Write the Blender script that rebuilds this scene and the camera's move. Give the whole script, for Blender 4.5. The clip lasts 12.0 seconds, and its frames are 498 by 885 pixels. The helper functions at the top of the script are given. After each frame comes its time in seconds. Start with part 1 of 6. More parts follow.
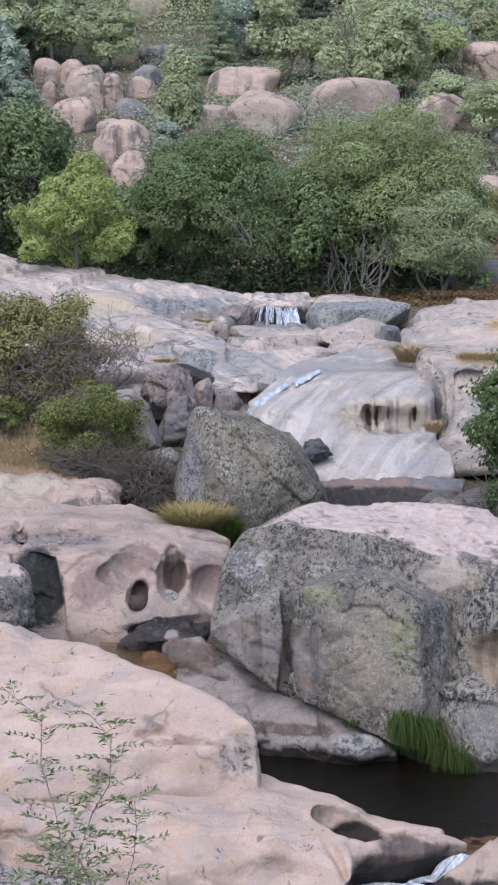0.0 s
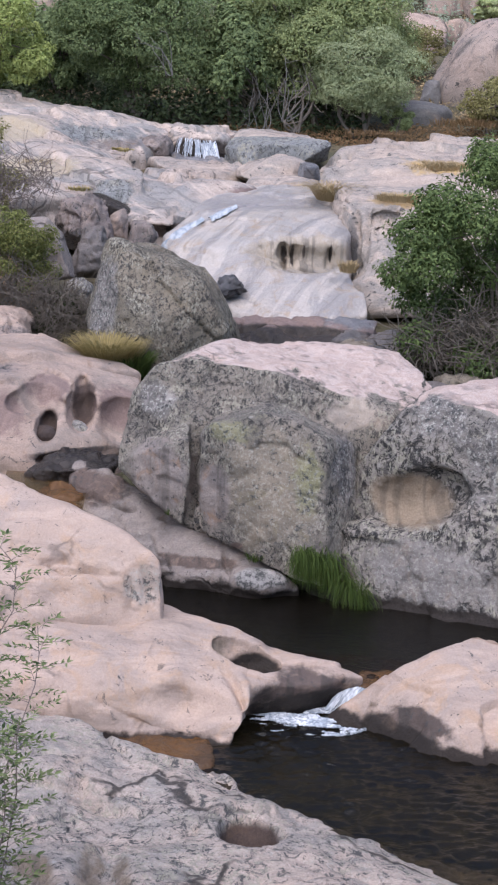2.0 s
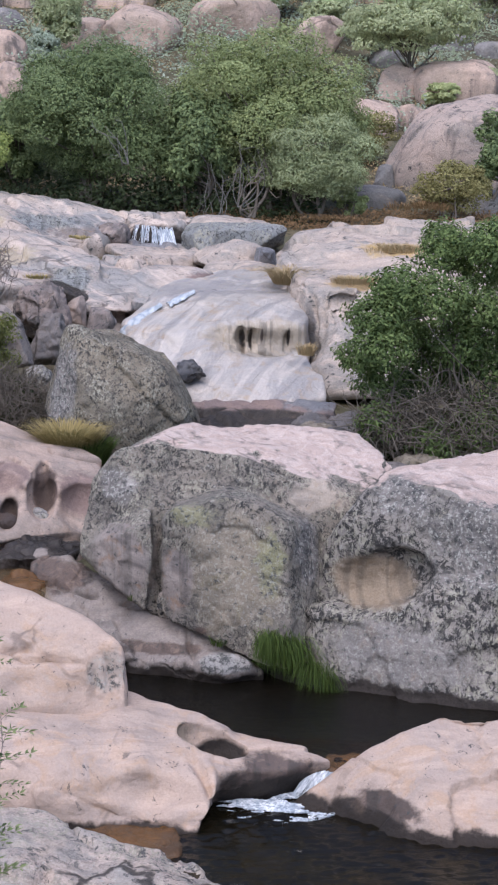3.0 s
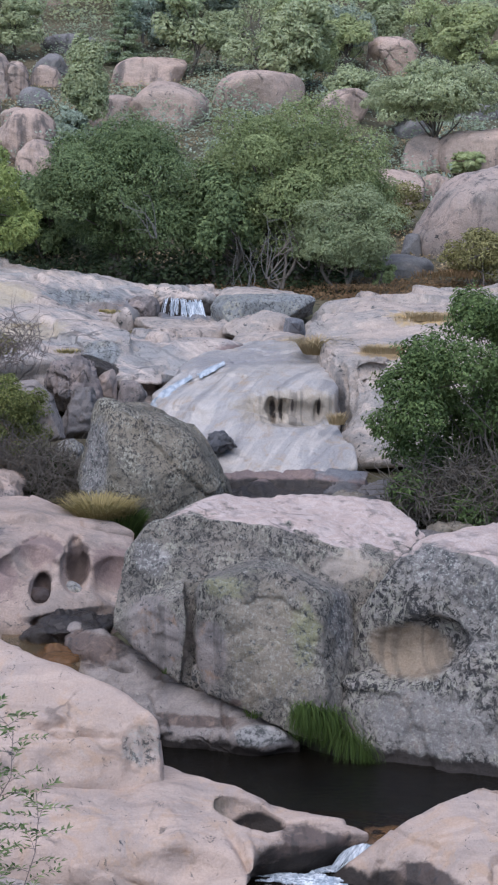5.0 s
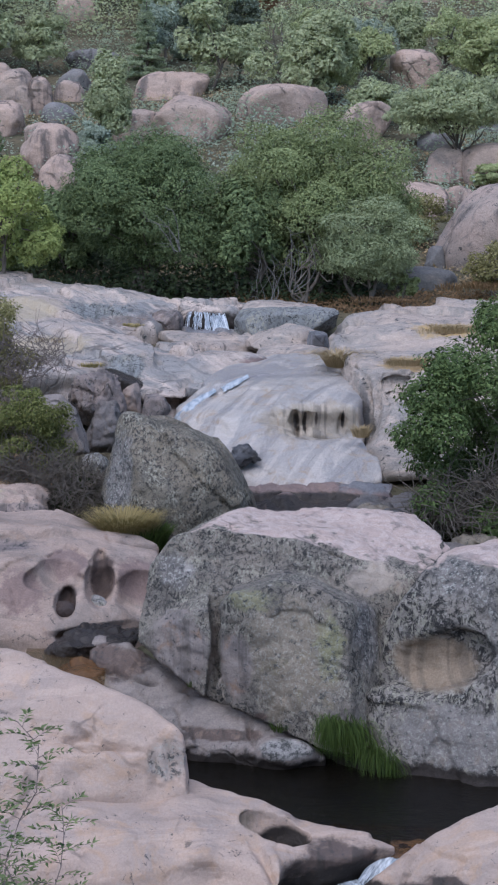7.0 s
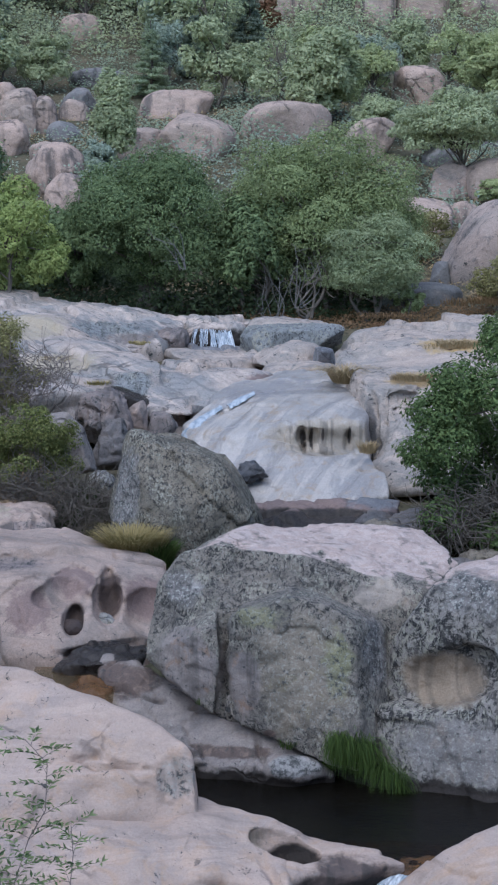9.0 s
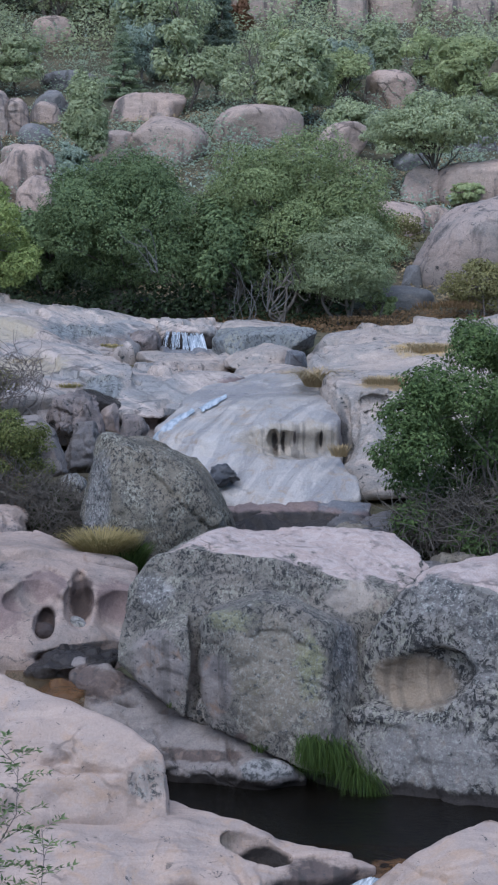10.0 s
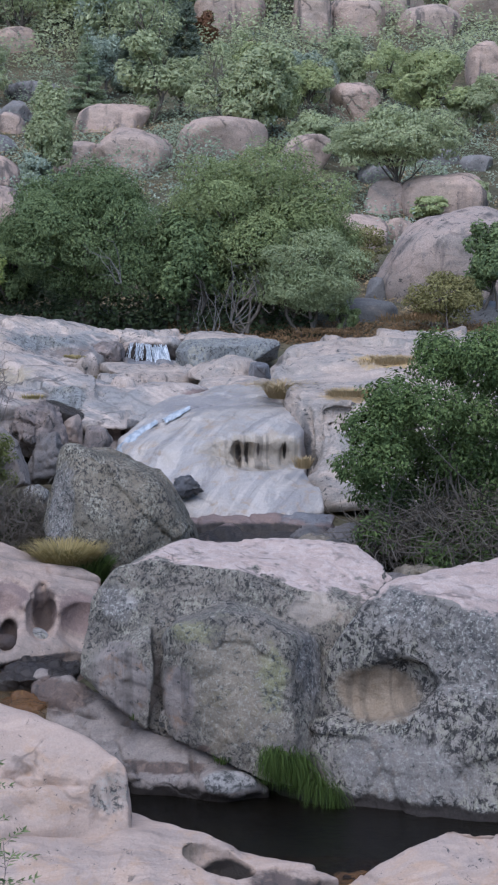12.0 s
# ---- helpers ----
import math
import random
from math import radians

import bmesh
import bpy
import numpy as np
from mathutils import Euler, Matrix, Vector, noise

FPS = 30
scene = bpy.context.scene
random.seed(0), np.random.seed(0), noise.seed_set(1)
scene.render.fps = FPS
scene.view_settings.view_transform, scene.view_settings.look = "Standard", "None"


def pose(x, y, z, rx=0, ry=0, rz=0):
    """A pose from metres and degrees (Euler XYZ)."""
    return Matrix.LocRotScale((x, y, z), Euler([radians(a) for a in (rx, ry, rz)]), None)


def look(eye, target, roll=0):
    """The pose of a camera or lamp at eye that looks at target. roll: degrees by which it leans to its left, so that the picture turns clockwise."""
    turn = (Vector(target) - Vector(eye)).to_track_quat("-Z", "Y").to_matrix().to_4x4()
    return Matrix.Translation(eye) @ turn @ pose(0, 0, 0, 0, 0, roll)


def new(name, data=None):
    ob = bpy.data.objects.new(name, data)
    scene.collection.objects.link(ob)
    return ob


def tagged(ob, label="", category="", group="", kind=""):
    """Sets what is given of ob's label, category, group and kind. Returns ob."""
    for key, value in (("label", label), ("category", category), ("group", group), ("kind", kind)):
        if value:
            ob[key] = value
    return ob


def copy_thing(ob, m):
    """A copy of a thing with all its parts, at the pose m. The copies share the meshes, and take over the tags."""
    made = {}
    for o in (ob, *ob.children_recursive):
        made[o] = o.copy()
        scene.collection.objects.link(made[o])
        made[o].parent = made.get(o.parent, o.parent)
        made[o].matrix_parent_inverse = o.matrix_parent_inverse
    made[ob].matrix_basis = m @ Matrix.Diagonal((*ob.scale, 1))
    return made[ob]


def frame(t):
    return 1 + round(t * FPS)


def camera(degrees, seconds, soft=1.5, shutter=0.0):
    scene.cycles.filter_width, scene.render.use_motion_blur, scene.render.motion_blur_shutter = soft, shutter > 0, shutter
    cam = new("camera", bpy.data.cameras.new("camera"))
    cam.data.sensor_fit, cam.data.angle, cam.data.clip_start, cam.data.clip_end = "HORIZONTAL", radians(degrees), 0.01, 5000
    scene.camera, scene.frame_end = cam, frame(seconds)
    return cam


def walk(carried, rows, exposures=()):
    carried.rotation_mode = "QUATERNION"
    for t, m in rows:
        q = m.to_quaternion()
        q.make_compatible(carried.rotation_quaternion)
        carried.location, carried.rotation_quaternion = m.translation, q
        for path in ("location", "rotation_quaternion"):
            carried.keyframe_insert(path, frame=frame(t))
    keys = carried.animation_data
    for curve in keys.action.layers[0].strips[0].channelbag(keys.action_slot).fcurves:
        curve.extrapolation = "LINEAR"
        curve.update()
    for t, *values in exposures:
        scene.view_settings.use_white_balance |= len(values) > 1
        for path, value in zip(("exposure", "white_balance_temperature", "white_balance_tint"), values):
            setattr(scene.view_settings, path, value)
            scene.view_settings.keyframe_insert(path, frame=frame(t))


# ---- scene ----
cam = camera(17.20, 12.0, soft=2.2)
EYE = (0.0, 0.0, 6.2)
TURNS = [
    (0.0, 81.00, -0.00, 0.00),
    (0.5, 77.80, 0.03, -0.01),
    (1.0, 75.85, -0.68, 0.08),
    (1.5, 75.15, -1.63, -0.10),
    (2.0, 75.34, -2.67, -2.59),
    (2.5, 76.94, -2.49, -4.20),
    (3.0, 78.31, -1.91, -4.16),
    (3.2, 79.27, -1.79, -4.07),
    (4.8, 80.72, -0.82, -3.47),
    (5.0, 80.74, -0.78, -3.25),
    (5.5, 80.78, -0.66, -2.62),
    (6.0, 80.82, -0.57, -2.49),
    (6.5, 80.88, -0.58, -2.49),
    (7.0, 81.19, -0.41, -2.46),
    (9.0, 81.77, 0.03, -2.29),
    (9.5, 81.81, -0.06, -2.49),
    (10.0, 81.88, -0.18, -3.25),
    (10.5, 81.95, -0.28, -3.64),
    (11.0, 82.30, -0.32, -3.77),
    (11.5, 82.40, -0.41, -4.08),
    (12.0, 82.29, -0.49, -4.49),
]
walk(cam, [(t, pose(*EYE, rx, ry, rz)) for t, rx, ry, rz in TURNS],
     exposures=[(0, 0.82, 6200, 15), (0.5, 0.81, 6420, 18), (1.5, 0.85, 6450, 18), (2.5, 0.87, 6400, 18), (5, 0.58, 6000, 14), (7, 0.38, 5800, 14), (9.5, 0.35, 5500, 9), (10.5, 0.31, 5520, 12), (11.5, 0.37, 5540, 10), (12, 0.46, 5760, 13)])

# ---- light: open shade under a high thin overcast
world = bpy.data.worlds.new("sky")
scene.world = world
world.use_nodes = True
sky = world.node_tree.nodes.new("ShaderNodeTexSky")
sky.sky_type, sky.sun_disc = "NISHITA", False
sky.sun_elevation, sky.sun_rotation = radians(57), radians(205)
sky.dust_density = 1.0
back = world.node_tree.nodes["Background"]
back.inputs["Strength"].default_value = 0.15
world.node_tree.links.new(sky.outputs[0], back.inputs["Color"])
sun = new("sun", bpy.data.lights.new("sun", "SUN"))
sun.data.energy, sun.data.angle, sun.data.color = 1.7, radians(70), (1.0, 0.97, 0.93)
sun.matrix_world = look((-6, -3, 22), (0, 10, 0))
scene.view_settings.exposure = 0.0


# ---- node materials
class Nodes:
    def __init__(self, name):
        self.mat = bpy.data.materials.new(name)
        self.mat.use_nodes = True
        self.tree = self.mat.node_tree
        self.bsdf = self.tree.nodes["Principled BSDF"]
        self.out = self.tree.nodes["Material Output"]
        self.co = self.tree.nodes.new("ShaderNodeTexCoord").outputs["Object"]

    def put(self, socket, value):
        if isinstance(value, bpy.types.NodeSocket):
            self.tree.links.new(value, socket)
        elif hasattr(value, "__len__") and len(value) == 3 and len(socket.default_value) == 4:
            socket.default_value = (*value, 1)
        else:
            socket.default_value = value

    def scaled(self, sx, sy, sz, co=None):
        n = self.tree.nodes.new("ShaderNodeMapping")
        n.inputs["Scale"].default_value = (sx, sy, sz)
        self.put(n.inputs["Vector"], co or self.co)
        return n.outputs[0]

    def turned(self, degrees):
        n = self.tree.nodes.new("ShaderNodeVectorRotate")
        n.rotation_type = "Z_AXIS"
        n.inputs["Angle"].default_value = -radians(degrees)
        self.put(n.inputs["Vector"], self.co)
        return n.outputs[0]

    def noise(self, scale, detail=5.0, rough=0.55, co=None, warp=0.0):
        n = self.tree.nodes.new("ShaderNodeTexNoise")
        self.put(n.inputs["Vector"], co or self.co)
        for key, v in (("Scale", scale), ("Detail", detail), ("Roughness", rough), ("Distortion", warp)):
            n.inputs[key].default_value = v
        return n.outputs["Fac"]

    def cells(self, scale, feature="F1", co=None, out="Distance"):
        n = self.tree.nodes.new("ShaderNodeTexVoronoi")
        n.feature = feature
        self.put(n.inputs["Vector"], co or self.co)
        n.inputs["Scale"].default_value = scale
        return n.outputs[out]

    def step(self, value, lo, hi, a=0.0, b=1.0):
        n = self.tree.nodes.new("ShaderNodeMapRange")
        n.interpolation_type = "SMOOTHSTEP"
        for key, v in (("Value", value), ("From Min", lo), ("From Max", hi), ("To Min", a), ("To Max", b)):
            self.put(n.inputs[key], v)
        return n.outputs[0]

    def math(self, op, a, b=0.0):
        n = self.tree.nodes.new("ShaderNodeMath")
        n.operation = op
        self.put(n.inputs[0], a)
        self.put(n.inputs[1], b)
        return n.outputs[0]

    def mix(self, fac, a, b, mode="MIX"):
        n = self.tree.nodes.new("ShaderNodeMix")
        n.data_type, n.blend_type = "RGBA", mode
        self.put(n.inputs[0], fac)
        self.put(n.inputs[6], a)
        self.put(n.inputs[7], b)
        return n.outputs[2]

    def up(self):
        g = self.tree.nodes.new("ShaderNodeNewGeometry")
        s = self.tree.nodes.new("ShaderNodeSeparateXYZ")
        self.put(s.inputs[0], g.outputs["Normal"])
        return s.outputs[2]

    def island(self):
        return self.tree.nodes.new("ShaderNodeNewGeometry").outputs["Random Per Island"]

    def each(self):
        return self.tree.nodes.new("ShaderNodeObjectInfo").outputs["Random"]

    def bump(self, height, strength, distance=0.02, normal=None):
        n = self.tree.nodes.new("ShaderNodeBump")
        n.inputs["Strength"].default_value, n.inputs["Distance"].default_value = strength, distance
        self.put(n.inputs["Height"], height)
        if normal:
            self.put(n.inputs["Normal"], normal)
        return n.outputs[0]

    def done(self, color, rough=0.85, normal=None, spec=0.3):
        self.put(self.bsdf.inputs["Base Color"], color)
        self.put(self.bsdf.inputs["Roughness"], rough)
        self.put(self.bsdf.inputs["Specular IOR Level"], spec)
        if normal:
            self.put(self.bsdf.inputs["Normal"], normal)
        return self.mat


RECIPES = {}


def granite(name, base, second, stain, lichen=0.0, pale=0.0, moss=0.0, worn_top=False, streak=0.0, size=1.0, rough=0.85,
            top=(0.51, 0.41, 0.362), relief=1.0, grainy=0.35, veins=0.0, joints=0.5, stained=0.56, crust=(0.06, 0.061, 0.06), patches=(), wet=None, top_from=None, flow=None):
    """Weathered granite: two tones in broad patches, feldspar grain, mineral stains, crusts of black and pale lichen."""
    RECIPES[name] = dict(base=base, second=second, stain=stain, lichen=lichen, pale=pale, moss=moss, worn_top=worn_top, streak=streak, size=size, rough=rough,
                         top=top, relief=relief, grainy=grainy, veins=veins, joints=joints, stained=stained, crust=crust, flow=flow)
    m = Nodes(name)
    broad = m.step(m.noise(0.9 / size, 6, 0.6, warp=0.6), 0.38, 0.64)
    color = m.mix(broad, base, second)
    color = m.mix(m.step(m.noise(2.3 / size, 7, 0.65, warp=1.2), stained, stained + 0.18, 0, 0.75), color, stain)
    if veins:
        if flow is None:
            band = m.noise(1.0, 7, 0.62, co=m.scaled(0.8, 2.6, 2.6), warp=1.6)
        else:  # bands that run along one bearing, as water or bedding drew them
            band = m.noise(1.0, 7, 0.62, co=m.scaled(0.38, 3.4, 0.9, m.turned(flow)), warp=0.7)
        color = m.mix(m.math("MULTIPLY", m.step(band, 0.50, 0.62), veins), color, tuple(min(0.72, 1.22 * c) for c in base))
        color = m.mix(m.math("MULTIPLY", m.step(band, 0.46, 0.36), veins), color, tuple(0.74 * c for c in second))
        color = m.mix(m.math("MULTIPLY", m.step(m.noise(14, 8, 0.75), 0.60, 0.70), 0.55 * veins), color, tuple(0.62 * c for c in second))
    if worn_top:
        tops = m.step(m.math("ADD", m.up(), m.math("MULTIPLY", m.noise(2.2 / size, 5), 0.5)), 0.98, 1.12)
        if top_from is not None:  # height of the worn top's edge, falling by so much for each metre along x
            place = m.tree.nodes.new("ShaderNodeSeparateXYZ")
            m.put(place.inputs[0], m.co)
            level = m.math("ADD", place.outputs[2], m.math("MULTIPLY", place.outputs[0], top_from[1]))
            level = m.math("ADD", level, m.math("MULTIPLY", m.math("SUBTRACT", m.noise(3.2, 6, 0.65), 0.5), 0.55))
            tops = m.math("MULTIPLY", tops, m.step(level, top_from[0] - 0.03, top_from[0] + 0.03))
        veins = m.step(m.noise(1.6 / size, 6, 0.7, warp=2.5), 0.44, 0.56)
        color = m.mix(tops, color, m.mix(veins, top, (top[0] * 0.9, top[1] * 0.86, top[2] * 0.84)))
        bare = m.math("SUBTRACT", 1.0, tops)
    else:
        bare = 1.0
    if streak:
        run = m.noise(1.0, 5, 0.6, co=m.scaled(3.2 / size, 3.2 / size, 0.28 / size))
        color = m.mix(m.math("MULTIPLY", m.step(run, 0.52, 0.68), streak), color, (0.075, 0.07, 0.068))
    if moss:
        green = m.math("MULTIPLY", m.step(m.noise(1.4 / size, 6, 0.7), 0.54, 0.68), moss)
        color = m.mix(m.math("MULTIPLY", green, bare), color, (0.23, 0.25, 0.13))
    if lichen:
        scab = m.step(m.noise(8.5 / size, 9, 0.78, warp=0.9), 0.60 - 0.075 * lichen, 0.66 - 0.075 * lichen)
        where = m.step(m.noise(1.1 / size, 5, 0.65), 0.33, 0.52)
        color = m.mix(m.math("MULTIPLY", m.math("MULTIPLY", scab, where), bare), color, crust)
        if lichen > 0.9:  # close speckle of pale and black crusts
            stood = m.scaled(1, 1, 0.62)
            rosette = m.math("MULTIPLY", m.step(m.noise(19 / size, 6, 0.7, co=stood, warp=0.5), 0.49, 0.56), m.step(m.noise(1.6 / size, 5, 0.6), 0.42, 0.58, 0.12, 1))
            color = m.mix(m.math("MULTIPLY", m.math("MULTIPLY", rosette, 0.8), bare), color, (0.335, 0.315, 0.25))
            speck = m.math("MULTIPLY", m.step(m.noise(15 / size, 8, 0.75, co=stood, warp=0.7), 0.53, 0.58), m.step(m.noise(1.2 / size, 4, 0.6), 0.42, 0.55, 0.2, 1))
            color = m.mix(m.math("MULTIPLY", speck, bare), color, crust)
    if pale:
        dots = m.math("MULTIPLY", m.step(m.noise(15 / size, 6, 0.7, warp=0.3), 0.575, 0.62), m.step(m.noise(2.2 / size, 4), 0.42, 0.58, 0.25, 1))
        color = m.mix(m.math("MULTIPLY", m.math("MULTIPLY", dots, 0.75 * pale), bare), color, (0.425, 0.41, 0.365))
    wander = m.tree.nodes.new("ShaderNodeTexNoise")
    m.put(wander.inputs["Vector"], m.co)
    wander.inputs["Scale"].default_value, wander.inputs["Detail"].default_value = 1.8 / size, 4
    astray = m.tree.nodes.new("ShaderNodeVectorMath")
    astray.operation = "MULTIPLY_ADD"
    m.put(astray.inputs[0], wander.outputs["Color"])
    astray.inputs[1].default_value = (0.6 * size,) * 3
    m.put(astray.inputs[2], m.co)
    line = m.step(m.cells(0.85 / size, "DISTANCE_TO_EDGE", astray.outputs[0]), 0.006, 0.028, 1, 0)
    line = m.math("MULTIPLY", line, m.step(m.noise(1.3 / size, 3), 0.50, 0.60))
    color = m.mix(m.math("MULTIPLY", line, joints), color, (0.05, 0.044, 0.04))
    for c, r, other, *edge in patches:
        n = m.tree.nodes.new("ShaderNodeVectorMath")
        n.operation = "SUBTRACT"
        m.put(n.inputs[0], m.co)
        n.inputs[1].default_value = c
        d = m.tree.nodes.new("ShaderNodeVectorMath")
        d.operation = "DIVIDE"
        m.put(d.inputs[0], n.outputs[0])
        d.inputs[1].default_value = r
        e = m.tree.nodes.new("ShaderNodeVectorMath")
        e.operation = "LENGTH"
        m.put(e.inputs[0], d.outputs[0])
        ragged = m.math("ADD", e.outputs["Value"], m.math("MULTIPLY", m.math("SUBTRACT", m.noise(4.5, 7, 0.65), 0.5), edge[0] if edge else 1.1))
        o = RECIPES[other]
        tone = m.mix(broad, o["base"], o["second"])
        tone = m.mix(m.step(m.noise(5.0, 6, 0.65, warp=0.8), 0.52, 0.68, 0, 0.8), tone, o["stain"])
        if o["lichen"]:
            tone = m.mix(m.step(m.noise(12.0, 9, 0.78), 0.585 - 0.1 * o["lichen"], 0.68 - 0.1 * o["lichen"]), tone, o["crust"])
        if o["pale"] > 0.4:
            tone = m.mix(m.step(m.noise(30.0, 6, 0.7), 0.52, 0.60, 0, 0.8 * o["pale"]), tone, (0.41, 0.405, 0.36))
        if o["streak"] > 0.3:
            run = m.noise(1.0, 4, 0.55, co=m.scaled(7.0, 1.0, 0.35))
            tone = m.mix(m.math("MULTIPLY", m.step(run, 0.50, 0.60), o["streak"]), tone, (0.05, 0.045, 0.042))
        color = m.mix(m.step(ragged, 0.82 - 0.12 * min(2.0, edge[0] if edge else 1.1), 1.04, 1, 0), color, tone)
    if wet is not None:
        sep = m.tree.nodes.new("ShaderNodeSeparateXYZ")
        m.put(sep.inputs[0], m.co)
        level = m.math("ADD", sep.outputs[2], m.math("MULTIPLY", m.math("SUBTRACT", m.noise(5.0, 5, 0.6), 0.5), 0.22))
        soaked = m.step(level, wet - 0.03, wet + 0.03, 1, 0)
        color = m.mix(m.math("MULTIPLY", soaked, 0.97), color, (0.022, 0.017, 0.014))
        rough = m.step(soaked, 0, 1, rough, 0.75)
    grain = m.noise(48 / size, 5, 0.75)
    color = m.mix(grainy, color, m.mix(m.step(grain, 0.35, 0.66), (0.30, 0.30, 0.30), (0.70, 0.70, 0.70)), "OVERLAY")
    rel = m.bump(m.math("SUBTRACT", m.noise(3.0 / size, 8, 0.65), m.math("MULTIPLY", line, 0.3 * joints)), 0.5 * relief, 0.12 * size)
    rel = m.bump(m.noise(8.5 / size, 8, 0.7), 0.45 * relief, 0.05 * size, rel)
    rel = m.bump(m.noise(26 / size, 6, 0.7), 0.40 * relief, 0.018 * size, rel)
    return m.done(color, rough, rel)


PINK = granite("pink_granite", (0.45, 0.342, 0.278), (0.385, 0.306, 0.26), (0.455, 0.312, 0.215), pale=0.2, lichen=0.2, grainy=0.18, relief=1.0, veins=0.5, joints=0.4, stained=0.47)
GREY_PINK = granite("weathered_grey_pink_granite", (0.47, 0.375, 0.315), (0.375, 0.335, 0.30), (0.255, 0.245, 0.23), lichen=0.92, pale=0.85, veins=0.5, joints=0.9, relief=1.3, stained=0.48, crust=(0.085, 0.083, 0.08))
LICHEN = granite("lichen_grey_granite", (0.225, 0.194, 0.163), (0.155, 0.138, 0.12), (0.255, 0.207, 0.16), lichen=1.35, pale=0.5, moss=0.12,
                 worn_top=True, streak=0.5, size=0.62, crust=(0.036, 0.035, 0.034))
BLOTCHED = granite("black_blotched_granite", (0.262, 0.235, 0.208), (0.19, 0.174, 0.158), (0.26, 0.21, 0.165), lichen=1.75, pale=0.6, worn_top=True, streak=0.45, size=1.0, crust=(0.028, 0.027, 0.027))
BOULDER = granite("olive_grey_granite", (0.205, 0.172, 0.13), (0.145, 0.127, 0.10), (0.275, 0.228, 0.15), lichen=1.25, pale=0.45, streak=0.5, size=0.62, joints=0.1, crust=(0.038, 0.035, 0.032))
BASE = granite("smooth_grey_granite", (0.265, 0.225, 0.20), (0.195, 0.17, 0.158), (0.25, 0.165, 0.115), pale=0.3, lichen=0.4, joints=0.9, streak=0.4, veins=0.4)
CARVED = granite("carved_granite", (0.40, 0.30, 0.243), (0.30, 0.245, 0.21), (0.33, 0.215, 0.15), lichen=0.2, pale=0.15, veins=0.45, joints=0.12)
SLIDE = granite("water_polished_granite", (0.45, 0.405, 0.365), (0.335, 0.315, 0.305), (0.385, 0.285, 0.195), size=1.0, rough=0.42, relief=1.1, veins=0.7, stained=0.50, flow=67, joints=0.25)
UPPER = granite("bleached_granite", (0.43, 0.345, 0.285), (0.325, 0.29, 0.258), (0.205, 0.2, 0.19), lichen=0.45, streak=0.2, size=1.4, veins=0.6, joints=0.55, stained=0.52)
SLABS = granite("banded_bleached_granite", (0.44, 0.36, 0.305), (0.30, 0.285, 0.27), (0.24, 0.205, 0.175), lichen=0.55, streak=0.2, size=1.4, veins=0.95, joints=0.6, stained=0.53, flow=-58)
WET = granite("wet_grey_granite", (0.235, 0.23, 0.235), (0.155, 0.155, 0.165), (0.34, 0.30, 0.275), size=1.0, rough=0.4, lichen=0.4, veins=0.5)
BLUISH = granite("blue_grey_granite", (0.27, 0.272, 0.265), (0.19, 0.198, 0.2), (0.33, 0.31, 0.27), lichen=0.95, pale=0.5, size=1.0, streak=0.4)
WET_DARK = granite("dark_wet_granite", (0.12, 0.118, 0.125), (0.07, 0.07, 0.075), (0.2, 0.185, 0.18), rough=0.35, size=0.8, streak=0.5)
DARK = granite("dark_damp_granite", (0.17, 0.15, 0.14), (0.11, 0.105, 0.105), (0.24, 0.20, 0.17), lichen=0.5, size=1.3, rough=0.6)
HILL = granite("hillside_granite", (0.455, 0.335, 0.268), (0.37, 0.292, 0.24), (0.235, 0.205, 0.185), streak=0.8, size=2.2, lichen=0.25, veins=0.45, joints=0.6)
HILL_GREY = granite("hillside_grey_granite", (0.24, 0.225, 0.215), (0.17, 0.165, 0.16), (0.34, 0.28, 0.24), streak=0.35, size=3.5, lichen=0.3)
DOMED = granite("streaked_brown_granite", (0.40, 0.31, 0.26), (0.31, 0.26, 0.225), (0.165, 0.15, 0.14), streak=0.85, size=1.6, lichen=0.5, stained=0.49, joints=0.3)
PLAIN_GREY = granite("smooth_neutral_granite", (0.24, 0.217, 0.198), (0.188, 0.173, 0.162), (0.255, 0.21, 0.175), lichen=0.35, pale=0.55, streak=0.2)
TAN = granite("bare_tan_granite", (0.275, 0.215, 0.155), (0.225, 0.18, 0.14), (0.215, 0.16, 0.11), streak=0.35)
TAN_PALE = granite("pale_tan_granite", (0.40, 0.335, 0.275), (0.32, 0.275, 0.235), (0.30, 0.23, 0.165), lichen=0.15)
# Brown stone, also patched into potholes and a crack to paint their shade.
BROWN_AND_SHADE = granite("damp_brown_granite", (0.085, 0.06, 0.05), (0.055, 0.042, 0.038), (0.12, 0.08, 0.055), rough=0.7)
MOSSY = granite("yellow_green_lichened_granite", (0.255, 0.245, 0.14), (0.20, 0.19, 0.122), (0.28, 0.26, 0.155), lichen=0.9, pale=0.5)
RUSTY = granite("rust_stained_granite", (0.14, 0.068, 0.024), (0.075, 0.044, 0.024), (0.21, 0.115, 0.042), rough=0.22)
SPOTTED = granite("spotted_grey_granite", (0.33, 0.31, 0.295), (0.25, 0.24, 0.23), (0.16, 0.15, 0.145), lichen=1.3, pale=0.5)
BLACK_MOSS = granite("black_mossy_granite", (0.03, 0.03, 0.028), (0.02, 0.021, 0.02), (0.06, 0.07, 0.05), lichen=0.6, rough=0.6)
BASE_GREY = granite("plain_grey_granite", (0.255, 0.215, 0.165), (0.185, 0.16, 0.128), (0.215, 0.185, 0.122), lichen=0.45, pale=0.5, moss=0.1, streak=0.25)
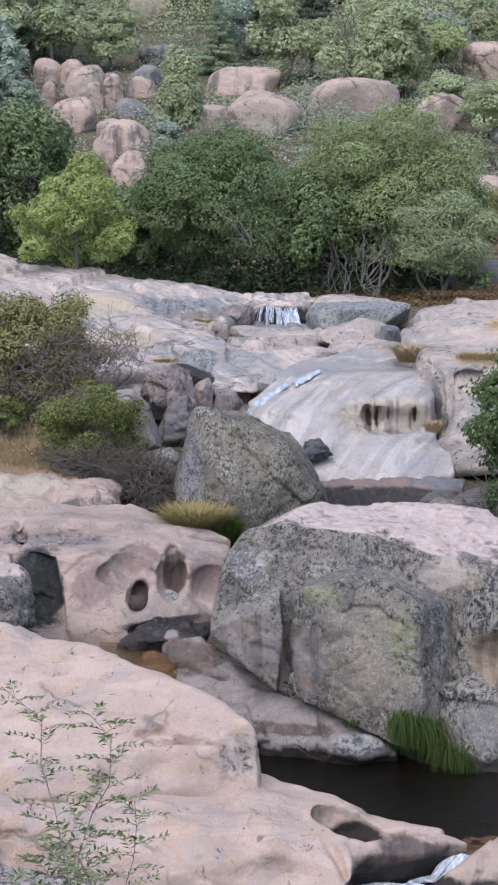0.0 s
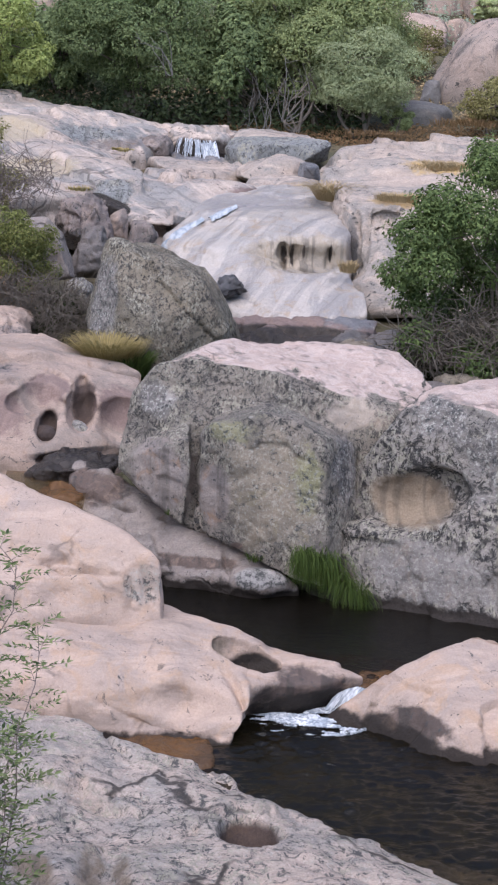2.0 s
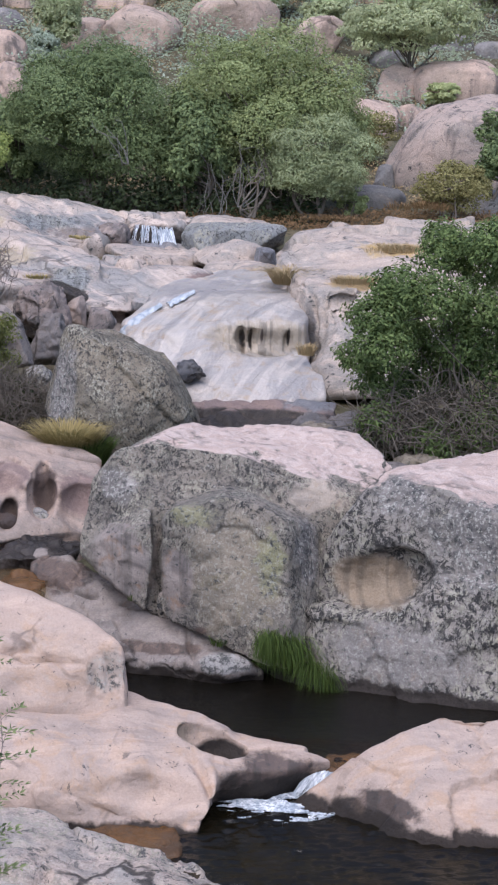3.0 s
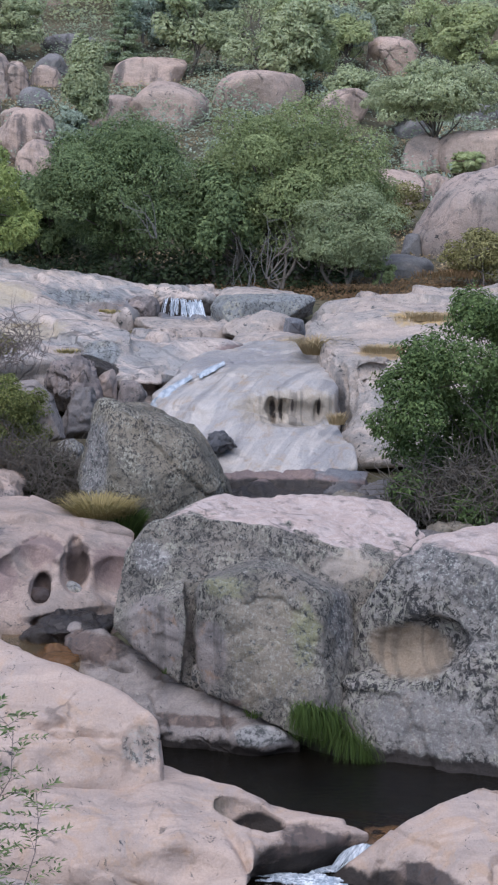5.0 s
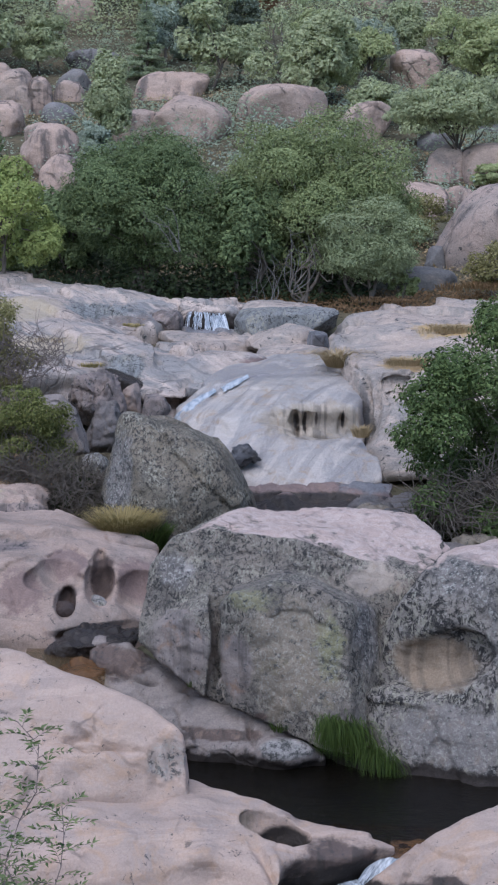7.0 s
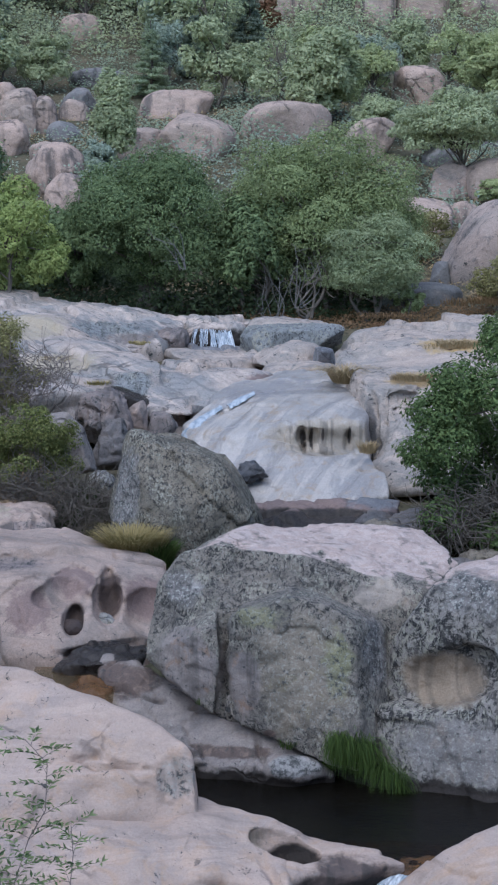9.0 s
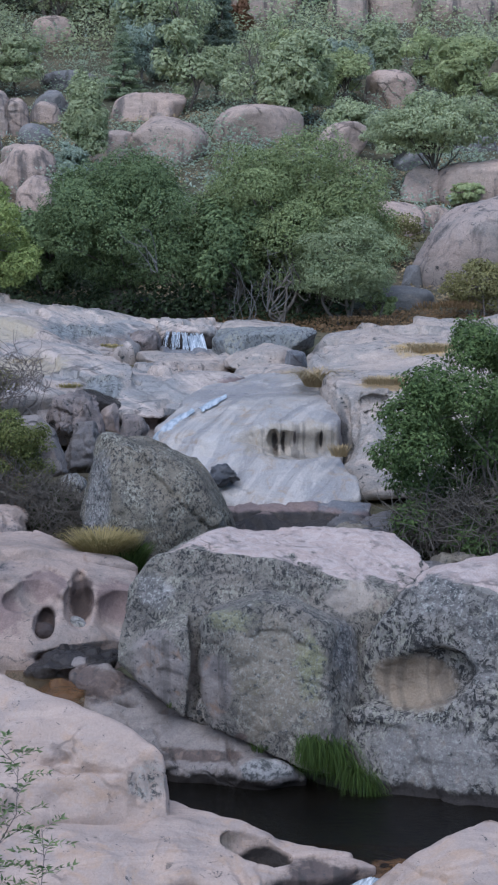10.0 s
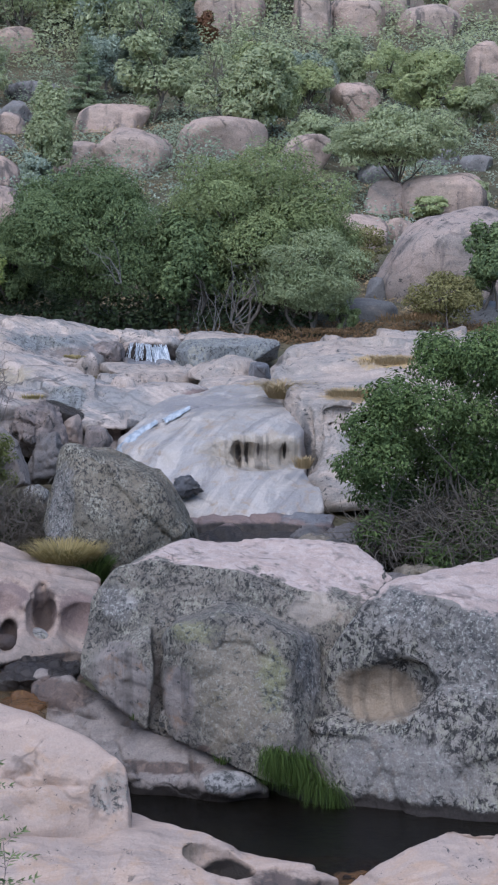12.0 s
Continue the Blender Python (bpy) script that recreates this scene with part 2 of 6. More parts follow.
DARK_RED = granite("dark_reddish_granite", (0.135, 0.10, 0.085), (0.085, 0.066, 0.058), (0.21, 0.155, 0.125), lichen=0.4, streak=0.6, rough=0.6)
# Damp pinkish stone, also patched into carved hollows to paint their shade.
DAMP_AND_SHADED = granite("damp_pinkish_granite", (0.25, 0.178, 0.155), (0.165, 0.125, 0.115), (0.31, 0.225, 0.19), rough=0.5, size=1.3)
DARK_PINK = granite("dark_pinkish_granite", (0.30, 0.238, 0.21), (0.175, 0.148, 0.138), (0.375, 0.30, 0.255), lichen=0.85, pale=0.4, streak=0.7, size=0.8, joints=0.8)
STRAWY = granite("straw_littered_granite", (0.42, 0.35, 0.26), (0.37, 0.32, 0.25), (0.36, 0.29, 0.19))
DAMP_PALE = granite("damp_pale_granite", (0.34, 0.315, 0.305), (0.28, 0.262, 0.26), (0.36, 0.31, 0.26))
DRIPPED = granite("dripping_granite", (0.42, 0.355, 0.28), (0.34, 0.295, 0.245), (0.36, 0.275, 0.185), streak=0.45)
GOLDEN = granite("golden_grass_litter", (0.46, 0.33, 0.165), (0.41, 0.30, 0.17), (0.52, 0.345, 0.12))
CRUSTED = granite("black_lichened_granite", (0.20, 0.18, 0.165), (0.145, 0.132, 0.125), (0.33, 0.30, 0.28), lichen=1.0, pale=0.9)
# Soaked stone, also patched into a pothole and a hollow as painted shade.
SOAKED_AND_SHADED = granite("soaked_dark_granite", (0.045, 0.037, 0.032), (0.027, 0.023, 0.021), (0.085, 0.06, 0.045), rough=0.3)


def soil(name, one, two, three):
    m = Nodes(name)
    c = m.mix(m.step(m.noise(0.5, 6), 0.4, 0.6), one, two)
    c = m.mix(m.step(m.noise(5, 8, 0.7), 0.5, 0.65), c, three)
    return m.done(c, 0.95, m.bump(m.noise(9, 8, 0.7), 0.8, 0.08), 0.1)


STRAW_SOIL = soil("straw_covered_earth", (0.37, 0.255, 0.15), (0.28, 0.195, 0.12), (0.19, 0.135, 0.085))
SOIL = soil("dry_grass_soil", (0.15, 0.125, 0.08), (0.105, 0.10, 0.064), (0.05, 0.046, 0.03))


def foliage(name, dark, light, back=(0.22, 0.26, 0.10), through_light=0.22, rough=0.6):
    m = Nodes(name)
    c = m.mix(m.island(), dark, light)
    c = m.mix(m.step(m.noise(0.9, 3), 0.35, 0.65, 0, 0.6), c, tuple(0.5 * (a + b) * 0.75 for a, b in zip(dark, light)))
    m.done(c, rough, None, 0.12)
    t = m.tree.nodes.new("ShaderNodeBsdfTranslucent")
    m.put(t.inputs["Color"], m.mix(0.5, c, back))
    s = m.tree.nodes.new("ShaderNodeMixShader")
    s.inputs[0].default_value = through_light
    m.tree.links.new(m.bsdf.outputs[0], s.inputs[1])
    m.tree.links.new(t.outputs[0], s.inputs[2])
    m.tree.links.new(s.outputs[0], m.out.inputs[0])
    return m.mat


WILLOW = foliage("willow_leaves", (0.145, 0.185, 0.078), (0.40, 0.46, 0.21))
WILLOW_DARK = foliage("dark_willow_leaves", (0.07, 0.105, 0.05), (0.28, 0.355, 0.16))
WILLOW_PALE = foliage("grey_willow_leaves", (0.21, 0.25, 0.13), (0.44, 0.50, 0.28))
ASH_BRIGHT = foliage("yellow_green_ash_leaves", (0.21, 0.27, 0.075), (0.44, 0.5, 0.18))
OAK_DARK = foliage("holm_oak_leaves", (0.032, 0.06, 0.024), (0.215, 0.29, 0.105))
# Hillside leaves and needles: haze is put into these colours, paler and bluer.
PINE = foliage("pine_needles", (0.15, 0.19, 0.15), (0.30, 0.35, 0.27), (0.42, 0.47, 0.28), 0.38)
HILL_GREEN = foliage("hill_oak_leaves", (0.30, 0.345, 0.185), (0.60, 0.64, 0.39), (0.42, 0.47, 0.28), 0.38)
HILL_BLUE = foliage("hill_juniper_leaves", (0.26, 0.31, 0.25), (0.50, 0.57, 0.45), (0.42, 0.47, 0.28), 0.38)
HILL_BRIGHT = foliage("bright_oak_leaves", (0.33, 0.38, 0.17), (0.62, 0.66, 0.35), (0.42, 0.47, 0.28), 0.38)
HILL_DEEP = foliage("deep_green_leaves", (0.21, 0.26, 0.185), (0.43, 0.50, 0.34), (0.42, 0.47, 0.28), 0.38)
# Near-black leaf colour stands in for the shade under the shrubs.
SHADE_TONED_LEAVES = foliage("deep_shade_leaves", (0.022, 0.032, 0.018), (0.07, 0.095, 0.045))
PINE_DARK = foliage("dark_green_leaves", (0.085, 0.125, 0.085), (0.2, 0.25, 0.155))
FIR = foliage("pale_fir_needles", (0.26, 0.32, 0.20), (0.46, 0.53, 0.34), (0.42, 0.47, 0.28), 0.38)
RUSSET = foliage("russet_leaves", (0.170, 0.085, 0.050), (0.270, 0.150, 0.090))
BROOM = foliage("dry_broom_leaves", (0.15, 0.14, 0.06), (0.38, 0.345, 0.15))
BRAMBLE = foliage("bramble_leaves", (0.055, 0.072, 0.024), (0.29, 0.30, 0.10))
SAPLING = foliage("sapling_leaves", (0.045, 0.08, 0.035), (0.27, 0.33, 0.15))
LITTER = foliage("brown_leaf_litter", (0.13, 0.085, 0.05), (0.36, 0.22, 0.115))
STRAW = foliage("straw_grass", (0.31, 0.225, 0.125), (0.54, 0.41, 0.24))
GREEN_GRASS = foliage("green_grass", (0.014, 0.03, 0.009), (0.125, 0.185, 0.045))
GOLD_GRASS = foliage("golden_grass", (0.24, 0.19, 0.08), (0.46, 0.36, 0.16))


def bark(name, one, two):
    m = Nodes(name)
    c = m.mix(m.noise(9, 5, 0.7, co=m.scaled(1, 1, 0.25)), one, two)
    return m.done(c, 0.9, m.bump(m.noise(18, 5, co=m.scaled(1, 1, 0.2)), 0.6, 0.02), 0.15)


BARK = bark("grey_bark", (0.09, 0.075, 0.06), (0.20, 0.175, 0.15))
TWIG = bark("dry_grey_twigs", (0.13, 0.105, 0.095), (0.25, 0.21, 0.19))
DEAD = bark("bleached_dead_wood", (0.10, 0.092, 0.085), (0.22, 0.21, 0.2))


def water(name, tint, rough, wave, height, spec=0.5):
    m = Nodes(name)
    rip = m.math("ADD", m.noise(wave, 3, 0.55, co=m.scaled(1, 1.8, 1), warp=0.8), m.math("MULTIPLY", m.noise(wave * 3.2, 3, co=m.scaled(1, 1.8, 1)), 0.35))
    m.done(tint, rough, m.bump(rip, height, 0.05), spec)
    m.bsdf.inputs["IOR"].default_value = 1.33
    m.bsdf.inputs["Transmission Weight"].default_value = 0.85
    return m.mat


POOL = water("dark_pool_water", (0.02, 0.018, 0.013), 0.02, 10.0, 0.55, 0.4)
RIFFLE = water("rippled_pool_water", (0.026, 0.021, 0.010), 0.0, 15.0, 0.2, 0.45)
STREAM = water("clear_brown_stream_water", (0.35, 0.24, 0.13), 0.02, 9.0, 0.3)


def foam_material():
    m = Nodes("white_water")
    c = m.mix(m.step(m.noise(5, 4, co=m.scaled(2.5, 1, 0.4)), 0.40, 0.66), (0.70, 0.73, 0.76), (0.34, 0.39, 0.44))
    c = m.mix(m.step(m.island(), 0.2, 0.9, 0, 0.75), c, (0.17, 0.205, 0.24))
    m.done(c, 0.6, m.bump(m.noise(9, 3, co=m.scaled(2, 1, 0.5)), 0.12, 0.02), 0.2)
    return m.mat


FOAM = foam_material()
BED = soil("brown_stream_bed", (0.13, 0.10, 0.04), (0.085, 0.07, 0.035), (0.045, 0.042, 0.025))


# ---- shape tools
def hashed(i, j, k, seed):
    n = (i * 374761393 + j * 668265263 + k * 2147483647 + seed * 1274126177) & 0xFFFFFFFF
    n = ((n ^ (n >> 13)) * 1274126177) & 0xFFFFFFFF
    return ((n ^ (n >> 16)) & 0xFFFF) / 32767.5 - 1.0


def value_noise(p, seed=0):
    """Smooth noise between -1 and 1 at the rows of p."""
    b = np.floor(p).astype(np.int64)
    f = p - b
    w = f * f * f * (f * (f * 6 - 15) + 10)
    out = 0.0
    for dx in (0, 1):
        for dy in (0, 1):
            for dz in (0, 1):
                q = hashed(b[:, 0] + dx, b[:, 1] + dy, b[:, 2] + dz, seed)
                out = out + q * (w[:, 0] if dx else 1 - w[:, 0]) * (w[:, 1] if dy else 1 - w[:, 1]) * (w[:, 2] if dz else 1 - w[:, 2])
    return out


def fbm(p, octaves, seed=0, gain=0.5):
    return sum(gain ** o * value_noise(p * 2.03 ** o + 7.3 * o, seed + o) for o in range(octaves))


def mesh_object(name, verts, faces, material, parent=None, label="", smooth=True):
    """One mesh object from arrays; faces: an array of triangles or quads."""
    me = bpy.data.meshes.new(name)
    verts, faces = np.asarray(verts, np.float32), np.asarray(faces, np.int32)
    n = faces.shape[1]
    me.vertices.add(len(verts))
    me.vertices.foreach_set("co", verts.ravel())
    me.loops.add(faces.size)
    me.loops.foreach_set("vertex_index", faces.ravel())
    me.polygons.add(len(faces))
    me.polygons.foreach_set("loop_start", np.arange(0, faces.size, n, dtype=np.int32))
    me.polygons.foreach_set("use_smooth", np.full(len(faces), smooth))
    me.update(calc_edges=True)
    me.validate()
    me.materials.append(material)
    ob = new(name, me)
    ob.parent = parent
    if label:
        ob["label"] = label
    return ob


def hull_planes(points):
    """The distinct outward planes of the convex hull of some points."""
    bm = bmesh.new()
    for p in points:
        bm.verts.new(p)
    bmesh.ops.convex_hull(bm, input=bm.verts)
    bm.normal_update()
    mid = Vector(np.mean(np.array([tuple(v.co) for v in bm.verts]), axis=0))
    found = []
    for f in bm.faces:
        n = f.normal.normalized()
        if n.length < 0.5 or f.calc_area() < 1e-5:
            continue
        if n.dot(f.verts[0].co - mid) < 0:
            n = -n
        d = n.dot(f.verts[0].co)
        if not any(n.dot(m) > 0.995 and abs(d - e) < 0.05 for m, e in found):
            found.append((n, d))
    bm.free()
    return found


def net(field, low, cell):
    """The zero surface of a field on a grid, as vertices and quads (negative inside)."""
    inside = field < 0
    nx, ny, nz = field.shape
    total = np.zeros((nx - 1, ny - 1, nz - 1), np.int8)
    corner = [(a, b, c) for a in (0, 1) for b in (0, 1) for c in (0, 1)]
    cut = lambda arr, a, b, c: arr[a:nx - 1 + a, b:ny - 1 + b, c:nz - 1 + c]
    for c in corner:
        total += cut(inside, *c)
    active = np.argwhere((total > 0) & (total < 8))
    number = np.full(total.shape, -1, np.int64)
    number[tuple(active.T)] = np.arange(len(active))
    place, count = np.zeros((len(active), 3)), np.zeros(len(active))
    for a in corner:
        for axis in range(3):
            if a[axis]:
                continue
            b = list(a)
            b[axis] = 1
            ia, ib = active + a, active + b
            fa, fb = field[tuple(ia.T)], field[tuple(ib.T)]
            hit = (fa < 0) != (fb < 0)
            t = np.where(hit, fa / np.where(hit, fa - fb, 1), 0)
            place += np.where(hit[:, None], ia + t[:, None] * (np.array(b) - a), 0)
            count += hit
    verts = low + cell * place / count[:, None]
    quads = []
    for axis in range(3):
        sl = [slice(1, -1)] * 3
        sl[axis] = slice(0, -1)
        sh = [slice(1, -1)] * 3
        sh[axis] = slice(1, None)
        first, last = inside[tuple(sl)], inside[tuple(sh)]
        at = np.argwhere(first != last)
        off = np.array([0 if i == axis else 1 for i in range(3)])
        e = at + off
        flip = first[tuple(at.T)]
        u, v = (axis + 1) % 3, (axis + 2) % 3
        du, dv = np.eye(3, dtype=int)[u], np.eye(3, dtype=int)[v]
        ring = [number[tuple((e - o).T)] for o in (du * 0, du, du + dv, dv)]
        q = np.stack(ring, 1)
        q = np.where(flip[:, None], q, q[:, ::-1])
        quads.append(q[(q >= 0).all(1)])
    return verts, np.concatenate(quads)


def vertex_normals(verts, quads):
    n = np.cross(verts[quads[:, 2]] - verts[quads[:, 0]], verts[quads[:, 3]] - verts[quads[:, 1]])
    out = np.zeros_like(verts)
    for i in range(4):
        np.add.at(out, quads[:, i], n)
    return out / (np.linalg.norm(out, axis=1)[:, None] + 1e-9)


def lattice(shape, low, cell, spacing, seed):
    """Smooth random values over a grid, with features about as large as spacing."""
    rng = np.random.default_rng(seed)
    ways, counts = [], []
    for n in shape:
        t = np.arange(n) * cell / spacing
        i = np.floor(t).astype(int)
        f = t - i
        f = f * f * (3 - 2 * f)
        m = np.zeros((n, i.max() + 2), np.float32)
        m[np.arange(n), i] = 1 - f
        m[np.arange(n), i + 1] = f
        ways.append(m)
        counts.append(m.shape[1])
    v = rng.uniform(-1, 1, counts).astype(np.float32)
    v = np.tensordot(ways[0], v, (1, 0))
    v = np.tensordot(ways[1], v, (1, 1)).transpose(1, 0, 2)
    return np.tensordot(v, ways[2], (2, 1))


def carve(field, one, k):
    h = np.clip(0.5 - 0.5 * (one - field) / k, 0, 1)
    return one + (field - one) * h + k * h * (1 - h)


def weld(field, one, k):
    h = np.clip(0.5 + 0.5 * (one - field) / k, 0, 1)
    return one + (field - one) * h - k * h * (1 - h)


def rounded_hull(points, gx, gy, gz, edge):
    ds = [(n[0] * gx + n[1] * gy + n[2] * gz - d).astype(np.float32) for n, d in hull_planes(points)]
    top = ds[0].copy()
    for d in ds[1:]:
        np.maximum(top, d, out=top)
    k = edge * 0.4
    total = np.zeros_like(top)
    for d in ds:
        total += np.exp((d - top) / k)
    return top + k * np.log(total) - 0.4 * edge


def ellipsoid(c, r, gx, gy, gz):
    r = np.broadcast_to(np.array(r, float), 3)
    return ((np.sqrt(((gx - c[0]) / r[0]) ** 2 + ((gy - c[1]) / r[1]) ** 2 + ((gz - c[2]) / r[2]) ** 2) - 1) * r.min()).astype(np.float32)


def rock(name, hulls, material, label, category="rock", cell=0.05, edge=0.08, join=0.12, dents=(), lumps=(), cuts=(), swell=0.05, swell_size=0.8,
         rough=0.012, crease=0.0, cracks=(), patches=(), wet=None, seed=1, group="", soft=0.3, warp=0.05, warp_size=0.45, chips=None, facets=0, top_from=None):
    """A worn granite body: convex blocks rounded by edge and flowed into one another, hollowed by dents and swollen by lumps
    (centre, radii), cut by blocks, cracked along planes (point, normal, width, depth, reach), with an uneven, creased skin.
    patches: (centre, radii, material) where stone of another tone shows; wet: the height up to which it is wet."""
    pts = np.concatenate([np.array(h, float) for h in hulls])
    low, high = pts.min(0) - 3 * cell - 0.1, pts.max(0) + 3 * cell + 0.1
    for c, r in lumps:
        low, high = np.minimum(low, np.array(c) - r - 0.1), np.maximum(high, np.array(c) + r + 0.1)
    shape = np.ceil((high - low) / cell).astype(int) + 1
    grid = np.meshgrid(*[(low[i] + cell * np.arange(shape[i])).astype(np.float32) for i in range(3)], indexing="ij", sparse=True)
    grid = [g + warp * lattice(shape, low, cell, warp_size, 11 * seed + i) + 0.4 * warp * lattice(shape, low, cell, warp_size * 0.4, 11 * seed + 5 + i) for i, g in enumerate(grid)]
    field = rounded_hull(hulls[0], *grid, edge)
    for h in hulls[1:]:
        field = weld(field, rounded_hull(h, *grid, edge), join)
    cutter = np.random.default_rng(seed + 900)
    mid = 0.5 * (pts.min(0) + pts.max(0))
    for i in range(facets):  # flat broken faces
        n = cutter.normal(size=3) * (1, 1, 0.8) - (0, 0.5, 0)
        n /= np.linalg.norm(n)
        reach = ((pts - mid) @ n).max() * cutter.uniform(0.62, 0.9)
        field = np.maximum(field, (n[0] * (grid[0] - mid[0]) + n[1] * (grid[1] - mid[1]) + n[2] * (grid[2] - mid[2]) - reach).astype(np.float32))
    for c, r in lumps:
        field = weld(field, ellipsoid(c, r, *grid), join)
    for h in cuts:
        field = carve(field, -rounded_hull(h, *grid, edge), max(edge, 0.05))
    for c, r in dents:
        field = carve(field, -ellipsoid(c, r, *grid), soft * np.min(r))
    verts, quads = net(field, low, cell)
    nrm = vertex_normals(verts, quads)
    skin = verts + 0.25 * swell_size * np.stack([fbm(verts / swell_size, 2, seed + 70 + i) for i in range(3)], 1)
    push = swell * fbm(skin / swell_size, 3, seed) + rough * fbm(verts / (swell_size * 0.16), 3, seed + 50)
    if crease:
        push = push - crease * np.clip(1 - np.abs(fbm(skin / (swell_size * 0.55), 2, seed + 30)) * 6, 0, 1)
    if chips:
        count, offset, tilt = chips
        rng = np.random.default_rng(seed + 300)
        seeds = verts[rng.choice(len(verts), count, replace=False)]
        bent = verts + 0.10 * swell_size * np.stack([fbm(verts / (0.4 * swell_size), 3, seed + 80 + i) for i in range(3)], 1)
        far = ((bent ** 2).sum(1)[:, None] - 2 * bent @ seeds.T + (seeds ** 2).sum(1)[None])
        own = far.argmin(1)
        lean = rng.normal(size=(count, 3)) * tilt
        push = push + (rng.uniform(-1, 0.6, count) * offset)[own] + np.clip(((bent - seeds[own]) * lean[own]).sum(1), -2 * offset, 2 * offset)
        two = np.sqrt(np.maximum(np.partition(far, 1, axis=1)[:, :2], 0))
        push = push - 0.5 * offset * np.clip(1 - (two[:, 1] - two[:, 0]) / 0.05, 0, 1)
    for p, n, width, depth, reach in cracks:
        n = np.array(n, float) / np.linalg.norm(n)
        far = (verts - p) @ n + 0.06 * fbm(verts * 2.5, 3, seed + 9)
        near = np.clip(1.5 - np.linalg.norm(verts - p, axis=1) / reach, 0, 1)
        push = push - depth * np.exp(-(far / width) ** 2) * near * np.clip(0.7 + fbm(verts * 1.7, 2, seed + 4), 0, 1)
    verts = verts + nrm * push[:, None]
    if patches or wet is not None or top_from is not None:
        material = granite(material.name + "_worn", patches=[(c, r, m.name, *more) for c, r, m, *more in patches], wet=wet, top_from=top_from, **RECIPES[material.name])
    ob = mesh_object(name, verts, quads, material)
    return tagged(ob, label, category, group)


def lump_points(outline, y, depth, squeeze=0.72):
    """Hull points of a boulder from its upright outline (x, z) at the middle depth y."""
    o = np.array(outline, float)
    mid = o.mean(0)
    out = [(x, y, z) for x, z in o]
    for s, dy in ((squeeze, -0.5), (squeeze, 0.5)):
        out += [(mid[0] + s * (x - mid[0]), y + dy * depth, mid[1] + s * (z - mid[1])) for x, z in o]
    return out


def boulder(name, outline, y, depth, material, label, cell=0.06, edge=0.15, **more):
    return rock(name, [lump_points(outline, y, depth)], material, label, "boulder", cell, edge, **more)


def tube(points, r0, r1, sides=6):
    """A tapered tube along points."""
    pts = np.array(points, float)
    n = len(pts)
    tang = np.gradient(pts, axis=0)
    tang /= np.linalg.norm(tang, axis=1)[:, None] + 1e-9
    ref = np.where(abs(tang[:, 2:]) > 0.9, [[1.0, 0, 0]], [[0, 0, 1.0]])
    a = np.cross(tang, ref)
    a /= np.linalg.norm(a, axis=1)[:, None] + 1e-9
    b = np.cross(tang, a)
    r = np.linspace(r0, r1, n)[:, None]
    ang = np.arange(sides) * 2 * math.pi / sides
    verts = np.concatenate([pts + r * (math.cos(t) * a + math.sin(t) * b) for t in ang])
    faces = []
    for s in range(sides):
        s2 = (s + 1) % sides
        for i in range(n - 1):
            faces.append((s * n + i, s * n + i + 1, s2 * n + i + 1, s2 * n + i))
    return verts, np.array(faces)


def gathered(pieces):
    verts, faces, base = [], [], 0
    for v, f in pieces:
        verts.append(v)
        faces.append(f + base)
        base += len(v)
    return np.concatenate(verts), np.concatenate(faces)


def limb(start, end, sag, rng, steps=7):
    s, e = np.array(start, float), np.array(end, float)
    t = np.linspace(0, 1, steps)[:, None]
    p = s + (e - s) * t
    bow = rng.normal(size=3) * sag * np.linalg.norm(e - s)
    return p + np.sin(t * math.pi) * bow + rng.normal(size=(steps, 3)) * 0.02 * np.linalg.norm(e - s) * t


def leaves(centres, normals, size, rng, narrow=0.5):
    """Small folded leaves, one at each centre, roughly facing along the normals."""
    n = len(centres)
    out = normals + rng.normal(size=(n, 3)) * 0.38
    out /= np.linalg.norm(out, axis=1)[:, None] + 1e-9
    a = np.cross(out, rng.normal(size=(n, 3)))
    a /= np.linalg.norm(a, axis=1)[:, None] + 1e-9
    b = np.cross(out, a)
    s = size * rng.uniform(0.6, 1.35, (n, 1))
    fold = out * s * 0.18
    v = np.stack([centres - a * s * 0.5, centres + b * s * 0.5 * narrow - fold, centres + a * s * 0.5, centres - b * s * 0.5 * narrow - fold], 1)
    return v.reshape(-1, 3), np.arange(4 * n).reshape(-1, 4)


def crown_leaves(clumps, count, size, rng, fill=0.55, narrow=0.5):
    """Leaves in the outer shells of uneven clumps (x, y, z, rx, ry, rz)."""
    c = np.array(clumps, float)
    area = c[:, 3] * c[:, 5] + c[:, 4] * c[:, 5] + c[:, 3] * c[:, 4]
    pick = rng.choice(len(c), count, p=area / area.sum())
    d = rng.normal(size=(count, 3))
    d /= np.linalg.norm(d, axis=1)[:, None]
    wob = 1 + 0.30 * fbm(d * 2.2 + pick[:, None] * 3.1, 2, 5)
    rad = (fill + (1 - fill) * rng.uniform(0, 1, count) ** 0.5) * wob
    keep = d[:, 2] > -0.8
    pts = c[pick, :3] + d * c[pick, 3:] * rad[:, None]
    up = d + np.array([0, 0, 0.5])
    return leaves(pts[keep], up[keep], size, rng, narrow)


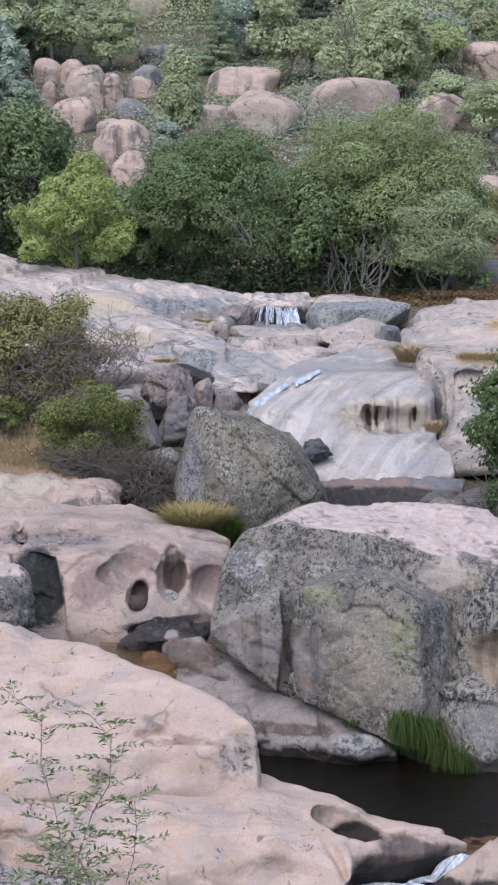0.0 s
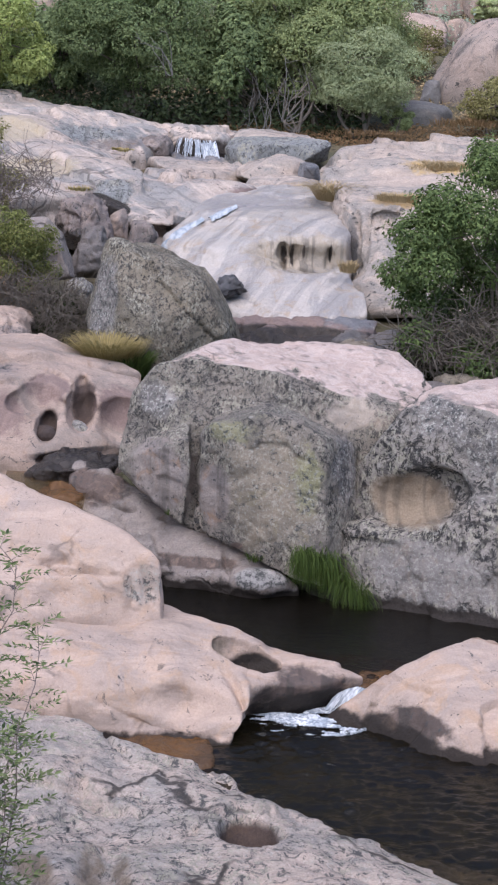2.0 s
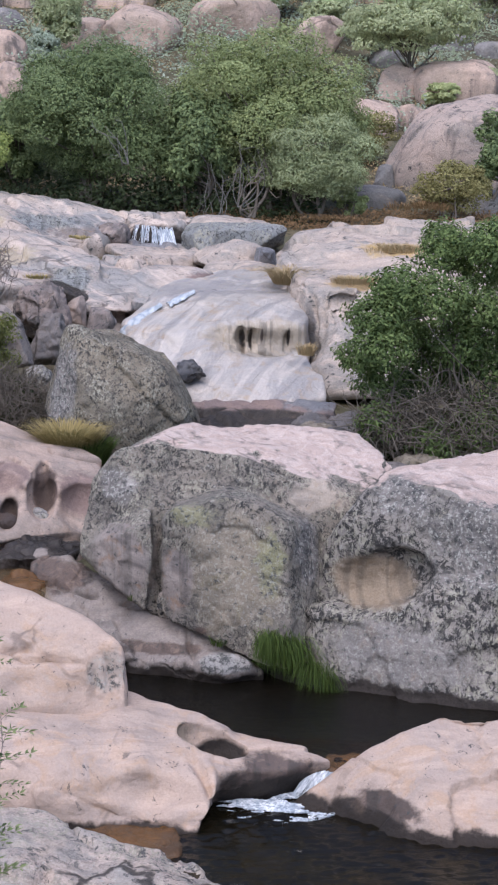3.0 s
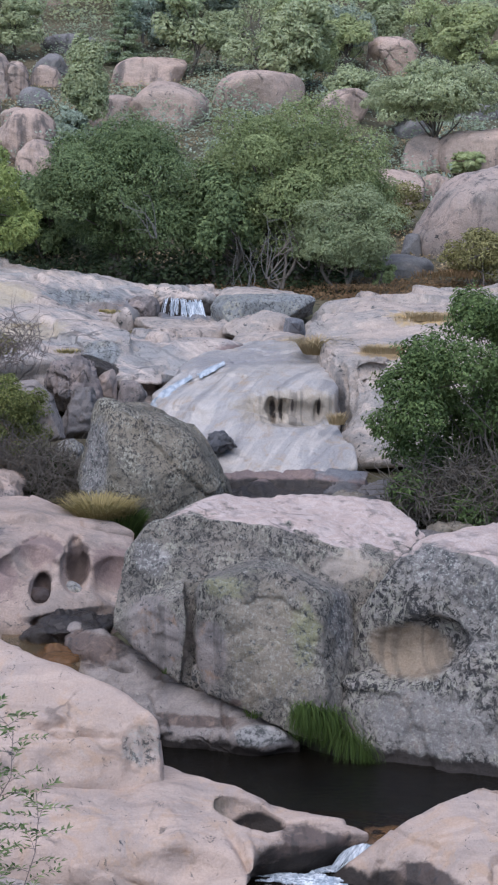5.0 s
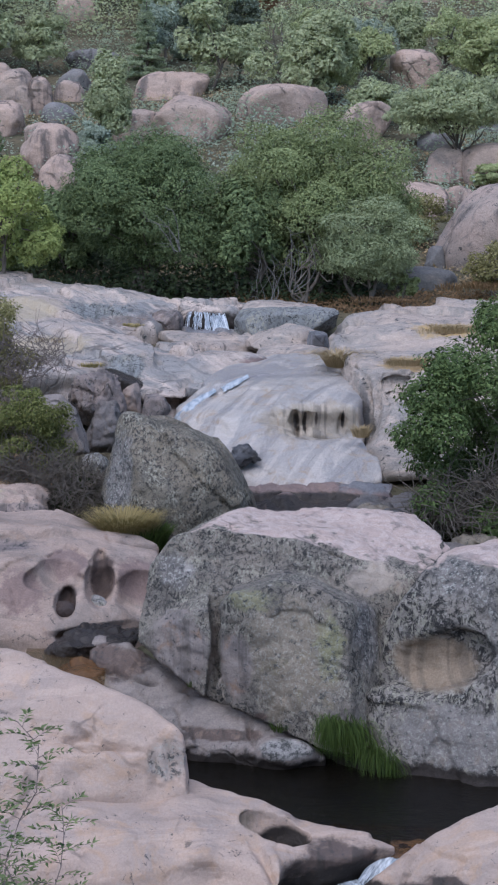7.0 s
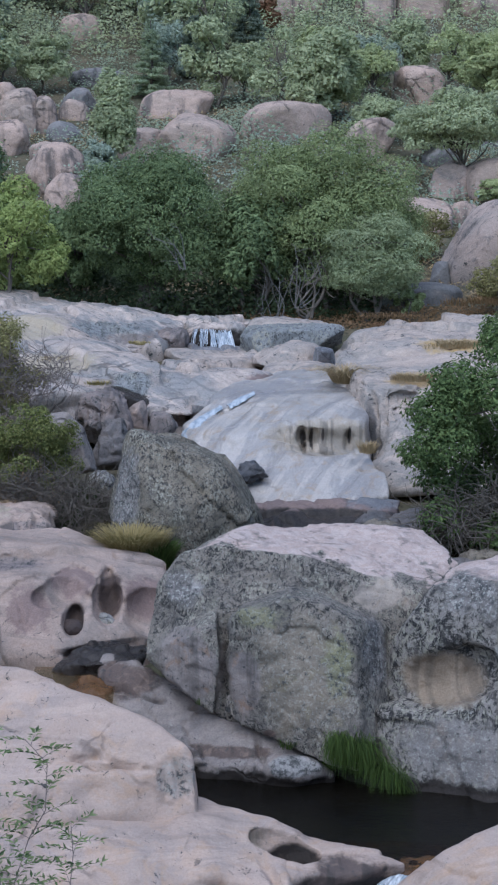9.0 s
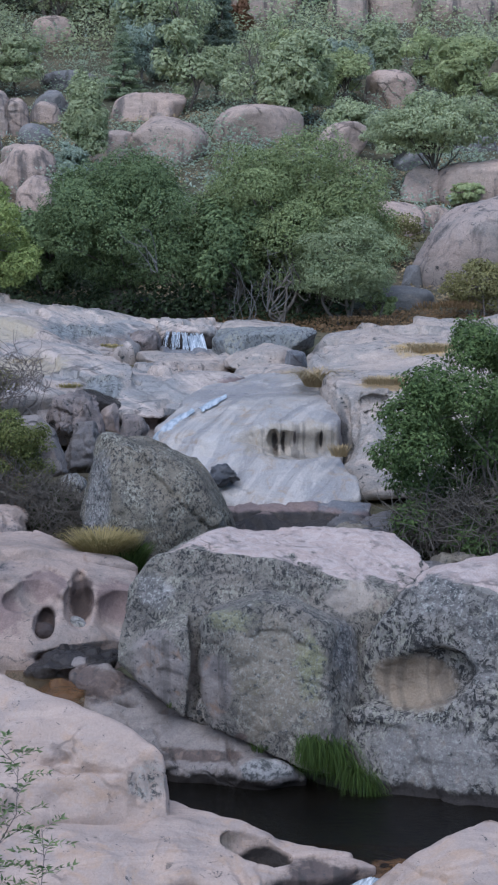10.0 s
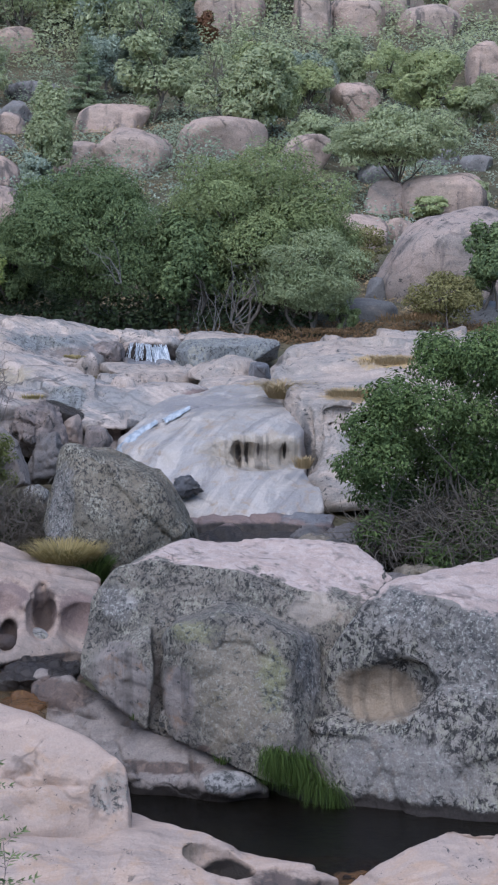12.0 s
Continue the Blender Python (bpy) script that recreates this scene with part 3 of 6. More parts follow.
def plant(name, base, height, width, depth, material, label, category, leaf=0.09, count=5000, clumps=22, trunks=3, trunk=0.08, bare=0.12,
          seed=1, wood=None, fill=0.7, lean=0.0, narrow=0.55, taper=0.0, puff=1.0, group="", places=()):
    """A shrub or broad-leaved tree: stems from the base, limbs into clumps, and leaves over the clumps. bare: how much of its
    height is without leaves; taper: how far its top narrows; puff: how full its clumps are."""
    rng = np.random.default_rng(seed)
    root = tagged(new(name), label, category, group)
    root.location = base
    crown_h = height * (1 - bare)
    size = (0.5 * width, 0.5 * depth, 0.5 * crown_h)
    lumps = [(x, rng.uniform(-0.35, 0.35) * depth, z, r, r * 1.1, r * 0.85) for x, z, r in places]
    while len(lumps) < clumps and not places:
        q = rng.uniform(-1, 1, 3)
        far = np.linalg.norm(q)
        if far > 1 or far < 0.40:
            continue
        r = rng.uniform(0.17, 0.36) * puff
        slim = 1 - taper * (0.5 + 0.5 * q[2])
        lumps.append((q[0] * size[0] * (1 - r) * slim + lean * (0.5 + 0.5 * q[2]), q[1] * size[1] * (1 - r) * slim, height * bare + size[2] * (1 + q[2] * (1 - 0.8 * r)),
                      size[0] * r * 1.15 * slim, size[1] * r * 1.15 * slim, size[2] * r * 0.95))
    v, f = crown_leaves(lumps, count, leaf, rng, fill, narrow)
    mesh_object("crown", v, f, material, root, smooth=False)
    wood = wood or BARK
    starts = []
    for i in range(trunks):
        ang = rng.uniform(0, 2 * math.pi)
        many = trunks > 1
        top = (math.cos(ang) * width * 0.22 * many + lean * 0.5, math.sin(ang) * depth * 0.18 * many, height * (bare + 0.5 * (1 - bare)))
        p = limb((rng.normal() * 0.06 * width * many, rng.normal() * 0.06 * width * many, -0.25), top, 0.07, rng, 9)
        starts.append(p)
        v, f = tube(p, trunk, trunk * 0.45, 7)
        mesh_object("trunk", v, f, wood, root)
    parts = []
    for i, l in enumerate(lumps):
        p = starts[i % len(starts)]
        parts.append(tube(limb(p[rng.integers(3, 9)], l[:3], 0.08, rng, 6), trunk * 0.42, trunk * 0.12, 5))
    v, f = gathered(parts)
    mesh_object("branchwork", v, f, wood, root)["kind"] = "stuff"
    return root


def conifer(name, base, height, width, material, label, seed=1, count=4000, leaf=0.16, bare=0.1, round_top=0.0):
    """A conifer: a straight trunk and whorls of sloping boughs set with needle sprays."""
    rng = np.random.default_rng(seed)
    root = tagged(new(name), label, "tree")
    root.location = base
    v, f = tube([(0, 0, -0.2), (0.02 * height, 0, height * 0.5), (0, 0, height * 0.97)], height * 0.022, height * 0.004, 7)
    mesh_object("trunk", v, f, BARK, root)
    lumps, wood = [], []
    z = bare
    while z < 0.98:
        reach = width * 0.5 * ((1 - z) ** (0.75 - 0.35 * round_top)) + 0.03 * width
        for i in range(6):
            a = rng.uniform(0, 2 * math.pi)
            r = reach * rng.uniform(0.7, 1.1)
            tip = np.array((math.cos(a) * r, math.sin(a) * r, height * z - 0.12 * r))
            wood.append(tube([(0, 0, height * z), tip * (0.5, 0.5, 1) + (0, 0, 0.02), tip], height * 0.007, height * 0.002, 4))
            for s in (0.45, 0.8):
                lumps.append((*(tip * (s, s, 1)), r * 0.30, r * 0.30, height * 0.035))
        z += rng.uniform(0.05, 0.08)
    v, f = gathered(wood)
    mesh_object("branchwork", v, f, BARK, root)["kind"] = "stuff"
    v, f = crown_leaves(lumps, count, leaf, rng, 0.3, 0.3)
    mesh_object("crown", v, f, material, root, smooth=False)
    return root


def blades(name, base, spread, height, count, material, label, category="grass", seed=1, width=0.012, droop=0.5, toward=(0, 0), kind="stuff", slope=0.0):
    """A tuft of arching grass blades."""
    rng = np.random.default_rng(seed)
    base = np.array(base, float)
    spread = np.broadcast_to(np.array(spread, float), 2)
    r = np.sqrt(rng.uniform(0, 1, count))
    a = rng.uniform(0, 2 * math.pi, count)
    foot = np.stack([np.cos(a) * r * spread[0], np.sin(a) * r * spread[1], np.zeros(count)], 1)
    if spread.max() > 0.5:  # broad stands grow in clumps
        pull = rng.uniform(-1, 1, (max(4, count // 45), 3)) * (0.75 * spread[0], 0.75 * spread[1], 0)
        home = pull[rng.integers(len(pull), size=count)]
        foot = home + (foot - home) * 0.38
    foot[:, 2] = ground_height(base[0] + foot[:, 0], base[1] + foot[:, 1]) - ground_height(base[0], base[1]) if spread.max() > 0.5 and base[1] > 40 else slope * foot[:, 1]
    way = np.stack([np.cos(a) + toward[0], np.sin(a) + toward[1], np.zeros(count)], 1) * (0.35 + 0.65 * r)[:, None]
    h = height * rng.uniform(0.55, 1.1, count)[:, None]
    side = np.cross(way + rng.normal(size=(count, 3)) * 0.3, (0, 0, 1.0))
    side /= np.linalg.norm(side, axis=1)[:, None] + 1e-9
    rows = []
    for t, w in ((0, 1.0), (0.4, 0.9), (0.75, 0.6), (1.0, 0.08)):
        mid = foot + way * h * droop * (0.35 * t + 0.65 * t * t) + np.array([0, 0, 1.0]) * h * (t - 0.55 * droop * t * t * t)
        rows += [mid - side * width * w, mid + side * width * w]
    v = np.stack(rows, 1).reshape(-1, 3)
    f = np.concatenate([np.arange(count)[:, None] * 8 + np.array(q) for q in ((0, 1, 3, 2), (2, 3, 5, 4), (4, 5, 7, 6))])
    ob = mesh_object(name, v, f, material)
    ob.location = base
    return tagged(ob, label, category, "", kind)


def hanging_grass(name, start, end, count, length, material, label, seed=1):
    """Long blades rooted along a crack, arching out and hanging down in separate locks."""
    rng = np.random.default_rng(seed)
    a, b = np.array(start, float), np.array(end, float)
    locks = rng.uniform(0, 1, 16)
    own = rng.integers(16, size=count)
    foot = a + (b - a) * np.clip(locks[own] + rng.normal(size=count) * 0.06, 0, 1)[:, None] + rng.normal(size=(count, 3)) * (0.04, 0.015, 0.06)
    aim = rng.normal(size=(16, 2)) * (0.55, 0.18) + (0.18, -0.42)
    way = np.concatenate([aim[own] + rng.normal(size=(count, 2)) * 0.10, np.zeros((count, 1))], 1)
    size = (length * rng.uniform(0.55, 1.1, 16)[own] * rng.uniform(0.75, 1.1, count))[:, None]
    rise = rng.uniform(0.2, 1.35, count)[:, None]
    side = np.cross(way, (0, 0, 1.0)) + rng.normal(size=(count, 3)) * 0.25
    side /= np.linalg.norm(side, axis=1)[:, None] + 1e-9
    rows = []
    for t, w in ((0, 0.8), (0.3, 1.0), (0.6, 0.8), (0.85, 0.5), (1.0, 0.06)):
        mid = foot + way * size * (0.85 * t - 0.25 * t * t) + np.array([0, 0, 1.0]) * size * (rise * t - (rise + 0.62) * t * t)
        rows += [mid - side * 0.004 * w, mid + side * 0.004 * w]
    v = np.stack(rows, 1).reshape(-1, 3) - a
    f = np.concatenate([np.arange(count)[:, None] * 10 + np.array(q) for q in ((0, 1, 3, 2), (2, 3, 5, 4), (4, 5, 7, 6), (6, 7, 9, 8))])
    ob = mesh_object(name, v, f, material)
    ob.location = a
    return tagged(ob, label, "grass", "", "stuff")


# ---- ground: one sheet from the near bank up the hillside to the skyline
def ground_height(x, y):
    # Past 100 m the unseen slope is steepened to keep low sky off the water.
    z = np.interp(y, (-60, 0, 3, 6, 9, 11, 16.5, 18.5, 21, 25, 29, 36, 40, 44, 48, 60, 78, 90, 100, 115, 150, 220, 320, 1500),
                  (6.5, 4.55, 3.1, 1.6, 0.1, -0.7, -0.7, 0.4, 0.8, 1.1, 1.9, 2.6, 3.1, 3.45, 4.0, 7.0, 11.4, 15.4, 19.2, 30, 64, 140, 225, 420))
    side = np.clip((np.abs(x + 0.5) - 4.2) / 6, 0, 1)
    z = z + side * side * (3 - 2 * side) * 1.8 * np.interp(y, (8, 14, 30, 37), (0, 1, 1, 0))
    return z


def ground():
    xs = np.concatenate([np.linspace(-1500, -60, 8), np.arange(-50, 50.1, 0.55), np.linspace(60, 1500, 8)])
    ys = np.concatenate([np.linspace(-800, -12, 6), np.arange(-10, 50, 0.5), np.arange(50, 130, 0.9), np.linspace(131, 260, 20), np.linspace(300, 1500, 6)])
    gx, gy = np.meshgrid(xs, ys, indexing="ij")
    flat = np.stack([gx.ravel(), gy.ravel(), np.zeros(gx.size)], 1)
    gz = ground_height(gx, gy) + 0.12 * fbm(flat / 2.2, 4, 3).reshape(gx.shape) * (gy > 3)
    ny = len(ys)
    i, j = np.meshgrid(np.arange(len(xs) - 1), np.arange(ny - 1), indexing="ij")
    a = (i * ny + j).ravel()
    v = np.stack([gx.ravel(), gy.ravel(), gz.ravel()], 1)
    ob = mesh_object("ground", v, np.stack([a, a + ny, a + ny + 1, a + 1], 1), SOIL)
    return tagged(ob, "dry brown soil and leaf litter rising to the hillside", "ground", "", "structure")


ground()


# ---- the near bank
rock("rock_slab", [[(-3.2, 13.3, 0.576), (-0.982, 13.1, 0.419), (-0.494, 13.05, 0.35), (-0.102, 12.9, 0.262), (0.238, 12.7, 0.106), (0.752, 12.45, 0.047),
                    (-2.78, 11.4, 0.273), (-0.07, 11.3, 0.164), (0.548, 11.9, 0.108), (-3.0, 13.4, -0.6), (0.9, 12.6, -0.6), (-3.0, 10.5, 0.4), (0.6, 11, -0.2)],
                   [(0.278, 12.1, 0.197), (0.741, 12.2, 0.07), (1.1, 12.0, 0.047), (1.48, 11.7, -0.007), (1.77, 11.55, -0.016), (2.16, 11.25, -0.022), (3.13, 10.8, -0.075),
                    (0.674, 10.7, 0.19), (0.018, 11.2, 0.126), (1.2, 10.2, 0.225), (2.74, 9.2, 0.052), (0.4, 12, -0.6), (1.4, 12.0, -0.6), (2.8, 10.6, -0.6), (2.8, 9, -0.6)],
                   [(-2.67, 10.9, 0.261), (-1.14, 10.9, 0.348), (0.018, 10.8, 0.298), (0.653, 10.3, 0.327), (-2.23, 9.0, 0.37), (0.378, 8.6, 0.393), (1.08, 8.9, 0.407),
                    (-2.6, 8.4, 0.2), (2.2, 8.4, 0.2), (-2.6, 11, 0.2), (1.2, 11, 0.2)]],
     GREY_PINK, "weathered grey and pink granite ledge with a pothole", "rock slab", 0.036, 0.10, 0.22, seed=3, soft=0.12, chips=(90, 0.022, 0.06), swell=0.045, swell_size=0.6, rough=0.007, crease=0.014,
     dents=[((0.80, 11.28, 0.24), (0.25, 0.34, 0.42)),
            ((-0.8, 10.27, 0.415), (0.22, 0.34, 0.14)), ((-0.279, 10.52, 0.335), (0.22, 0.34, 0.12))],
     patches=[((0.80, 11.32, -0.06), (0.36, 0.46, 0.27), BROWN_AND_SHADE, 0.4), ((-0.796, 10.22, 0.418), (0.22, 0.5, 0.2), TAN), ((-0.274, 10.37, 0.35), (0.22, 0.5, 0.17), TAN)],
     cracks=[((-0.736, 12.32, 0.287), (0.15, 1, 0.2), 0.035, 0.15, 0.45), ((-0.526, 11.85, 0.177), (0.6, 1, 0.2), 0.03, 0.14, 0.3), ((-0.283, 11.89, 0.214), (0, 1, 0.3), 0.025, 0.10, 0.25),
             ((-0.269, 12.88, 0.242), (1, 0.5, 0.2), 0.02, 0.09, 0.3), ((1.32, 10.66, 0.275), (0.25, 1, 0.5), 0.04, 0.08, 0.6)])

rock("rock_slab", [[(0.176, 14.9, 0.703), (0.605, 14.6, 0.61), (1.02, 14.3, 0.536), (0.813, 13.65, 0.407), (0.87, 13.35, 0.254), (0.781, 13.2, 0.095), (0.096, 13.25, -0.017),
                    (-0.357, 13.4, 0.16), (-1.01, 13.5, 0.35), (-2.04, 13.7, 0.604), (-3.35, 14.0, 0.72), (-1.12, 14.8, 0.726), (0.125, 14.0, 0.652),
                    (-2.4, 13.6, -0.6), (-2.4, 15, -0.6), (0.45, 13.2, -0.6), (0.6, 14.9, -0.6)],
                   [(0.712, 14.55, 0.576), (1.02, 14.35, 0.516), (1.5, 14.36, 0.39), (1.86, 14.18, 0.339), (2.07, 14.05, 0.293), (1.91, 14.06, 0.195), (1.55, 14.14, 0.207), (1.23, 14.1, 0.142),
                    (1.01, 13.85, 0.134), (0.84, 13.65, 0.353), (0.4, 14.7, -0.5), (1.62, 14.4, -0.5), (1.2, 14.5, -0.5), (0.5, 14.1, -0.5)]],
     PINK, "smooth pink granite slab with a round pothole beside the pool", "rock slab", 0.024, 0.08, 0.14, seed=5, soft=0.15, chips=(24, 0.010, 0.03), swell=0.035, swell_size=0.7, rough=0.005,
     dents=[((0.78, 14.14, 0.54), (0.22, 0.16, 0.16)), ((0.93, 14.08, 0.454), (0.25, 0.18, 0.55)), ((0.328, 13.13, 0.405), (0.7, 0.42, 0.3))],
     # The last patch darkens the pothole's wall to paint the shade inside it.
     patches=[((0.726, 14.16, 0.518), (0.22, 0.2, 0.14), TAN), ((1.35, 13.9, 0.26), (0.62, 0.4, 0.17), DARK_RED, 1.2), ((1.53, 13.91, 0.10), (0.70, 0.5, 0.17), SOAKED_AND_SHADED, 0.8), ((0.95, 14.2, 0.29), (0.30, 0.3, 0.17), SOAKED_AND_SHADED, 0.6)],
     cracks=[((0.291, 13.38, 0.081), (0.1, 0.3, 1), 0.06, 0.06, 0.5), ((0.799, 13.6, 0.318), (1, 0.3, 0.1), 0.05, 0.10, 0.3)], wet=0.05)

rock("rock_slab", [[(-4.08, 16.8, 2.19), (-2.49, 16.0, 1.93), (-2.08, 15.9, 1.87), (-1.61, 15.6, 1.75), (-1.08, 15.2, 1.64), (-0.588, 14.9, 1.54), (-0.215, 14.75, 1.47), (-0.005, 14.6, 1.37),
                    (0.109, 14.5, 1.25), (0.15, 14.4, 0.99), (0.129, 14.4, 0.801), (-0.134, 14.4, 0.844), (-0.574, 14.4, 0.79), (-1.24, 14.3, 0.688), (-1.74, 14.15, 0.639), (-3.46, 13.9, 0.538),
                    (-1.28, 14.92, 1.05), (-3.3, 17.2, 0.2), (-3.3, 13.8, 0.2), (0.1, 15.3, 0.1), (0.1, 14.2, 0.1)]],
     PINK, "large smooth pink granite slab sloping to the pool", "rock slab", 0.04, 0.12, seed=8, chips=(24, 0.012, 0.03), swell=0.045, swell_size=0.8, rough=0.006,
     lumps=[((-0.804, 14.35, 0.777), (0.16, 0.12, 0.06)), ((-2.08, 14.05, 0.615), (0.4, 0.3, 0.10))],
     dents=[((-1.86, 13.91, 0.671), (0.35, 0.3, 0.1))],
     cracks=[((-0.972, 14.59, 1.18), (0.3, 0.4, 1), 0.025, 0.12, 0.25), ((-0.705, 14.54, 1.15), (-0.25, 0.5, 1), 0.02, 0.09, 0.2), ((-0.047, 14.51, 1.03), (1, 0.5, 0.1), 0.03, 0.14, 0.25), ((-0.187, 14.48, 0.961), (1, 0.3, -0.2), 0.03, 0.10, 0.2), ((-0.97, 14.59, 1.17), (-0.35, 0.6, 0.7), 0.03, 0.12, 0.22), ((-0.628, 14.52, 1.2), (0.35, 0.6, 0.7), 0.025, 0.09, 0.3), ((-1.14, 14.9, 1.49), (0, 0.7, 0.7), 0.02, 0.03, 0.15),
             ((-2.1, 13.82, 0.681), (0.1, 0.6, 0.7), 0.03, 0.12, 0.4)],
     patches=[((-0.083, 14.5, 1.01), (0.22, 0.3, 0.2), GREY_PINK)])

rock("rock_slab", [[(2.01, 13.8, 0.291), (2.3, 13.95, 0.489), (2.62, 14.05, 0.629), (2.89, 14.15, 0.743), (3.66, 14.25, 0.677), (4.79, 14.2, 0.589), (2.5, 13.5, 0.415),
                    (2.72, 13.35, 0.391), (2.03, 13.75, 0.198), (2.27, 13.55, 0.115), (2.63, 13.3, 0.081), (1.2, 13.9, -0.5), (1.9, 13.3, -0.5), (4.6, 14.3, -0.5), (1.9, 14.2, -0.5)],
                   [(2.71, 13.35, 0.413), (2.57, 13.15, 0.097), (2.8, 13.1, 0.128), (3.39, 12.85, 0.087), (4.37, 12.6, -0.024), (3.09, 13.7, 0.499), (4.65, 13.7, 0.437),
                    (1.8, 13.15, -0.5), (4.6, 12.5, -0.5), (4.6, 14, -0.5)]],
     PINK, "smooth pink granite rock at the pool's outlet", "rock slab", 0.026, 0.035, 0.03, warp=0.03, seed=11, chips=(10, 0.02, 0.10), swell=0.035, swell_size=0.7, rough=0.005,
     dents=[((2.91, 12.77, 0.492), (0.50, 0.42, 0.42))], patches=[((2.25, 13.43, 0.07), (0.40, 0.6, 0.13), SOAKED_AND_SHADED, 0.5), ((2.4, 13.4, 0.2), (0.35, 0.6, 0.10), DARK_RED, 1.4)], wet=0.10)

# ---- the great boulders across the pool
rock("boulder", [[(-0.30, 17.85, 2.08), (-0.07, 17.85, 2.36), (0.27, 17.8, 2.47), (1.10, 17.72, 2.41), (1.60, 17.6, 2.19), (2.33, 17.6, 2.10), (2.62, 17.5, 1.95),
                  (0.78, 18.8, 2.50), (1.60, 19.2, 2.45), (2.82, 19.2, 2.35), (3.20, 18.5, 2.10), (-0.284, 17.75, 1.53), (-0.463, 17.6, 1.33), (-0.461, 17.6, 1.24),
                  (0.32, 17.2, 0.768), (1.27, 17.2, 0.28), (2.27, 17.2, 0.193), (3.04, 17.5, 0.768), (-0.279, 19.5, 0.794), (3.37, 19.0, 0.304)],
                 [(0.581, 16.9, 1.98), (0.98, 16.85, 2.0), (1.12, 16.88, 2.11), (1.44, 16.8, 2.04), (1.76, 16.74, 1.89), (1.95, 17.0, 1.80), (2.19, 17.3, 1.62),
                  (0.62, 17.6, 1.90), (2.23, 17.8, 1.70), (1.23, 17.6, 2.06), (0.389, 17.15, 1.70), (0.416, 17.05, 0.779), (0.805, 16.85, 0.622), (1.22, 16.6, 0.474),
                  (1.55, 16.45, 0.381), (1.83, 16.45, 0.36), (1.96, 16.7, 0.745), (2.24, 17.1, 0.877), (1.8, 16.6, 1.18)],
                 [(-0.47, 17.58, 1.32), (-0.40, 17.6, 1.18), (-0.30, 17.75, 1.56), (0.02, 17.38, 1.64), (0.33, 17.06, 1.74), (0.35, 17.0, 1.25), (0.30, 17.05, 0.80), (0.0, 17.35, 0.95), (0.34, 17.8, 1.85), (0.34, 17.8, 0.7)]],
     LICHEN, "great grey boulder crusted with lichen under a worn pink top", "boulder", 0.026, 0.014, 0.02, seed=21, chips=(26, 0.009, 0.08), swell=0.02, swell_size=0.6, rough=0.007, crease=0.012, warp=0.014,
     cracks=[((0.412, 17.05, 1.33), (1, 0.1, 0.06), 0.03, 0.12, 0.45), ((0.512, 16.98, 1.35), (1, 0.1, -0.04), 0.025, 0.10, 0.35), ((1.45, 16.54, 0.661), (1, 0, 0.7), 0.02, 0.09, 0.3),
             ((1.67, 16.67, 1.25), (0.3, 0, 1), 0.02, 0.04, 0.2), ((1.47, 17.75, 2.32), (0.5, 0.2, 1), 0.03, 0.10, 0.5), ((0.174, 17.49, 1.65), (-0.05, 0.3, 1), 0.02, 0.03, 0.5)],
     dents=[((0.412, 17.02, 1.31), (0.03, 0.14, 0.40))],
     patches=[((1.2, 16.74, 1.28), (0.62, 0.6, 0.72), BASE_GREY, 2.0), ((0.401, 17.05, 1.27), (0.04, 0.3, 0.38), BROWN_AND_SHADE, 0.5), ((0.05, 17.35, 1.25), (0.46, 0.5, 0.46), BASE, 0.9), ((0.607, 16.91, 1.16), (0.22, 0.3, 0.42), BASE), ((2.0, 17.1, 1.45), (0.22, 0.5, 0.42), CRUSTED, 1.6), ((-0.021, 17.66, 2.02), (0.25, 0.5, 0.22), CRUSTED, 2.0), ((1.6, 16.73, 1.42), (0.20, 0.3, 0.36), MOSSY, 2.2), ((0.75, 16.9, 1.9), (0.3, 0.3, 0.13), MOSSY, 2.4), ((2.15, 17.45, 1.98), (0.42, 0.5, 0.22), TAN_PALE, 2.2), ((0.89, 16.78, 0.66), (0.07, 0.2, 0.05), DARK_RED, 1.0)],
     wet=0.33, top_from=(2.53, 0.17))

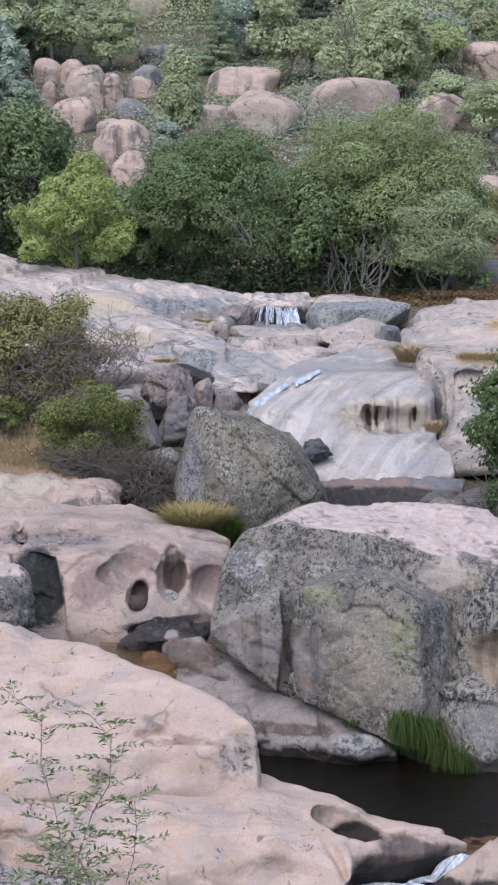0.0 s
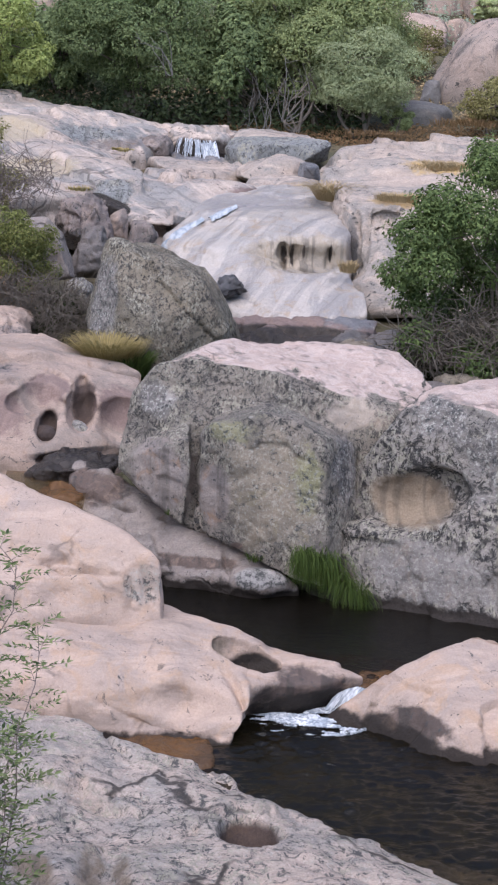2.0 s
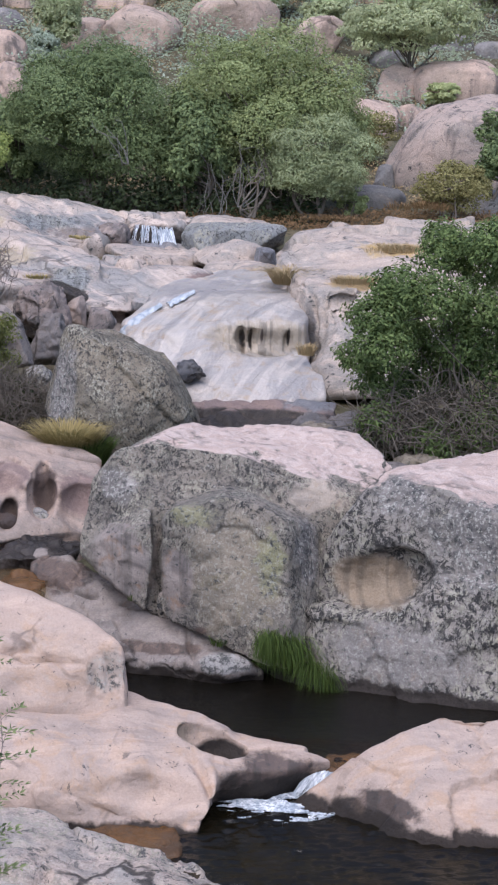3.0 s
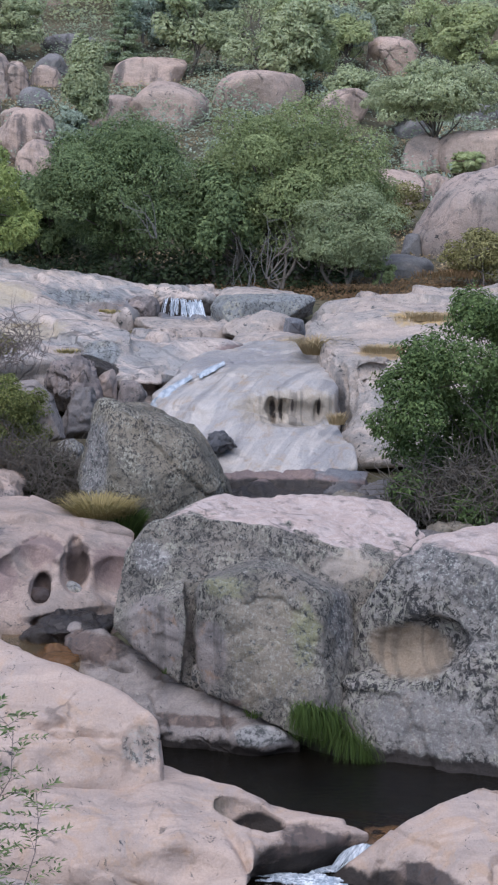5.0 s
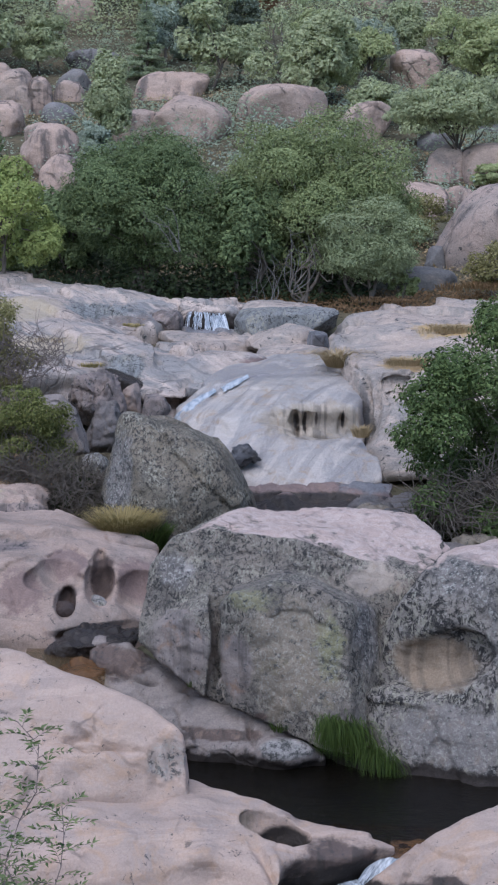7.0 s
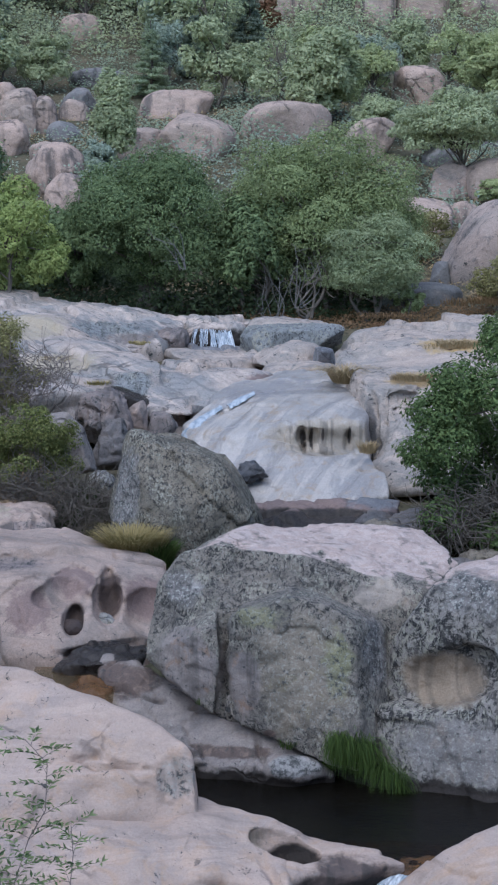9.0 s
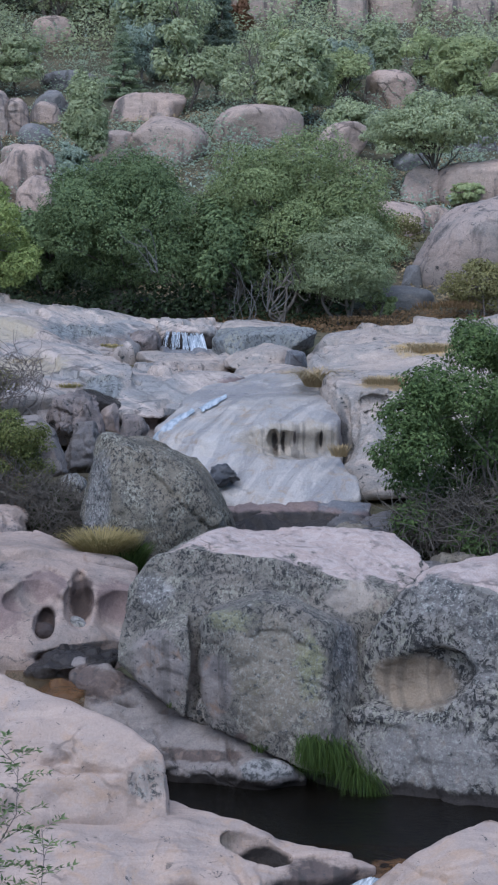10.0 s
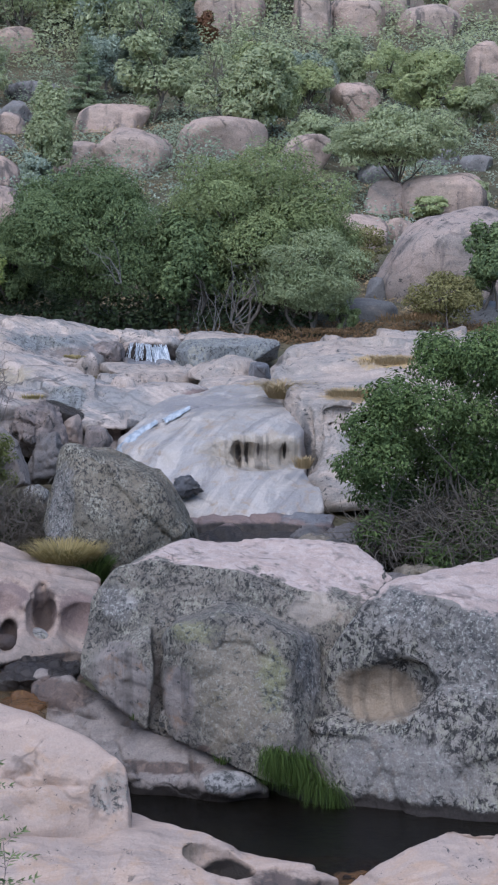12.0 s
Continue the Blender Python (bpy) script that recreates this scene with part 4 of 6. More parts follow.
rock("boulder", [[(2.4, 16.95, 1.88), (2.63, 17.0, 2.19), (2.99, 17.0, 2.36), (3.17, 16.8, 2.25), (3.63, 16.5, 2.23), (3.99, 16.2, 2.11), (5.14, 15.8, 1.88),
                  (3.07, 17.9, 2.27), (4.32, 18.6, 2.32), (5.99, 18.8, 2.37), (2.19, 17.2, 1.46), (2.13, 17.1, 0.875), (2.36, 16.9, 0.3), (3.37, 16.2, 0.061),
                  (5.26, 15.6, 0.073), (2.38, 18.4, 0.817), (4.9, 19.0, 0.2)],
                 [(2.04, 16.8, 0.917), (2.62, 16.45, 1.05), (2.98, 16.35, 1.22), (3.22, 16.4, 1.43), (2.05, 16.65, 0.7), (2.17, 16.45, 0.316), (2.35, 16.3, 0.184),
                  (2.98, 16.05, 0.075), (3.54, 15.85, 0.036), (4.08, 15.6, 0.044), (5.14, 15.2, 0.049), (5.2, 15.8, 1.35), (4.06, 16.0, 1.38), (1.6, 17.4, 0.2), (4.7, 16.6, 0.2), (2.25, 17.3, 0.815)],
                 [(2.26, 16.3, 0.208), (2.33, 16.12, 0.163), (3.27, 15.8, 0.039), (4.05, 15.45, 0.005), (5.12, 15.1, -0.061), (1.1, 16.3, -0.4), (4.4, 15.1, -0.4), (4.4, 16, 0.3), (1.5, 17, 0.3)]],
     BLOTCHED, "broad grey lichened boulder with a scooped hollow and pale top", "boulder", 0.029, 0.02, 0.035, seed=25, chips=(26, 0.009, 0.06), swell=0.025, swell_size=0.6, rough=0.007, crease=0.012, warp=0.022,
     dents=[((2.84, 16.52, 1.36), (0.44, 0.36, 0.30)), ((2.52, 16.62, 1.24), (0.36, 0.38, 0.30))],
     patches=[((2.75, 17.03, 1.22), (0.50, 0.9, 0.33), TAN, 0.6), ((2.92, 16.24, 0.603), (0.9, 0.7, 0.36), PLAIN_GREY, 1.6), ((3.7, 16.23, 1.79), (0.55, 0.9, 0.55), CRUSTED, 2.0), ((2.97, 16.84, 2.17), (0.36, 0.5, 0.28), CRUSTED, 2.0)], wet=0.28, top_from=(2.14, 0.0))

rock("rock_slab", [[(-0.919, 18.6, 0.994), (-0.511, 18.1, 1.03), (-0.199, 17.9, 0.962), (0.324, 17.5, 0.712), (0.878, 17.1, 0.56), (1.56, 16.65, 0.323), (0.864, 16.55, 0.346),
                    (0.158, 16.75, 0.39), (-0.228, 17.2, 0.602), (-0.674, 17.55, 0.741), (-0.937, 17.8, 0.823), (-0.9, 17.8, -0.5), (0.1, 16.75, -0.5), (1.5, 16.45, -0.5), (1.4, 18, -0.5), (-0.6, 18.7, -0.5)]],
     BASE, "smooth grey granite ledge below the great boulder", "rock slab", 0.026, 0.06, seed=31, chips=(24, 0.018, 0.06), swell=0.04, swell_size=0.5, rough=0.008, crease=0.01,
     cracks=[((-0.052, 17.49, 0.785), (0.35, 0.5, 1), 0.03, 0.26, 0.9), ((0.81, 16.81, 0.432), (1, 0, 0.2), 0.03, 0.09, 0.2), ((0.109, 17.19, 0.611), (1, 0.2, 0), 0.015, 0.03, 0.2)],
     lumps=[((0.95, 16.62, 0.36), (0.10, 0.09, 0.07)), ((1.12, 16.58, 0.33), (0.12, 0.1, 0.08)), ((1.32, 16.55, 0.32), (0.13, 0.1, 0.08))],
     patches=[((1.15, 16.45, 0.40), (0.36, 0.3, 0.13), SPOTTED, 1.4), ((-0.68, 18.0, 0.93), (0.45, 0.8, 0.17), DARK_RED, 1.3), ((0.45, 16.9, 0.44), (0.7, 0.3, 0.06), DARK_RED, 1.8)], wet=0.28)

# carved rock with potholes
rock("rock_slab", [[(-5.37, 20.7, 1.79), (-2.82, 20.6, 1.81), (-2.1, 20.6, 1.86), (-1.75, 20.7, 1.91), (-1.58, 20.85, 1.77), (-5.36, 20.6, 1.54), (-2.82, 20.55, 1.59), (-2.1, 20.55, 1.68), (-1.69, 20.65, 1.71),
                    (-5.82, 22.5, 1.87), (-2.97, 22.3, 1.83), (-1.64, 22.2, 1.8), (-0.215, 21.2, 1.56), (-4.2, 21, 0.5), (-0.3, 21.2, 0.5), (-4.2, 22.4, 0.5)],
                   [(-5.2, 20.0, 1.6), (-2.95, 19.95, 1.67), (-2.3, 19.8, 1.66), (-2.02, 19.75, 1.68), (-1.74, 19.75, 1.64), (-1.64, 19.5, 1.33), (-2.74, 20.5, 1.51), (-2.09, 20.5, 1.57), (-1.68, 20.6, 1.69), (-1.25, 20.9, 1.75),
                    (-0.228, 21.0, 1.55), (-0.179, 20.4, 1.4), (-0.274, 19.9, 1.07), (-0.765, 19.5, 0.922), (-1.49, 19.05, 0.891), (-2.16, 19.05, 0.919), (-5.06, 19.3, 0.849),
                    (-4.2, 19.3, 0.3), (-1.5, 19.0, 0.3), (-0.3, 20, 0.3), (-0.3, 21, 0.3)]],
     CARVED, "water-carved pink granite with potholes and scooped hollows", "rock slab", 0.025, 0.035, 0.05, seed=35, soft=0.12, chips=(22, 0.014, 0.05), swell=0.02, swell_size=0.5, rough=0.004, crease=0.008, warp=0.035, warp_size=0.7,
     dents=[((-1.33, 19.42, 1.21), (0.14, 0.60, 0.19)), ((-0.93, 19.86, 1.36), (0.19, 0.55, 0.30)), ((-0.95, 20.2, 1.58), (0.11, 0.45, 0.14)), ((-1.38, 19.66, 1.62), (0.34, 0.46, 0.34)), ((-1.2, 19.6, 1.42), (0.16, 0.4, 0.16)), ((-0.36, 19.85, 1.27), (0.42, 0.52, 0.34)),
            ((-1.68, 19.6, 1.50), (0.16, 0.2, 0.14)), ((-1.02, 19.15, 0.849), (0.45, 0.45, 0.10))],
     cuts=[[(-2.95, 19.0, 1.88), (-2.25, 19.0, 1.8), (-2.16, 18.7, 1.02), (-2.59, 18.7, 1.02), (-2.93, 19.95, 1.68), (-2.42, 19.95, 1.60), (-2.24, 19.6, 0.795), (-2.74, 19.7, 0.746)]],
     # Brown and damp-toned patches in the pots and scooped hollows paint their shade.
     patches=[((-2.6, 19.79, 1.26), (0.40, 1.3, 0.60), BLACK_MOSS, 1.1), ((-2.5, 20.55, 1.64), (1.0, 0.5, 0.15), DARK_PINK, 0.8), ((-1.9, 19.5, 1.33), (0.30, 0.6, 0.34), DAMP_AND_SHADED, 1.6), ((-1.33, 19.8, 1.15), (0.15, 0.40, 0.21), BROWN_AND_SHADE, 0.3), ((-0.93, 20.2, 1.36), (0.18, 0.45, 0.32), BROWN_AND_SHADE, 0.6),
              ((-0.5, 20.25, 1.30), (0.34, 0.6, 0.30), DAMP_AND_SHADED, 0.9), ((-1.36, 20.0, 1.60), (0.30, 0.5, 0.28), DAMP_AND_SHADED, 1.3), ((-0.9, 19.3, 0.94), (0.8, 0.5, 0.06), DARK_RED, 1.0)],
     cracks=[((-2.94, 20.66, 1.67), (1, 0.1, 0), 0.05, 0.16, 0.3), ((-1.99, 19.46, 1.34), (1, 0.2, 0.5), 0.02, 0.04, 0.3), ((-1.85, 19.33, 1.23), (1, 0.2, -0.4), 0.02, 0.03, 0.25)])
boulder("stone", [(-1.49, 1.08), (-1.43, 1.18), (-1.33, 1.21), (-1.24, 1.17), (-1.2, 1.07), (-1.27, 0.966), (-1.42, 0.973)], 19.6, 0.28, BROWN_AND_SHADE, "round brown stone lying in a pothole", 0.02, 0.05, seed=38, swell=0.01, swell_size=0.2)
boulder("stone", [(-1.1, 1.09), (-1.05, 1.17), (-0.949, 1.19), (-0.864, 1.15), (-0.851, 1.08), (-0.992, 1.05)], 19.95, 0.22, SPOTTED, "pale round stone lying in a pothole", 0.02, 0.04, seed=39, swell=0.01, swell_size=0.2)
boulder("boulder", [(-3.42, 1.83), (-2.9, 1.88), (-2.58, 1.76), (-2.44, 1.57), (-2.43, 1.17), (-3.25, 1.0)], 18.3, 1.0, LICHEN, "small grey lichened boulder beside the slab", 0.03, 0.08, seed=41, chips=(20,0.02,0.08), swell=0.04, swell_size=0.4)
rock("boulder", [[(-0.70, 22.55, 3.06), (-0.08, 22.4, 2.94), (0.56, 22.35, 2.54), (0.93, 22.35, 1.86), (0.85, 22.5, 1.2), (-0.09, 22.1, 1.40), (-0.90, 22.5, 1.50), (-0.76, 23.1, 3.05), (-1.0, 23.0, 2.31),
                  (-1.16, 23.1, 1.55), (-0.17, 23.7, 2.95), (0.74, 23.9, 2.47), (1.16, 23.5, 1.67), (-0.58, 22.12, 2.25), (0.35, 22.08, 1.95), (-1.1, 24.2, 1.0), (1.2, 24.0, 1.0)]],
     BOULDER, "leaning olive-grey boulder speckled with lichen", "boulder", 0.028, 0.11, seed=44, warp=0.05, warp_size=0.6, chips=(14, 0.022, 0.07), swell=0.03, swell_size=0.6, rough=0.008, crease=0.008,
     cracks=[((0.15, 22.4, 2.78), (0.5, 0.1, 1), 0.03, 0.10, 0.6), ((0.6, 22.3, 2.0), (1, 0, 0.7), 0.03, 0.04, 0.3)],
     patches=[((-0.85, 22.5, 2.3), (0.32, 0.5, 0.75), CRUSTED, 1.6)])

# ---- brown stream between the carved rock and the ledge
boulder("rock", [(-1.66, 0.783), (-1.5, 0.934), (-1.2, 1.04), (-0.734, 1.08), (-0.403, 1.04), (-0.371, 0.886), (-0.735, 0.783), (-1.33, 0.66)], 18.7, 1.0, SOAKED_AND_SHADED, "dark wet rock in the narrow stream", 0.024, 0.02, facets=9, seed=46, chips=(26, 0.035, 0.2), crease=0.02, swell=0.03, swell_size=0.35)
boulder("rock", [(-1.59, 0.538), (-1.39, 0.86), (-1.08, 0.912), (-0.779, 0.873), (-0.756, 0.538), (-1.15, 0.439)], 17.85, 0.8, RUSTY, "rust-orange rock under the stream water", 0.03, 0.04, seed=47, chips=(14, 0.03, 0.1), swell=0.03, swell_size=0.3)

# ---- cascade rocks further up
rock("rock_slab", [[(0.029, 28.4, 2.42), (0.662, 30.0, 2.8), (1.28, 31.2, 2.98), (1.96, 31.8, 3.02), (3.03, 31.8, 3.07), (3.17, 30.0, 2.85), (3.19, 28.2, 2.68), (3.07, 27.3, 2.64), (2.45, 27.35, 2.71), (1.88, 27.3, 2.68),
                    (1.42, 27.2, 2.54), (0.739, 27.0, 2.29), (0.135, 27.8, 2.23), (0.1, 31, 1), (3.3, 31, 1), (0.2, 27.6, 1), (3.2, 27.4, 1), (1.4, 27.2, 1)],
                   [(0.106, 27.8, 2.25), (1.41, 26.9, 2.34), (1.86, 26.9, 2.09), (3.06, 26.85, 2.14), (3.2, 26.0, 1.94), (3.19, 25.3, 1.66), (2.69, 25.1, 1.66), (2.35, 25.4, 1.72), (2.03, 24.95, 1.57), (1.57, 24.95, 1.59),
                    (1.07, 25.5, 1.75), (0.756, 26.2, 1.9), (0.3, 27.6, 1), (3.1, 25.3, 1.2), (1.2, 25.2, 1.2)]],
     SLIDE, "pale water-polished granite slide with dark streaks", "rock slab", 0.04, 0.05, 0.08, seed=51, chips=(40, 0.022, 0.03), swell=0.03, swell_size=1.1, rough=0.004, crease=0.006, warp=0.06, warp_size=1.3,
     dents=[((2.02, 27.15, 2.33), (0.10, 0.30, 0.25)), ((2.21, 27.2, 2.36), (0.05, 0.24, 0.2)), ((2.8, 27.2, 2.36), (0.06, 0.24, 0.2)), ((2.42, 26.86, 2.36), (0.66, 0.46, 0.26)), ((1.18, 25.3, 1.87), (0.3, 0.3, 0.2))],
     patches=[((2.3, 27.17, 2.33), (1.1, 0.9, 0.36), DRIPPED), ((2.23, 24.71, 1.75), (0.6, 0.4, 0.10), DAMP_AND_SHADED), ((2.0, 27.13, 2.31), (0.07, 0.5, 0.25), SOAKED_AND_SHADED, 1.3), ((2.14, 27.13, 2.33), (0.045, 0.5, 0.22), SOAKED_AND_SHADED, 1.3), ((2.33, 27.2, 2.38), (0.03, 0.5, 0.16), DARK_RED, 1.3), ((2.78, 27.25, 2.34), (0.035, 0.4, 0.18), SOAKED_AND_SHADED, 1.2), ((1.63, 29.81, 2.87), (1.3, 1.0, 0.22), DAMP_PALE, 2.8)],
     cracks=[((1.25, 30.52, 2.9), (0.1, 1, 0.5), 0.05, 0.06, 0.9), ((2.55, 29.69, 2.83), (0.2, 1, 0.4), 0.05, 0.06, 0.7), ((2.49, 30.26, 2.93), (0.1, 1, 0.4), 0.04, 0.05, 0.9), ((0.558, 27.29, 2.3), (0.9, 0.6, 0.2), 0.05, 0.06, 0.8)])
rock("rock_slab", [[(1.03, 24.95, 1.70), (1.53, 24.75, 1.60), (2.05, 24.7, 1.57), (2.39, 25.1, 1.72), (3.29, 24.9, 1.70), (3.17, 24.2, 1.44), (0.993, 24.2, 1.40), (1.0, 24, 0.8), (3.2, 24, 0.8), (3.2, 25.5, 0.8), (1.0, 25.3, 0.8)]],
     DAMP_AND_SHADED, "dark brown undercut rock at the foot of the slide", "rock slab", 0.045, 0.06, seed=52, chips=(30, 0.04, 0.08), swell=0.03, swell_size=0.7, crease=0.015, warp=0.05, warp_size=0.9,
     patches=[((1.9, 24.43, 1.50), (1.6, 0.7, 0.13), SOAKED_AND_SHADED, 0.8), ((2.9, 24.8, 1.75), (0.5, 0.6, 0.2), WET, 1.4)],
     cracks=[((1.7, 24.47, 1.6), (0, 0.2, 1), 0.04, 0.1, 1.5)])

rock("rock_slab", [[(-11.35, 45.0, 4.8), (-6.47, 43.0, 4.32), (-4.6, 42.0, 4.03), (-2.68, 41.0, 3.85), (-0.561, 40.0, 3.65), (0.053, 38.7, 3.48), (-0.013, 37.2, 3.2), (-0.7, 36.4, 3.12), (-3.59, 36.0, 3.45), (-9.14, 36.0, 3.67),
                    (-12, 44, 2), (-1, 40, 2), (-11, 36, 2), (-0.8, 36.4, 2)],
                   [(-4.89, 37.5, 3.56), (-2.8, 37.0, 3.41), (-1.35, 35.5, 3.19), (-0.473, 32.0, 3.23), (-0.352, 31.0, 3.01), (-0.591, 30.6, 2.59), (-0.957, 30.5, 2.74), (-1.43, 30.6, 2.89), (-2.7, 30.0, 2.75), (-7.91, 31.0, 2.85), (-9.39, 37.0, 3.6),
                    (-9, 30, 1.6), (-0.6, 30.8, 1.6), (-1.3, 30.6, 1.6)],
                   [(-0.749, 33.0, 3.11), (0.111, 36.0, 2.95), (1.07, 35.0, 2.87), (1.75, 32.0, 2.85), (1.41, 30.6, 2.78), (0.812, 29.8, 2.69), (0.14, 29.0, 2.58), (-0.565, 29.2, 2.56), (-0.761, 30.2, 2.68), (0.811, 29.7, 2.47), (0.14, 28.9, 2.33),
                    (-0.564, 29.1, 2.26), (0, 29, 1.6), (1.4, 31, 1.6), (-0.8, 33, 1.6)]],
     SLABS, "bleached granite slabs stepping down beside the stream", "rock slab", 0.065, 0.05, 0.07, seed=55, chips=(120, 0.075, 0.09), swell=0.05, swell_size=1.4, rough=0.012, crease=0.03, warp=0.09, warp_size=1.5,
     dents=[((0.286, 28.5, 2.44), (0.5, 0.4, 0.14)), ((-0.25, 28.95, 2.32), (0.5, 0.45, 0.15)), ((0.45, 29.2, 2.42), (0.4, 0.35, 0.12))],
     # The near-black strip paints the shade of a hollow under the blue-grey face.
     patches=[((-0.1, 29.16, 2.38), (0.75, 0.6, 0.17), DARK_RED, 1.2), ((-0.95, 30.6, 2.95), (0.5, 0.8, 0.34), BLUISH, 1.0), ((-0.72, 30.62, 2.58), (0.34, 0.5, 0.10), SOAKED_AND_SHADED, 0.5), ((-2.2, 37.2, 3.42), (1.7, 1.2, 0.2), BLUISH, 1.6), ((-1.0, 37.0, 3.22), (0.8, 0.9, 0.15), BASE, 1.8), ((-0.333, 37.3, 3.26), (0.35, 0.9, 0.22), WET), ((1.67, 30.49, 2.9), (0.6, 1.2, 0.2), DAMP_AND_SHADED), ((-3.58, 35.93, 3.55), (1.1, 2.5, 0.3), STRAWY), ((-2.49, 32.1, 3.17), (0.9, 1.6, 0.25), STRAWY)],
     cracks=[((-0.115, 30.25, 2.82), (0.3, 1, 0.6), 0.06, 0.07, 1.2), ((0.433, 32.26, 3.04), (0.1, 1, 0.3), 0.08, 0.08, 1.5), ((-3.21, 39.0, 3.79), (0.05, 1, 0.3), 0.08, 0.08, 2.5), ((-1.5, 39.43, 3.56), (0.1, 1, 0.3), 0.08, 0.08, 1.5)])

rock("rock_slab", [[(2.88, 31.2, 3.44), (3.31, 32.5, 3.47), (5.17, 32.8, 3.47), (10.29, 33.0, 3.54), (3.13, 30.2, 3.35), (3.13, 28.3, 3.14), (3.46, 28.0, 3.07), (4.12, 27.9, 3.18), (8.71, 27.8, 3.19), (2.82, 30.2, 2.93),
                    (3.07, 28.6, 2.61), (3.25, 27.8, 2.23), (3.34, 27.1, 1.42), (8.58, 27.1, 1.42), (9, 33, 1.4), (2.8, 31, 1.4)],
                   [(3.7, 35.5, 3.44), (4.61, 37.5, 3.44), (6.21, 39.5, 3.46), (12.6, 40.5, 3.52), (10.48, 33.6, 3.49), (5.29, 33.6, 3.49), (3.54, 33.9, 3.38), (9, 40, 2.6), (3.4, 37, 2.6), (3.4, 34, 2.6)],
                   [(3.44, 27.7, 2.63), (3.89, 27.5, 2.75), (8.55, 27.2, 2.69), (3.29, 27.2, 2.12), (3.3, 26.4, 1.52), (8.29, 26.2, 1.55), (9, 27.6, 1.4), (2.9, 27.4, 1.4)]],
     UPPER, "wide bleached granite shelf with dry golden grass", "rock slab", 0.06, 0.04, 0.06, seed=58, chips=(120, 0.07, 0.09), swell=0.04, swell_size=1.2, rough=0.012, crease=0.03, warp=0.07, warp_size=1.4,
     dents=[((3.73, 27.79, 2.95), (0.3, 0.25, 0.10))],
     patches=[((3.21, 28.02, 2.29), (0.13, 0.6, 0.6), DARK), ((3.12, 25.72, 1.85), (0.35, 0.5, 0.17), DAMP_AND_SHADED), ((5.2, 31.6, 3.48), (0.9, 0.9, 0.2), GOLDEN, 1.4), ((4.1, 28.5, 3.2), (0.6, 0.5, 0.2), GOLDEN, 1.4)],
     cracks=[((3.23, 27.98, 2.44), (1, -0.3, 0.1), 0.07, 0.22, 0.6), ((3.39, 27.93, 2.6), (1, -0.3, -0.05), 0.05, 0.16, 0.5), ((3.04, 28.49, 2.82), (1, -0.5, 0.1), 0.06, 0.2, 0.5), ((3.57, 27.81, 2.61), (1, -0.3, 0.15), 0.05, 0.14, 0.5), ((4.5, 33.73, 3.48), (0, 0.3, 1), 0.06, 0.1, 3.0), ((4.37, 31.06, 3.32), (0, 0.4, 1), 0.05, 0.08, 2.0), ((3.66, 28.06, 3.17), (0.2, 0.3, 1), 0.05, 0.1, 1.0)])

rock("rock_slab", [[(-0.5, 37.3, 3.02), (0.1, 37.5, 2.99), (1.3, 37.5, 2.98), (2.0, 36.6, 2.92), (1.7, 35.0, 2.88), (0.6, 34.2, 2.95), (-0.2, 35.6, 3.0), (-0.5, 37.5, 2.0), (2.0, 37.5, 2.0), (1.7, 34.6, 2.0), (0.2, 34.4, 2.0)]],
     UPPER, "flat pale rock apron below the small fall", "rock slab", 0.05, 0.04, seed=60, chips=(40, 0.05, 0.08), swell=0.03, swell_size=0.8, crease=0.02, patches=[((0.7, 37.4, 2.95), (0.8, 0.6, 0.3), WET, 1.2)])
boulder("rock", [(-0.622, 3.03), (-0.56, 3.27), (-0.36, 3.42), (-0.02, 3.44), (0.19, 3.25), (0.14, 2.96)], 37.1, 1.2, DARK_PINK, "dark weathered rock beside the small fall", 0.03, 0.015, seed=61, facets=10, chips=(24, 0.04, 0.2), warp=0.03, rough=0.006, crease=0.02, swell=0.02, swell_size=0.5)
rock("rock_slab", [[(0.144, 38.2, 3.32), (1.3, 38.2, 3.38), (0.142, 37.5, 2.79), (1.53, 37.3, 2.78), (0.257, 39.5, 3.36), (1.34, 39.5, 3.4), (-0.2, 38, 2), (1.4, 38, 2), (1.4, 39.5, 2)]],
     SLABS, "pale ledge with a dark dripping face behind the small fall", "rock", 0.04, 0.05, facets=3, seed=66, chips=(12, 0.06, 0.35), swell=0.03, swell_size=0.4, crease=0.05,
     patches=[((0.6, 37.8, 3.08), (1.15, 0.75, 0.37), SOAKED_AND_SHADED, 0.5)])
boulder("rock", [(-1.0, 3.1), (-0.9, 3.4), (-0.3, 3.5), (0.5, 3.46), (1.3, 3.47), (1.75, 3.4), (1.7, 3.1)], 40.0, 1.6, SLABS, "flat pale slab above the small fall", 0.04, 0.03, seed=68, facets=4, chips=(30, 0.04, 0.1), swell=0.03, swell_size=0.6, crease=0.02)
boulder("rock", [(1.04, 2.8), (1.14, 3.19), (1.47, 3.44), (2.16, 3.54), (2.81, 3.49), (3.83, 3.52), (3.99, 3.24), (3.33, 2.93), (2.56, 2.72)], 37.4, 2.0, BLUISH, "blue-grey wet ledge beside the small fall", 0.03, 0.02, seed=62, facets=8, warp=0.03, rough=0.006, crease=0.02, swell=0.02, swell_size=0.5)
boulder("rock", [(1.37, 3.3), (1.63, 3.54), (2.62, 3.53), (3.41, 3.46), (3.28, 3.24)], 38.4, 2.0, UPPER, "pale rounded ledge above the wet rock", 0.05, 0.06, seed=67, swell=0.05, swell_size=0.6)
